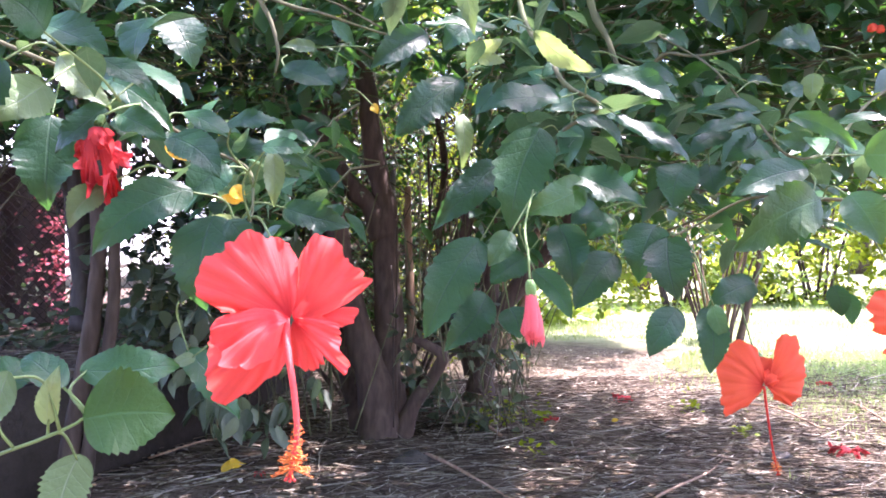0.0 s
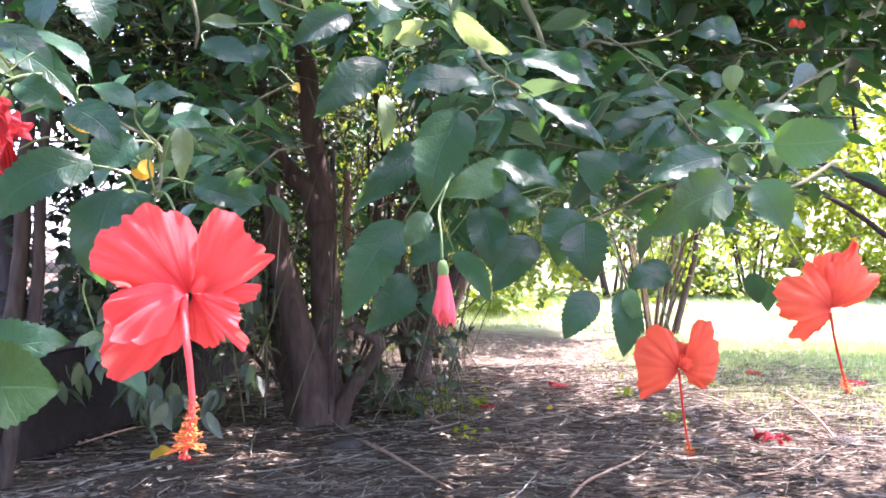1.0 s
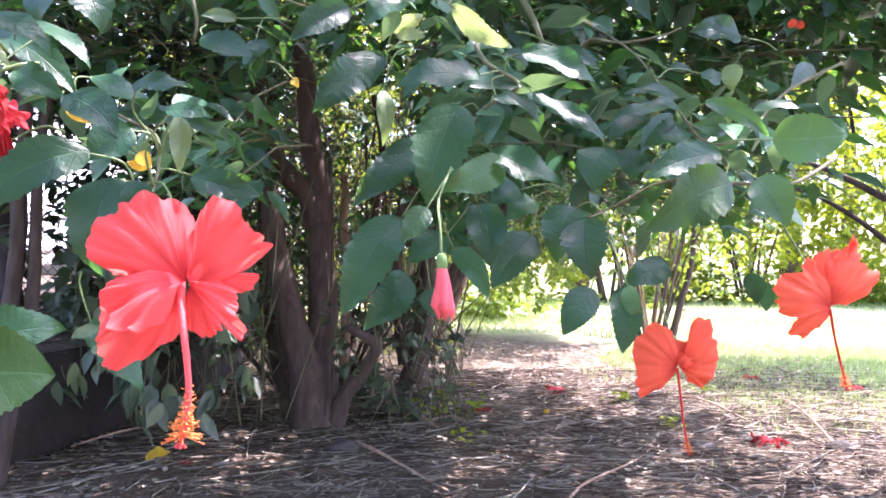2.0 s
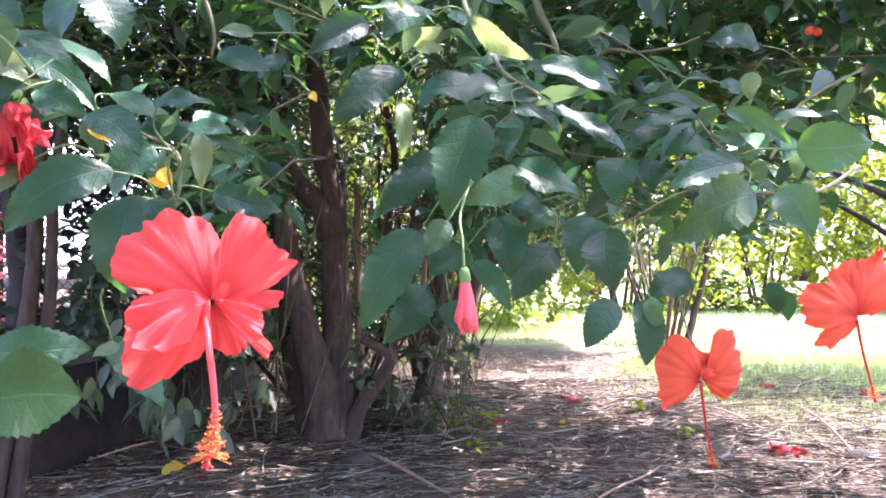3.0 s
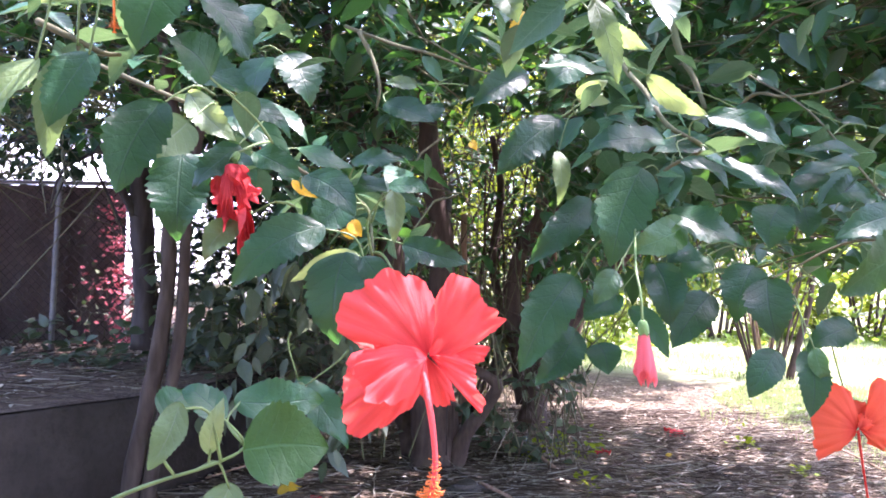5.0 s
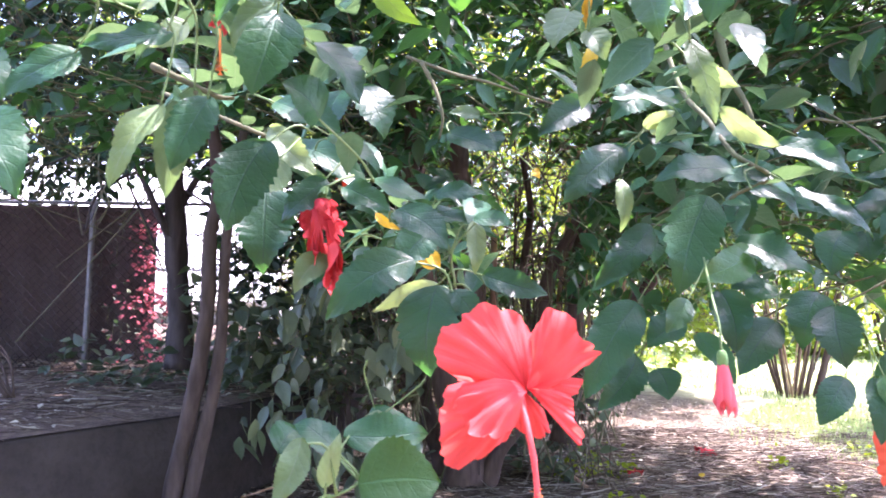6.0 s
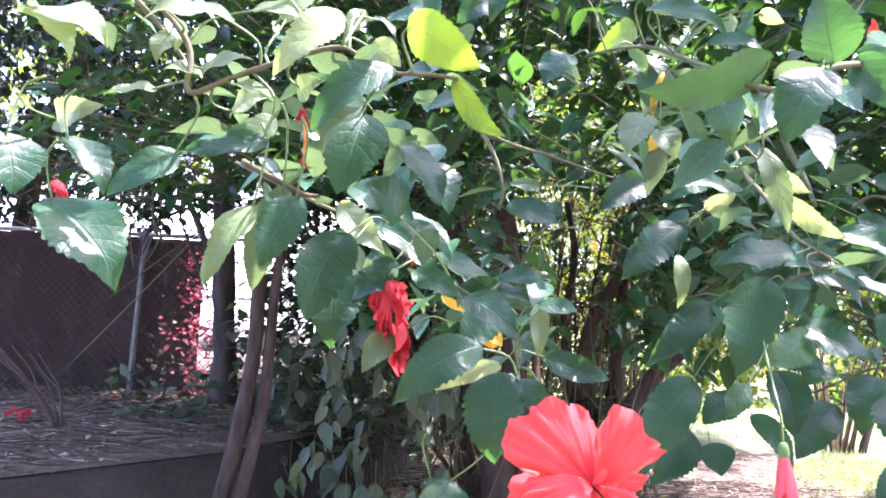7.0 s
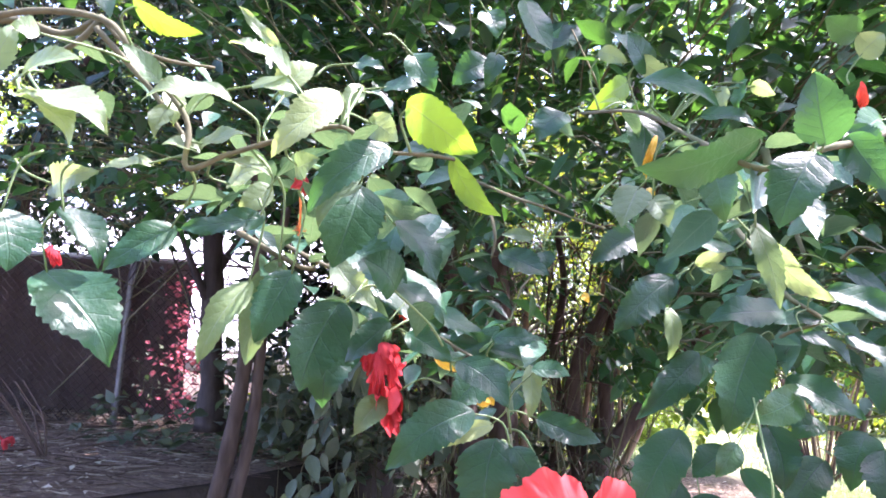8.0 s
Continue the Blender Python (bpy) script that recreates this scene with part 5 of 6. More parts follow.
leaf(right_twig, (0.278, 0.880, 0.599), (0.275, 0.860, 0.530), 0.034, (-0.215, -0.936, 0.279), 0.10, LEAF["g"])
leaf(right_twig, (0.282, 0.870, 0.602), (0.292, 0.860, 0.567), 0.020, (-0.261, -0.945, 0.198), 0.08, LEAF["g2"])
leaf(right_twig, (0.344, 0.920, 0.623), (0.288, 0.900, 0.600), 0.037, (0.038, -0.805, 0.592), 0.09, LEAF["g"])
leaf(right_twig, (0.381, 0.840, 0.710), (0.282, 0.810, 0.658), 0.057, (0.200, -0.975, 0.080), 0.09, LEAF["d"])
leaf(right_twig, (0.381, 0.870, 0.744), (0.295, 0.850, 0.715), 0.037, (0.058, -0.897, 0.438), 0.05, LEAF["g"])
leaf(right_twig, (0.390, 0.800, 0.713), (0.410, 0.778, 0.664), 0.040, (-0.452, -0.868, 0.205), 0.11, LEAF["g2"])
leaf(right_twig, (0.286, 0.980, 0.760), (0.264, 0.960, 0.706), 0.049, (-0.198, -0.890, 0.410), 0.12, LEAF["g"])
leaf(right_twig, (0.319, 1.000, 0.762), (0.320, 0.980, 0.724), 0.036, (-0.191, -0.872, 0.451), 0.04, LEAF["g"])
leaf(right_twig, (0.178, 0.950, 0.706), (0.143, 0.930, 0.689), 0.038, (0.215, -0.822, 0.528), 0.12, LEAF["g"])
leaf(right_twig, (0.195, 0.970, 0.697), (0.165, 0.950, 0.674), 0.039, (0.052, -0.790, 0.611), 0.12, LEAF["g"])
leaf(right_twig, (0.562, 1.200, 0.608), (0.575, 1.200, 0.563), 0.032, (-0.389, -0.915, -0.106), 0.09, LEAF["g"])
leaf(right_twig, (0.583, 1.200, 0.596), (0.589, 1.200, 0.551), 0.026, (-0.423, -0.904, -0.062), 0.03, LEAF["g"])
spray([(-0.240, 1.000, 0.973), (-0.174, 0.970, 0.942), (-0.139, 0.950, 0.929), (-0.094, 0.960, 0.916), (-0.056, 0.980, 0.909)], 0.0016, "thin bare hibiscus twig with a pale node")
spray([(0.209, 1.250, 1.085), (0.220, 1.220, 1.008), (0.237, 1.200, 0.962), (0.249, 1.180, 0.913)], 0.0048, "thick grey knotted hibiscus twig")
spray([(0.278, 1.120, 0.904), (0.295, 1.100, 0.918), (0.327, 1.080, 0.910), (0.371, 1.060, 0.914), (0.399, 1.050, 0.924)], 0.0018, "thin reddish bare twig")
spray([(-0.219, 0.980, 0.960), (-0.200, 0.970, 0.924), (-0.190, 0.960, 0.889), (-0.193, 0.960, 0.862)], 0.002, "dry curled hanging twig")
spray([(-0.350, 0.496, 0.824), (-0.323, 0.487, 0.811), (-0.303, 0.488, 0.802), (-0.292, 0.488, 0.801)], 0.0016, "pale green hibiscus twig in the sun")
spray([(-0.313, 0.477, 0.803), (-0.314, 0.478, 0.789), (-0.317, 0.478, 0.769)], 0.0012, "pale hanging leaf stalk in the sun")

# ---- flowers and buds
bloom = thing("hibiscus_flower", (-0.103, 0.550, 0.616), "large open coral-red hibiscus flower hanging sideways", "flower", "red hibiscus flowers")
fan_petal(bloom, (-0.101, 0.551, 0.614), (0.16, -0.96, 0.20), [(74, 0.026), (84, 0.041), (95, 0.052), (108, 0.060), (122, 0.065), (138, 0.068), (153, 0.068), (166, 0.061), (174, 0.046)], RED, 0.16, 0.13)
fan_petal(bloom, (-0.100, 0.543, 0.613), (0.03, -0.66, 0.75), [(150, 0.030), (172, 0.047), (188, 0.050), (202, 0.050), (212, 0.046), (224, 0.053), (238, 0.046), (252, 0.022)], RED, 0.26, 0.24)
fan_petal(bloom, (-0.100, 0.557, 0.613), (0.26, -0.95, -0.10), [(108, 0.014), (86, 0.032), (80, 0.050), (73, 0.061), (62, 0.060), (49, 0.054), (36, 0.055), (26, 0.057), (16, 0.045), (2, 0.024), (-20, 0.014)], RED, 0.14, 0.20)
fan_petal(bloom, (-0.104, 0.566, 0.609), (0.10, -0.99, 0.08), [(168, 0.044), (185, 0.056), (200, 0.059), (212, 0.066), (222, 0.071), (230, 0.071), (239, 0.054), (251, 0.038), (268, 0.024)], RED, 0.14, 0.12)
fan_petal(bloom, (-0.099, 0.552, 0.614), (-0.16, -0.96, 0.20), [(-2, 0.016), (-8, 0.030), (-18, 0.032), (-30, 0.035), (-41, 0.050), (-48, 0.051), (-46, 0.034), (-48, 0.014)], RED, 0.20, 0.16)
fan_petal(bloom, (-0.099, 0.568, 0.613), (0.17, -0.84, 0.52), [(26, 0.026), (15, 0.041), (4, 0.038), (-6, 0.029), (-16, 0.016)], RED, 0.14, 0.14)
fan_petal(bloom, (-0.103, 0.574, 0.611), (0.17, -0.98, 0.12), [(-38, 0.022), (-57, 0.037), (-72, 0.036), (-90, 0.029), (-112, 0.020)], RED, 0.12, 0.14)
column(bloom, [(-0.105, 0.556, 0.613), (-0.100, 0.540, 0.591), (-0.095, 0.532, 0.567), (-0.093, 0.530, 0.542), (-0.097, 0.530, 0.517)], 0.0026, 190)
calyx(bloom, (-0.114, 0.600, 0.628), (0.011, -0.050, -0.013), 0.03)
flower_stalk(bloom, [(-0.113, 0.598, 0.627), (-0.128, 0.640, 0.656), (-0.146, 0.670, 0.683), (-0.159, 0.680, 0.686)])
bloom_b = thing("hibiscus_flower", (0.374, 1.000, 0.491), "orange-red hibiscus flower seen against the sunny lawn", "flower", "red hibiscus flowers")
fan_petal(bloom_b, (0.383, 1.000, 0.496), (0.17, -0.98, 0.06), [(84, 0.022), (96, 0.044), (108, 0.056), (125, 0.061), (145, 0.060), (160, 0.056), (190, 0.053), (208, 0.055), (218, 0.057), (228, 0.038), (248, 0.014)], ORANGE_RED, 0.18, 0.14)
fan_petal(bloom_b, (0.389, 1.004, 0.496), (-0.20, -0.96, 0.16), [(62, 0.026), (74, 0.056), (68, 0.068), (58, 0.071), (42, 0.058), (20, 0.050), (-10, 0.043), (-38, 0.038), (-58, 0.020)], ORANGE_RED, 0.20, 0.18)
fan_petal(bloom_b, (0.384, 0.994, 0.497), (-0.10, -0.80, 0.58), [(96, 0.014), (70, 0.026), (48, 0.030), (24, 0.024), (0, 0.012)], ORANGE_RED, 0.24, 0.24)
petal(bloom_b, (0.386, 1.004, 0.502), (0.382, 1.030, 0.532), 0.040, (-0.363, -0.718, 0.594), ORANGE_RED, 0.2, 0.12)
column(bloom_b, [(0.382, 0.992, 0.497), (0.384, 0.985, 0.462), (0.388, 0.980, 0.424), (0.394, 0.980, 0.397)], 0.0017, 110, ORANGE_RED)
calyx(bloom_b, (0.393, 1.050, 0.527), (-0.012, -0.050, -0.020), 0.03)
flower_stalk(bloom_b, [(0.393, 1.050, 0.526), (0.375, 1.050, 0.591), (0.344, 1.000, 0.656), (0.285, 0.920, 0.686)])
bloom_c = thing("hibiscus_flower", (0.476, 0.823, 0.583), "orange-red hibiscus flower hanging with frilled petals", "flower", "red hibiscus flowers")
fan_petal(bloom_c, (0.479, 0.823, 0.584), (0.10, -0.98, 0.16), [(98, 0.044), (115, 0.053), (128, 0.046), (142, 0.056), (158, 0.063), (178, 0.056), (196, 0.042), (210, 0.051), (222, 0.046), (234, 0.026), (255, 0.012)], ORANGE_RED, 0.18, 0.16)
fan_petal(bloom_c, (0.480, 0.826, 0.586), (-0.28, -0.94, 0.20), [(100, 0.034), (84, 0.050), (66, 0.054), (48, 0.056), (32, 0.060), (20, 0.044), (6, 0.018)], ORANGE_RED, 0.20, 0.18)
fan_petal(bloom_c, (0.480, 0.832, 0.588), (-0.30, -0.86, 0.42), [(112, 0.036), (94, 0.058), (74, 0.062), (56, 0.052), (40, 0.030)], ORANGE_RED, 0.20, 0.16)
petal(bloom_c, (0.484, 0.833, 0.587), (0.522, 0.851, 0.661), 0.030, (-0.550, -0.701, 0.455), ORANGE_RED, 0.2, 0.12)
column(bloom_c, [(0.476, 0.818, 0.582), (0.478, 0.813, 0.557), (0.485, 0.812, 0.528), (0.491, 0.811, 0.505)], 0.0016, 110, ORANGE_RED)
calyx(bloom_c, (0.496, 0.872, 0.599), (-0.020, -0.049, -0.015), 0.03)
flower_stalk(bloom_c, [(0.496, 0.872, 0.597), (0.484, 0.894, 0.635), (0.452, 0.876, 0.671), (0.422, 0.858, 0.712)])
wilted = thing("hibiscus_flower", (-0.269, 0.639, 0.754), "wilted crimson hibiscus flower with crumpled petals", "flower", "red hibiscus flowers")
petal(wilted, (-0.272, 0.649, 0.751), (-0.281, 0.640, 0.730), 0.017, (0.126, -0.934, 0.334), FADED, 0.22, 0.42, crease=0.25)
petal(wilted, (-0.268, 0.639, 0.751), (-0.270, 0.634, 0.700), 0.016, (0.165, -0.983, 0.084), FADED, 0.22, 0.42, crease=0.25)
petal(wilted, (-0.267, 0.644, 0.751), (-0.249, 0.649, 0.680), 0.016, (0.409, -0.912, 0.046), FADED, 0.22, 0.42, crease=0.25)
petal(wilted, (-0.267, 0.649, 0.752), (-0.256, 0.664, 0.721), 0.017, (-0.042, -0.899, -0.436), FADED, 0.22, 0.42, crease=0.25)
petal(wilted, (-0.270, 0.639, 0.753), (-0.255, 0.632, 0.739), 0.017, (0.095, -0.840, 0.534), FADED, 0.22, 0.42, crease=0.25)
petal(wilted, (-0.273, 0.649, 0.754), (-0.288, 0.659, 0.735), 0.014, (-0.006, -0.869, -0.495), FADED, 0.22, 0.42, crease=0.25)
calyx(wilted, (-0.264, 0.648, 0.764), (-0.004, -0.009, -0.013), 0.011)
flower_stalk(wilted, [(-0.264, 0.648, 0.764), (-0.254, 0.659, 0.772), (-0.247, 0.679, 0.778)])
bud = thing("hibiscus_bud", (0.074, 0.710, 0.629), "closed pink-red hibiscus bud on a long green stalk", "flower bud", "red hibiscus flowers")
furled(bud, (0.075, 0.710, 0.621), (0.077, 0.705, 0.581), 0.0088, PINK)
calyx(bud, (0.074, 0.710, 0.634), (0.002, 0.000, -0.019), 0.0155)
flower_stalk(bud, [(0.074, 0.710, 0.633), (0.073, 0.715, 0.656), (0.073, 0.740, 0.681), (0.094, 0.860, 0.725)], 0.0012)
spent = thing("spent_flower", (-0.324, 0.540, 0.871), "spent hibiscus flower with a dry orange tip", "flower", "red hibiscus flowers")
petal(spent, (-0.316, 0.541, 0.871), (-0.327, 0.535, 0.865), 0.006, (0.242, -0.887, 0.394), FADED, 0.2, 0.25)
petal(spent, (-0.316, 0.541, 0.870), (-0.319, 0.537, 0.859), 0.005, (-0.110, -0.923, 0.369), FADED, 0.2, 0.25)
petal(spent, (-0.316, 0.541, 0.871), (-0.324, 0.535, 0.871), 0.004, (0.551, -0.757, 0.351), FADED, 0.2, 0.25)
column(spent, [(-0.320, 0.536, 0.861), (-0.318, 0.533, 0.846), (-0.318, 0.535, 0.830)], 0.0011, 60, POLLEN)
spent_b = thing("spent_flower", (-0.271, 0.780, 0.793), "small withered orange hibiscus flower", "flower", "red hibiscus flowers")
petal(spent_b, (-0.269, 0.780, 0.795), (-0.274, 0.775, 0.779), 0.008, (0.278, -0.940, 0.197), ORANGE_RED, 0.2, 0.25)
petal(spent_b, (-0.269, 0.780, 0.795), (-0.260, 0.775, 0.784), 0.008, (0.072, -0.889, 0.452), ORANGE_RED, 0.2, 0.25)
petal(spent_b, (-0.271, 0.780, 0.794), (-0.281, 0.775, 0.786), 0.008, (0.383, -0.918, 0.100), ORANGE_RED, 0.2, 0.25)
petal(spent_b, (-0.269, 0.780, 0.795), (-0.270, 0.775, 0.775), 0.008, (0.197, -0.953, 0.232), ORANGE_RED, 0.2, 0.25)
spent_c = thing("spent_flower", (-0.492, 0.510, 0.807), "small wilted red hibiscus flower", "flower", "red hibiscus flowers")
petal(spent_c, (-0.493, 0.510, 0.809), (-0.487, 0.507, 0.794), 0.007, (0.539, -0.757, 0.368), FADED, 0.2, 0.2)
petal(spent_c, (-0.492, 0.510, 0.807), (-0.483, 0.507, 0.796), 0.007, (0.342, -0.799, 0.494), FADED, 0.2, 0.2)
petal(spent_c, (-0.493, 0.510, 0.808), (-0.493, 0.506, 0.800), 0.007, (0.420, -0.809, 0.411), FADED, 0.2, 0.2)
spent_d = thing("spent_flower", (-0.044, 0.690, 0.949), "drying yellow-orange hibiscus leaf curl", "flower", "red hibiscus flowers")
petal(spent_d, (-0.041, 0.690, 0.954), (-0.047, 0.687, 0.925), 0.009, (-0.244, -0.960, 0.134), LEAF["y"], 0.2, 0.2)
petal(spent_d, (-0.042, 0.690, 0.951), (-0.051, 0.688, 0.917), 0.009, (-0.230, -0.965, 0.122), LEAF["y"], 0.2, 0.2)
spent_e = thing("spent_flower", (0.179, 0.803, 1.045), "small withered orange hibiscus flower", "flower", "red hibiscus flowers")
petal(spent_e, (0.179, 0.802, 1.048), (0.183, 0.801, 1.015), 0.010, (-0.230, -0.973, 0.008), ORANGE_RED, 0.2, 0.2)
petal(spent_e, (0.181, 0.803, 1.045), (0.176, 0.800, 1.023), 0.010, (-0.421, -0.876, 0.234), ORANGE_RED, 0.2, 0.2)
spent_f = thing("spent_flower", (0.660, 1.267, 0.998), "small red hibiscus flower deep in the foliage", "flower", "red hibiscus flowers")
petal(spent_f, (0.660, 1.267, 1.001), (0.645, 1.263, 0.993), 0.014, (0.107, -0.953, 0.282), ORANGE_RED, 0.2, 0.2)
petal(spent_f, (0.660, 1.267, 0.999), (0.668, 1.262, 0.989), 0.014, (-0.507, -0.859, 0.071), ORANGE_RED, 0.2, 0.2)
leaf(left_branch, (-0.185, 0.735, 0.716), (-0.174, 0.730, 0.702), 0.013, (0.244, -0.967, -0.074), 0.10, LEAF["y"])
leaf(left_branch, (-0.177, 0.735, 0.704), (-0.194, 0.730, 0.706), 0.010, (0.234, -0.970, -0.059), 0.10, LEAF["y"])
leaf(left_branch, (-0.228, 0.684, 0.746), (-0.206, 0.683, 0.732), 0.008, (0.100, -0.995, 0.019), 0.10, LEAF["y"])
leaf(left_branch, (-0.080, 0.950, 0.825), (-0.074, 0.945, 0.814), 0.010, (0.083, -0.982, -0.170), 0.10, LEAF["y"])
leaf(middle_branch, (-0.029, 0.784, 0.924), (-0.046, 0.779, 0.899), 0.014, (-0.026, -0.951, -0.307), 0.10, LEAF["y"])

for branch, count, size, a, b in ((sunny_branch, 75, 0.042, 0.2, 1), (upper_branch, 55, 0.048, 0.1, 1), (left_branch, 60, 0.046, 0.1, 0.8),
                                  (middle_branch, 85, 0.055, 0, 0.9), (right_branch, 95, 0.055, 0, 1), (right_twig, 30, 0.048, 0.1, 1)):
    sprigs(branch, count, size, a, b)

# ---- foliage of the bush: twigs and leaves through its crown
def crown_keep(p):
    """Opens the crown to fit the camera's view: sunlit side, before trunks, low down."""
    x, y, z = p[:, 0], p[:, 1], p[:, 2]
    sunny = (x < -0.25 - 0.15 * (y - 1)) & (y < 1.6) & (z > 0.9) & (z < 0.80 + 0.46 * y)
    slope = x / np.maximum(y, 0.1)
    lane = (slope > -0.115) & (slope < 0.035) & (z < 0.66 + 0.21 * y) & (rng.random(len(p)) < 0.84)
    low = z < np.where(slope > 0.0, 0.66 - 0.01 * y, 0.70)
    right_low = (slope > 0.18) & (z < 0.70) 
    near = (y < 0.95) | (x > 0.3 + 0.42 * y)
    view = (slope < -0.30) & (z < 1.02) & (y < 3.0) & (y > 0.4)
    return ~(sunny | lane | low | near | right_low | view)


def crown_points(n, lo, hi):
    return np.stack([rng.uniform(lo[k], hi[k], n) for k in range(3)], 1)


ends = crown_points(2300, (-1.6, 1.0, 0.62), (2.0, 3.2, 1.9))
ends = np.concatenate([ends, crown_points(1000, (0.15, 1.3, 0.84), (1.6, 3.0, 1.55))])
inside = ((ends[:, 0] - 0.15) / 1.9) ** 2 + ((ends[:, 1] - 2.4) / 1.7) ** 2 + ((ends[:, 2] - 1.2) / 0.95) ** 2 < 1
ends = ends[inside]
ends = ends[crown_keep(ends)]
roots = ends + (np.array([0.0, 2.9, 1.1]) - ends) * rng.uniform(0.10, 0.22, (len(ends), 1)) + rng.normal(0, 0.05, ends.shape)
leafy("leaves", bush, ends, roots, 7, 0.062, SLIM_BLADE, CROWN, twig=0.0026, keep=crown_keep)
# a high layer, mostly above the view, added to shade the ground below
ends = crown_points(1750, (-1.6, 1.0, 1.35), (1.0, 4.7, 2.9))
ends = ends[crown_keep(ends) & ((ends[:, 1] < 3.9) | (rng.random(len(ends)) < 0.4))]
roots = ends + np.array([0, 0.05, -0.15]) + rng.normal(0, 0.06, ends.shape)
leafy("high_leaves", bush, ends, roots, 6, 0.075, PLAIN_BLADE, CROWN)
# unseen side layer added to keep the sun off the right-hand foliage
ends = crown_points(520, (0.9, 1.2, 1.35), (2.4, 2.4, 2.6))
roots = ends + np.array([-0.05, 0.1, -0.12]) + rng.normal(0, 0.06, ends.shape)
leafy("high_side_foliage", bush, ends, roots, 6, 0.08, PLAIN_BLADE, CROWN)
ends = crown_points(900, (0.7, 1.5, 0.98), (2.3, 3.3, 2.0))
ends = ends[(ends[:, 0] > 0.36 * ends[:, 1]) & (ends[:, 2] > 0.66 + 0.17 * ends[:, 1] + 0.08 * np.sin(ends[:, 0] * 7))]
roots = ends + np.array([-0.08, 0.1, 0.05]) + rng.normal(0, 0.05, ends.shape)
leafy("side_foliage", bush, ends, roots, 6, 0.066, FINE_BLADE, CROWN)
ends = crown_points(230, (0.72, 1.25, 0.98), (1.45, 2.0, 1.75))
ends = ends[(ends[:, 0] > 0.50 * ends[:, 1]) & (ends[:, 2] > 0.70 + 0.19 * ends[:, 1] + 0.06 * np.sin(ends[:, 0] * 9))]
leafy("near_side_foliage", bush, ends, ends + np.array([-0.06, 0.08, 0.04]) + rng.normal(0, 0.04, ends.shape), 6, 0.060, FINE_BLADE, CROWN)
# unseen foliage added above the view to shade the hanging branches
ends = crown_points(120, (0.42, 0.85, 1.45), (1.45, 1.5, 2.5))
roots = ends + np.array([-0.02, 0.12, 0.05]) + rng.normal(0, 0.05, ends.shape)
leafy("overhang_foliage", bush, ends, roots, 6, 0.075, PLAIN_BLADE, CROWN)
# small unseen clump added to shade the low shoot
ends = crown_points(34, (-0.02, 0.52, 1.36), (0.18, 0.70, 1.5))
leafy("near_overhang_foliage", bush, ends, ends + np.array([-0.02, 0.12, 0.05]), 6, 0.06, PLAIN_BLADE, CROWN)
# high foliage added to keep the litter and the terrace wall in shade
ends = np.concatenate([crown_points(270, (0.75, 2.55, 1.45), (1.95, 3.9, 2.6)), crown_points(330, (-1.0, 2.0, 1.5), (0.1, 2.9, 2.6))])
roots = ends + np.array([-0.05, -0.05, -0.10]) + rng.normal(0, 0.06, ends.shape)
leafy("bough_foliage", bush, ends, roots, 7, 0.075, PLAIN_BLADE, CROWN)
# unseen foliage added outside the view to shade a strip of the lawn
ends = crown_points(560, (2.35, 3.75, 1.95), (4.1, 5.15, 2.5))
ends = ends[ends[:, 0] > 0.52 * ends[:, 1] + 0.05]
roots = ends + np.array([-0.08, -0.08, 0.06]) + rng.normal(0, 0.06, ends.shape)
leafy("lawn_bough_foliage", bush, ends, roots, 7, 0.085, PLAIN_BLADE, CROWN, twig=0.003)
# tangle of thin shoots and dry strands about the trunks
feet = np.concatenate([crown_points(45, (-0.55, 2.7, 0.0), (-0.28, 3.2, 0.5)), crown_points(60, (-0.12, 2.7, 0.0), (0.32, 3.2, 0.6))])
lean = np.stack([rng.normal(0.02, 0.11, len(feet)), rng.normal(0, 0.08, len(feet)), rng.uniform(0.15, 0.60, len(feet))], 1)
rods("shoot_mass", feet, feet + lean, rng.uniform(0.0012, 0.0045, len(feet)), TWIG, bush)
feet = crown_points(56, (0.0, 2.7, 0.10), (0.30, 3.0, 0.42))
rods("dry_strand_mass", feet, feet + np.stack([rng.normal(0.02, 0.06, 56), rng.normal(-0.02, 0.05, 56), -rng.uniform(0.06, 0.2, 56)], 1), rng.uniform(0.0010, 0.0028, 56), STICK, bush)
# dim inner foliage behind the trunks
ends = crown_points(2700, (-0.9, 3.1, 0.36), (1.15, 4.3, 1.7))
ends = ends[(ends[:, 0] < 0.35) | (ends[:, 2] > 0.66)]
slope = ends[:, 0] / ends[:, 1]
ends = ends[~((slope > -0.05) & (slope < 0.06) & (ends[:, 2] > 0.78) & (rng.random(len(ends)) < 0.55))]
roots = ends + rng.normal(0, 0.08, ends.shape)
leafy("inner_foliage", bush, ends, roots, 7, 0.038, PLAIN_BLADE, CROWN)
knots = crown_points(3000, (-0.9, 3.0, 0.2), (1.0, 4.3, 1.7))
knots = knots[(knots[:, 0] < 0.25) | (knots[:, 2] > 0.75)]
rods("inner_twig_mass", knots, knots + rng.normal(0, 0.14, knots.shape), rng.uniform(0.001, 0.0045, len(knots)), BARK, bush)
# low leafy shoots at the foot of the trunks
ends = np.concatenate([crown_points(40, (-0.15, 2.75, 0.05), (0.35, 3.2, 0.5)), crown_points(120, (-1.0, 2.6, 0.12), (-0.36, 3.2, 0.66)), crown_points(14, (0.05, 2.9, 0.02), (0.28, 3.2, 0.20))])
roots = ends + np.stack([rng.normal(0, 0.04, len(ends)), rng.normal(0, 0.04, len(ends)), -rng.uniform(0.05, 0.2, len(ends))], 1)
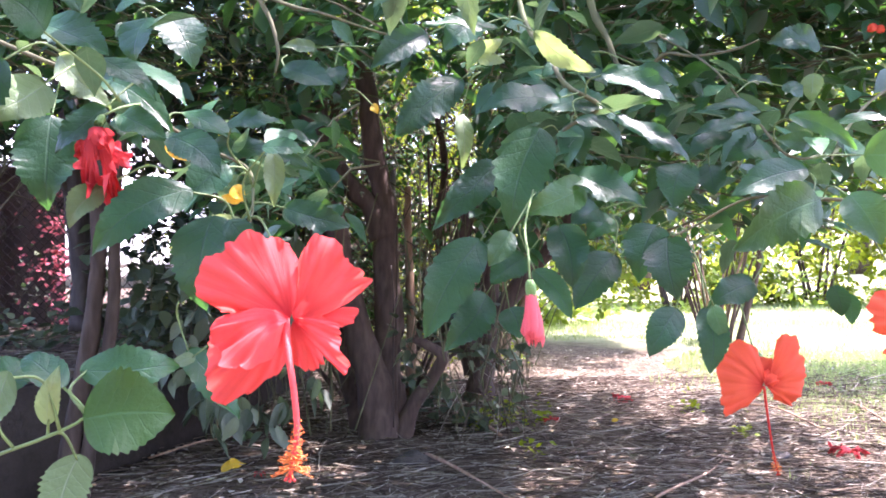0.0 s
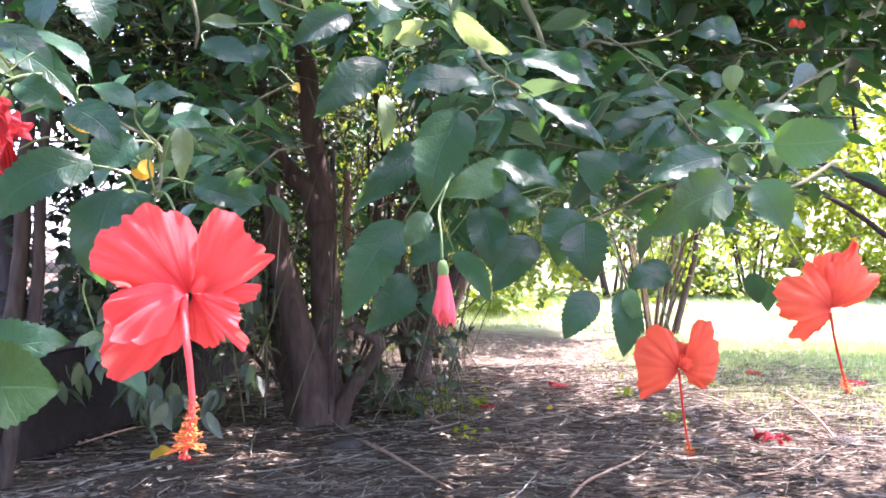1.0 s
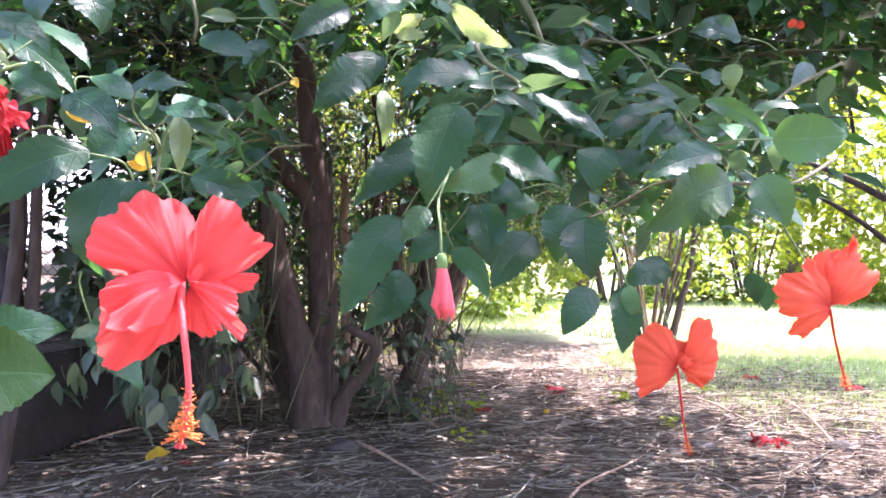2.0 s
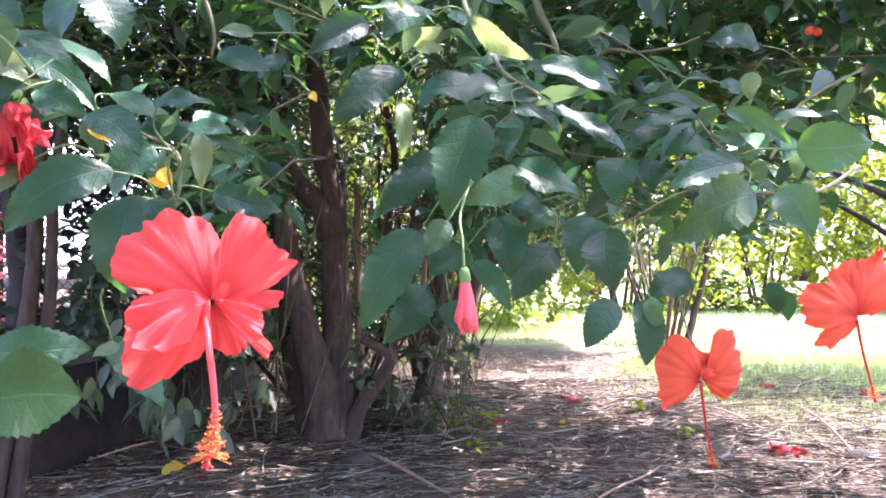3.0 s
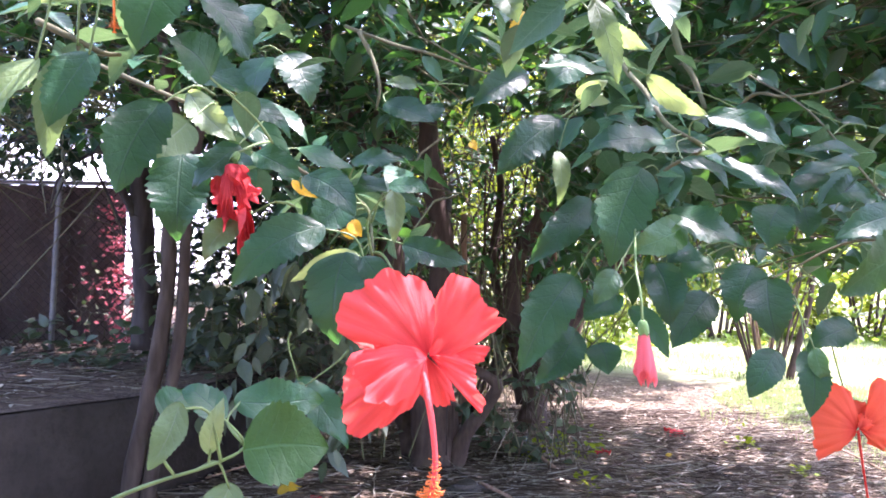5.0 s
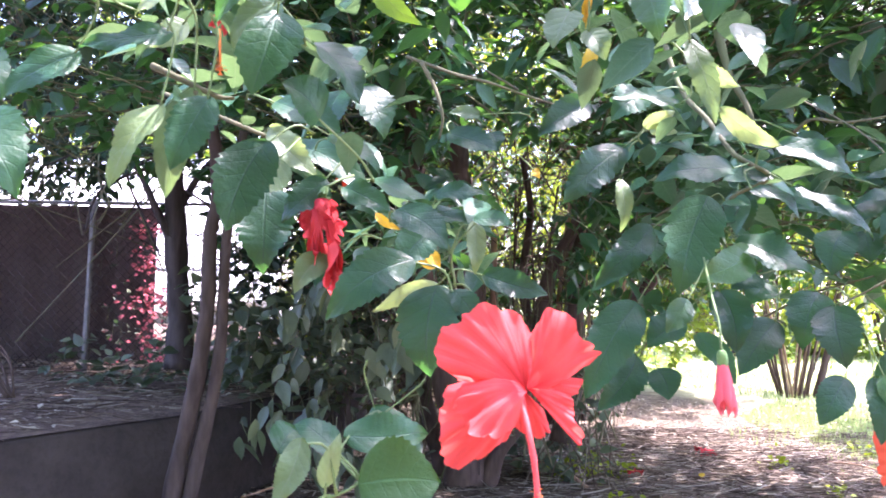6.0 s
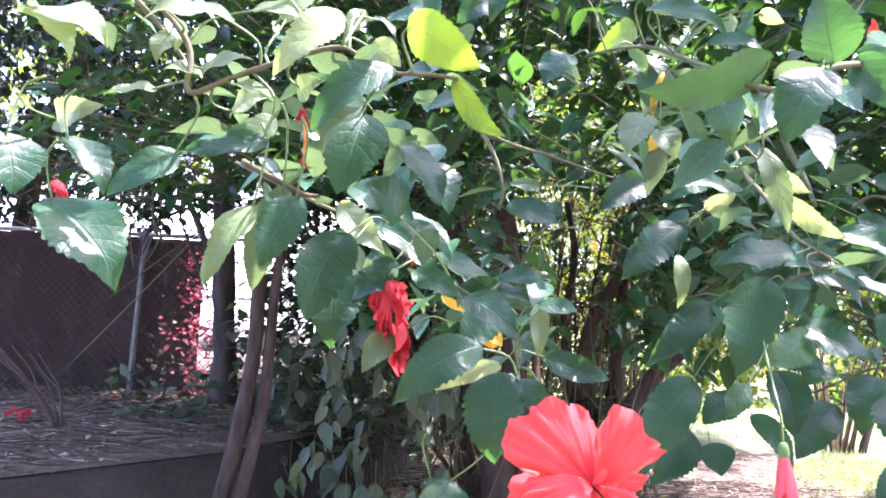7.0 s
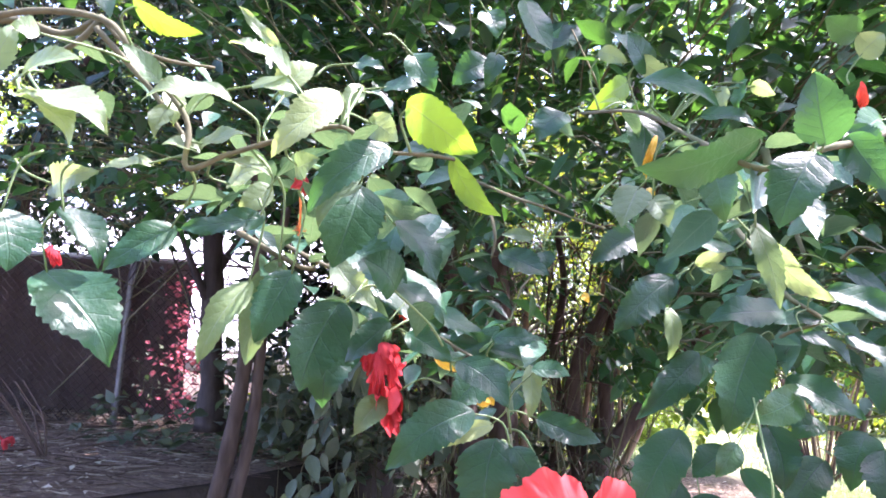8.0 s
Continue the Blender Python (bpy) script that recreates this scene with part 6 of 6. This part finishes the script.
roots[:, 2] = np.maximum(roots[:, 2], 0.0)
leafy("low_foliage", bush, ends, roots, 6, 0.06, FINE_BLADE, SHADE, droop=-0.7, keep=lambda p: (p[:, 2] > 0.26) | (p[:, 0] > -0.32) | (p[:, 0] < -0.80))

# high foliage added to dapple the litter on the way to the lawn
ends = crown_points(150, (1.22, 4.85, 2.25), (2.0, 5.95, 2.7))
roots = ends + np.array([-0.08, -0.08, 0.06]) + rng.normal(0, 0.06, ends.shape)
leafy("far_bough_foliage", bush, ends, roots, 7, 0.085, PLAIN_BLADE, CROWN, twig=0.003)

# long dusky leaves that hang before the trunks
ends = crown_points(28, (-0.80, 2.15, 0.14), (-0.36, 2.6, 0.66))
roots = ends + np.stack([rng.normal(0, 0.03, 28), rng.uniform(0.05, 0.15, 28), rng.uniform(0.03, 0.12, 28)], 1)
leafy("hanging_foliage", bush, ends, roots, 5, 0.085, SLIM_BLADE, SHADE, droop=-1.6)

# ---- shaded shrub along the fence on the terrace
shrub = thing("shade_shrub", (-1.0, 3.0, 0.31), "dusky shrub with hanging narrow leaves by the fence", "shrub")
ends = crown_points(90, (-1.25, 2.65, 0.34), (-0.55, 3.2, 0.72))
roots = ends - np.stack([np.zeros(len(ends)), np.zeros(len(ends)), rng.uniform(0.05, 0.25, len(ends))], 1)
roots[:, 2] = np.maximum(roots[:, 2], 0.30)
leafy("leaves", shrub, ends, roots, 6, 0.062, FINE_BLADE, SHADE, droop=-0.8)
# upper leaves reuse the shade-darkened leaf colour
ends = crown_points(210, (-1.10, 2.7, 0.66), (-0.52, 3.3, 1.36))
leafy("upper_leaves", shrub, ends, ends - np.array([0, 0, 0.12]) + rng.normal(0, 0.05, ends.shape), 6, 0.055, FINE_BLADE, SHADED_LEAF, twig=0.0022)
ends = crown_points(46, (-1.75, 2.80, 0.33), (-1.0, 3.15, 0.47))
leafy("foot_leaves", shrub, ends, ends - np.array([0, 0, 0.03]), 5, 0.055, FINE_BLADE, SHADE, droop=-0.3)
twigs = crown_points(110, (-1.6, 2.9, 0.62), (-0.75, 3.2, 1.15))
rods("bare_twig_mass", twigs, twigs + rng.normal(0, 0.14, twigs.shape), rng.uniform(0.0012, 0.0035, len(twigs)), SILHOUETTE_BARK, shrub)

# ---- dark vine and tree crown above the fence, shaded by leaf colour
vine = thing("overhanging_tree", (-2.6, 3.4, 0.31), "dark overhanging tree crown above the fence", "tree")
bm = bmesh.new()
line = glide([(-2.9, 4.2, 0.3), (-2.8, 4.0, 1.0), (-2.5, 3.7, 1.6), (-2.0, 3.4, 2.1)])
tube(bm, line, taper(len(line), 0.07, 0.03), 9, 0.2)
part("trunk", bm, BARK, vine)
ends = crown_points(4200, (-5.0, 2.6, 1.02), (-0.7, 5.2, 2.9))
ends = ends[(ends[:, 2] > np.where(ends[:, 0] < -0.505 * ends[:, 1], 1.00, 1.20) + 0.08 * np.sin(ends[:, 0] * 5)) & ~((ends[:, 0] > -0.505 * ends[:, 1]) & (ends[:, 0] < -0.40 * ends[:, 1]) & (ends[:, 2] < 0.80 + 0.17 * ends[:, 1]) & (rng.random(len(ends)) < 0.78))]
roots = ends + rng.normal(0, 0.1, ends.shape) + np.array([0, 0.0, 0.12])
leafy("leaves", vine, ends, roots, 9, 0.050, PLAIN_BLADE, SHADED_LEAF, twig=0.003)
# unseen leaf layer added above the view to shade the crown below
ends = crown_points(1900, (-4.6, 2.4, 2.75), (0.3, 5.2, 3.7))
leafy("roof_leaves", vine, ends, ends + rng.normal(0, 0.1, ends.shape), 7, 0.11, PLAIN_BLADE, SHADED_LEAF, twig=0.003)
ends = crown_points(60, (-3.6, 2.8, 1.0), (-1.6, 3.2, 1.5))
ends = np.concatenate([ends, crown_points(50, (-1.95, 2.9, 0.98), (-1.3, 3.2, 1.35))])
rods("hanging_twig_mass", ends, ends + rng.normal(0, 0.25, ends.shape), np.full(len(ends), 0.004), TWIG, vine)

# pink-red creeper over the end of the screen
spots = np.concatenate([crown_points(700, (-1.90, 3.46, 0.33), (-1.58, 3.66, 0.84)), crown_points(1000, (-1.72, 3.42, 0.34), (-1.53, 3.64, 0.98))])
clump = np.array([noise.noise(Vector(p) * 9) for p in spots])
spots = spots[clump > 0.02]
spots = spots[rng.random(len(spots)) < 0.08 + 0.92 * np.clip((spots[:, 0] + 1.90) / 0.30, 0, 1) ** 2]
ahead, up = turned(len(spots), 0.0)
swarm("flower_mass", spots, ahead, np.stack([rng.normal(0, 1, len(spots)), -np.ones(len(spots)), rng.normal(0.3, 0.5, len(spots))], 1), rng.uniform(0.012, 0.034, len(spots)), PLAIN_BLADE, BLOSSOM, creeper)
ends = crown_points(40, (-1.86, 3.50, 0.40), (-1.48, 3.68, 1.0))
leafy("leaves", creeper, ends, ends - np.array([0, 0, 0.09]), 3, 0.035, PLAIN_BLADE, SHADE, twig=0.002)

# ---- sunlit hedge behind the bush
hedge = thing("sunlit_hedge", (0.6, 5.0, 0.0), "dense small-leaved hedge glowing yellow-green in the sun", "hedge")
ends = crown_points(11000, (-1.6, 4.3, 0.1), (1.6, 7.4, 2.6))
gap = (ends[:, 0] > 0.45) & ((ends[:, 2] < 0.62 + 0.1 * np.sin(ends[:, 0] * 9)) | (ends[:, 1] < 5.3))
ends = ends[~gap]
roots = ends + rng.normal(0, 0.08, ends.shape) - np.array([0, 0, 0.08])
leafy("leaves", hedge, ends, roots, 8, 0.029, SMALL_BLADE, HEDGE, twig=0.0020)
feet = crown_points(36, (-1.2, 4.5, 0.0), (0.2, 5.5, 0.02))
rods("stem_mass", feet, feet + np.stack([rng.normal(0, 0.18, 36), rng.normal(0, 0.2, 36), rng.uniform(0.8, 1.9, 36)], 1), rng.uniform(0.005, 0.014, 36), BARK, hedge)

# ---- second bush out on the lawn
second = thing("garden_bush", (1.92, 5.8, 0.0), "sunlit bush with a cluster of thin stems on the lawn", "bush")
for k in range(22):
    a = k * 2.4
    foot = Vector((1.90 + 0.13 * math.cos(a) * (k % 4 + 1) / 4, 5.8 + 0.10 * math.sin(a), -0.01))
    lean = Vector((0.26 * math.cos(a) + chance.uniform(-0.12, 0.12), 0.3 * math.sin(a), 1.0))
    line = glide([foot, foot + lean * 0.35 + Vector((chance.uniform(-0.03, 0.03), 0, 0.05)), foot + lean * 0.8, foot + lean * 1.5], 4)
    bm = bmesh.new()
    tube(bm, line, taper(len(line), chance.uniform(0.005, 0.011), 0.003), 6, 0.2)
    part("stem", bm, PALE_BARK if k % 4 == 0 else BARK, second)
bm = bmesh.new()
line = glide([(2.04, 5.75, -0.01), (2.10, 5.75, 0.25), (2.17, 5.75, 0.52), (2.2, 5.75, 0.9)], 4)
tube(bm, line, taper(len(line), 0.028, 0.018), 9, 0.2)
part("stem", bm, BARK, second)
ends = crown_points(2500, (0.9, 5.4, 0.24), (2.7, 6.5, 2.2))
ends = ends[ends[:, 2] > 0.36 + 0.14 * np.sin(ends[:, 0] * 5) + 0.10 * np.abs(ends[:, 0] - 1.9) + 0.12 * np.sin(ends[:, 1] * 9)]
roots = ends + rng.normal(0, 0.09, ends.shape) + np.array([0, 0, 0.06])
leafy("leaves", second, ends, roots, 6, 0.055, SMALL_BLADE, LAWN_BUSH, twig=0.0022)

# ---- a row of sunlit shrubs across the lawn
for x, y in ((2.6, 9.4), (4.4, 9.8), (6.2, 9.4), (8.0, 9.9)):
    ob = thing("lawn_shrub", (x, y, 0.0), "tall yellow-green shrub in full sun across the lawn", "shrub", "shrubs across the lawn")
    for k in range(5):
        bm = bmesh.new()
        line = glide([(x + 0.1 * math.cos(k * 1.3), y + 0.1 * math.sin(k * 1.3), -0.01), (x + 0.3 * math.cos(k * 1.3), y, 0.7), (x + 0.6 * math.cos(k * 1.3), y, 1.7)], 4)
        tube(bm, line, taper(len(line), 0.022, 0.008), 6, 0.2)
        part("stem", bm, BARK, ob)
    ends = crown_points(1500, (x - 1.1, y - 0.6, 0.08), (x + 1.1, y + 0.9, 2.9))
    ends = ends[ends[:, 2] > 0.28 + 0.22 * np.sin(ends[:, 0] * 5)]
    leafy("leaves", ob, ends, ends + rng.normal(0, 0.1, ends.shape), 6, 0.085, SMALL_BLADE, HEDGE, twig=0.003)

# ---- far trees and shrubs round the lawn
def far_tree(x, y, height, radius, n, low=0.2, size=0.14):
    ob = thing("far_tree", (x, y, 0), "leafy tree at the edge of the garden", "tree", "trees round the garden")
    bm = bmesh.new()
    line = glide([(x, y, -0.02), (x + 0.1, y, height * 0.3), (x - 0.1, y, height * 0.75)])
    tube(bm, line, taper(len(line), radius * 0.06, radius * 0.025), 8, 0.2)
    part("trunk", bm, BARK, ob)
    ends = crown_points(n, (x - radius, y - radius * 0.7, low), (x + radius, y + radius * 0.7, height))
    lump = np.array([noise.noise(Vector(p) * 0.9) for p in ends])
    inside = ((ends[:, 0] - x) / radius) ** 2 + ((ends[:, 1] - y) / (radius * 0.7)) ** 2 + ((ends[:, 2] - (low + height) / 2) / ((height - low) * 0.55)) ** 2 < 1 + lump * 0.7
    ends = ends[inside]
    roots = ends + rng.normal(0, 0.15, ends.shape)
    leafy("leaves", ob, ends, roots, 7, size, SMALL_BLADE, FAR, twig=0.006)


for x, y, h, r, n, low in ((-5.5, 13.5, 4.5, 2.6, 800, 0.5), (-0.8, 13.0, 5.0, 2.6, 900, 0.3), (3.2, 13.5, 5.5, 2.8, 900, 0.5), (7.4, 13.0, 5.5, 2.8, 900, 0.6),
                           (12.0, 14.0, 6.0, 3.2, 900, 0.4), (1.2, 16.5, 6.5, 3.2, 700, 0.2), (6.0, 17.0, 7.0, 3.4, 700, 0.2), (16.0, 18.0, 7.0, 3.5, 700, 0.2), (-9.5, 15.0, 6.0, 3.0, 600, 0.3)):
    far_tree(x, y, h, r, n, low)
for x, y in ((-13, 21), (-5, 22), (3, 21), (11, 22), (19, 21)):
    far_tree(x, y, 12.0, 5.2, 1700, 0.5, 0.30)
# unseen trees added to close the garden behind the walk and block light
for x, y, h, r, n, low in ((-1.8, -2.6, 4.8, 2.4, 1500, 0.9), (1.9, -2.9, 5.0, 2.5, 1500, 0.9), (-5.6, -3.0, 5.0, 2.6, 900, 0.5), (5.8, -3.2, 5.0, 2.6, 900, 0.5), (0.0, -6.5, 6.5, 3.6, 1300, 0.2)):
    far_tree(x, y, h, r, n, low)
# low bluish shrubs along the lawn's far edge
far_hedge = thing("lawn_edge_shrubs", (4.0, 9.6, 0.0), "low grey-green shrubs along the far edge of the lawn", "shrub")
ends = crown_points(1900, (0.3, 0.0, 0.0), (10.0, 0.9, 0.62))
ends[:, 1] += np.interp(ends[:, 0], (0.3, 0.85, 1.7, 3.3, 5.5, 10.0), (6.6, 7.0, 8.0, 9.2, 9.6, 10.2)) + 0.35 * np.sin(ends[:, 0] * 4)
ends = ends[ends[:, 2] < 0.34 + 0.24 * np.sin(ends[:, 0] * 2.3) + 0.12 * np.sin(ends[:, 0] * 7)]
roots = ends - np.array([0, 0, 0.1])
roots[:, 2] = np.maximum(roots[:, 2], 0)
leafy("leaves", far_hedge, ends, roots, 7, 0.09, SMALL_BLADE, FAR, twig=0.004)

# ---- litter under the bush
def on_ground(n, x0, x1, y0, y1, z=0.012):
    return np.stack([rng.uniform(x0, x1, n), rng.uniform(y0, y1, n), z + rng.uniform(0, 0.012, n)], 1)


def on_terrace(p):
    """Which places lie on the terrace, behind its wall."""
    ex, ey = np.array(EDGE).T
    return (p[:, 1] > np.interp(p[:, 0], ex[:3], ey[:3]) + 0.02) & (p[:, 0] < np.interp(p[:, 1], ey, ex) - 0.02)


def sticks(n, x0, x1, y0, y1, z, longest, thick, keep=None):
    p = on_ground(n, x0, x1, y0, y1, z)
    if keep is not None:
        p = p[keep(p)]
        n = len(p)
    a = rng.normal(0.15, 0.7, n)
    length = rng.uniform(0.05, longest, n) * rng.uniform(0.4, 1, n)
    q = p + np.stack([np.cos(a) * length, np.sin(a) * length, rng.normal(0, 0.010, n)], 1)
    q[:, 2] = np.maximum(q[:, 2], z)
    return rods("twig_litter", p, q, rng.uniform(0.0012, thick, n), STICK)


tagged(sticks(3600, -3.6, -0.85, 0.7, 3.7, 0.316, 0.22, 0.0026, on_terrace), "dry twigs on the raised terrace", "litter")
tagged(sticks(6500, -1.0, 2.2, 1.9, 4.2, 0.012, 0.42, 0.0030), "tangled dry grey-brown twigs on the soil", "litter")


# long bent twigs
starts, stops, thick = [], [], []
for k in range(170):
    p = Vector((rng.uniform(-0.8, 1.7), rng.uniform(2.0, 3.7), 0.03))
    a, bend, step, r = rng.normal(0.1, 0.7), rng.normal(0, 0.16), rng.uniform(0.06, 0.14), rng.uniform(0.0014, 0.0034)
    for j in range(5):
        q = p + Vector((math.cos(a) * step, math.sin(a) * step, 0))
        q.z = 0.026 + 0.012 * math.sin(j * 1.7 + k)
        starts.append(p)
        stops.append(q)
        thick.append(r * (1 - 0.12 * j))
        p, a = q, a + bend
tagged(rods("long_twig_litter", np.array(starts), np.array(stops), np.array(thick), STICK), "long bent pale twigs lying over the litter", "litter")


def chips(n, x0, x1, y0, y1, z, size, keep=None):
    p = on_ground(n, x0, x1, y0, y1, z)
    if keep is not None:
        p = p[keep(p)]
    ahead, up = turned(len(p), 0.0)
    ahead[:, 2] *= 0.35
    up = np.stack([rng.normal(0, 0.16, len(p)), rng.normal(-0.05, 0.16, len(p)), np.ones(len(p))], 1)
    return swarm("leaf_litter", p, ahead, up, rng.uniform(size * 0.4, size * 1.3, len(p)), SMALL_BLADE, CHIP)


tagged(chips(15000, -1.3, 2.6, 1.9, 5.2, 0.014, 0.024), "dry curled leaf litter under the bush", "litter")
tagged(chips(6500, -3.8, -0.85, 0.7, 3.8, 0.316, 0.026, on_terrace), "dry leaf litter on the terrace", "litter")


def fallen_stick(points, radius):
    ob = thing("fallen_stick", points[0], "bare grey fallen stick on the litter", "stick", "fallen sticks")
    line = glide(points)
    bm = bmesh.new()
    tube(bm, line, taper(len(line), radius, radius * 0.5), 7, 0.25)
    part("wood", bm, PALE_BARK, ob)


fallen_stick([(-0.05, 2.56, 0.03), (0.02, 2.42, 0.035), (0.11, 2.24, 0.03), (0.21, 2.06, 0.02)], 0.0065)
fallen_stick([(0.48, 2.02, 0.02), (0.56, 2.14, 0.03), (0.74, 2.33, 0.035), (0.87, 2.56, 0.02)], 0.005)
fallen_stick([(1.35, 2.95, 0.02), (1.28, 3.2, 0.05), (1.22, 3.45, 0.02)], 0.004)
fallen_stick([(0.04, 3.16, 0.03), (0.10, 3.02, 0.06), (0.20, 2.85, 0.02)], 0.012)
fallen_stick([(-0.9, 2.55, 0.02), (-0.78, 2.68, 0.04), (-0.70, 2.85, 0.02)], 0.004)
fallen_stick([(1.43, 2.46, 0.02), (1.52, 2.80, 0.05), (1.61, 3.15, 0.05), (1.68, 3.45, 0.03)], 0.0045)


def fallen_flower(x, y, size, label="fallen red hibiscus petals on the litter"):
    ob = thing("fallen_flower", (x, y, 0.02), label, "flower", "fallen flowers")
    for k in range(5):
        a, reach = k * 1.3 + chance.uniform(-0.4, 0.4), size * chance.uniform(0.7, 1.2)
        tip = Vector((x + reach * math.cos(a), y + reach * math.sin(a), 0.024 + size * chance.uniform(0.0, 0.3)))
        petal(ob, (x, y, 0.024), tip, size * chance.uniform(0.3, 0.5), (chance.uniform(-0.5, 0.5), -0.5, 1), FADED, 0.25, 0.35, crease=0.3)


for x, y, s in ((0.76, 3.54, 0.055), (1.27, 2.60, 0.055), (1.79, 3.92, 0.045), (0.40, 3.1, 0.03), (-0.52, 2.36, 0.018), (2.15, 3.63, 0.05)):
    fallen_flower(x, y, s)
fallen_flower(-1.78, 2.53, 0.05)
bpy.data.objects[[o.name for o in scene.objects if o.name.startswith("fallen_flower")][-1]].location.z = 0.34


def fallen_leaf(x, y, a, size, material, label):
    ob = thing("fallen_leaf", (x, y, 0.02), label, "leaf", "fallen leaves")
    tip = (x + size * math.cos(a), y + size * math.sin(a), 0.035)
    leaf(ob, (x, y, 0.022), tip, size * 0.6, (0.1, -0.6, 1), 0.12, material, False)


fallen_leaf(-0.70, 2.76, 0.2, 0.08, LEAF["u"], "curled grey-green fallen leaf on the soil")
fallen_leaf(-0.64, 2.40, 0.3, 0.07, LEAF["y"], "yellow fallen leaf on the soil")
fallen_leaf(0.62, 3.05, 0.5, 0.03, LEAF["y"], "yellow fallen leaf on the soil")

for x, y, s in ((1.03, 2.57, 0.045), (-0.09, 2.52, 0.06), (1.47, 2.53, 0.05)):
    ob = thing("stone", (x, y, 0.0), "small dark stone half sunk in litter", "stone", "stones")
    bm = bmesh.new()
    bmesh.ops.create_icosphere(bm, subdivisions=3, radius=s, matrix=Matrix.Translation((x, y, 0.012)))
    for v in bm.verts:
        d = v.co - Vector((x, y, 0.012))
        v.co = Vector((x, y, 0.012)) + Vector((d.x, d.y, d.z * 0.6)) * (1 + 0.5 * noise.noise(v.co * 16))
    part("rock", bm, ROCK, ob)

# ---- grass, weeds
def lawn(n, x0, x1, y0, y1, size, keep):
    p = np.stack([rng.uniform(x0, x1, n), rng.uniform(y0, y1, n), np.full(n, -0.004)], 1)
    p = p[keep(p)]
    a = rng.uniform(0, 6.28, len(p))
    ahead = np.stack([np.cos(a) * 0.5, np.sin(a) * 0.5, np.ones(len(p))], 1)
    up = np.stack([np.cos(a), np.sin(a), np.full(len(p), 0.2)], 1)
    return swarm("grass", p, ahead, up, rng.uniform(size * 0.5, size * 1.3, len(p)), GRASS_BLADE, GRASS)


patch = lambda p: np.array([noise.noise(Vector((x * 1.1, y * 1.1, 2))) for x, y, z in p])
def grown(p):
    """Where the lawn grows: beside the litter and beyond it."""
    side = np.minimum((p[:, 0] - 1.42) * 1.3, p[:, 1] - 2.9)
    return np.maximum(side, p[:, 1] + 0.5 * p[:, 0] - 6.2) + patch(p) * 0.7


tagged(lawn(42000, 0.6, 5.0, 2.9, 7.6, 0.042, lambda p: grown(p) > 0.12), "short lawn grass, green and straw-coloured", "grass")
tagged(lawn(26000, 1.2, 3.4, 3.3, 5.3, 0.036, lambda p: grown(p) > -0.02), "green lawn grass in a shaded strip", "grass")
tagged(lawn(11000, 0.3, 9.0, 7.0, 10.2, 0.06, lambda p: p[:, 0] > -0.9), "far lawn grass in the sun", "grass")
tagged(lawn(3600, 0.9, 3.0, 2.3, 4.4, 0.045, lambda p: (np.abs(grown(p)) < 0.30)), "sparse grass at the edge of the litter", "grass")


def weed(x, y, height, n, material):
    ob = thing("weed", (x, y, 0.0), "small yellow-green weed sprouting from the litter", "weed", "weeds")
    ends = np.stack([x + rng.normal(0, height * 0.35, n), y + rng.normal(0, height * 0.35, n), rng.uniform(height * 0.3, height, n)], 1)
    roots = np.tile(np.array([[x, y, 0.0]]), (n, 1)) + rng.normal(0, 0.006, (n, 3)) * np.array([1, 1, 0])
    leafy("leaves", ob, ends, roots, 4, 0.028, FINE_BLADE, material, droop=-0.1, twig=0.001)


for x, y, h, n in ((0.14, 2.95, 0.16, 14), (0.22, 3.02, 0.13, 12), (0.33, 3.1, 0.10, 9), (1.05, 2.86, 0.06, 6), (0.98, 3.3, 0.09, 8), (1.42, 3.6, 0.10, 8), (0.28, 2.62, 0.05, 5)):
    weed(x, y, h, n, HEDGE)
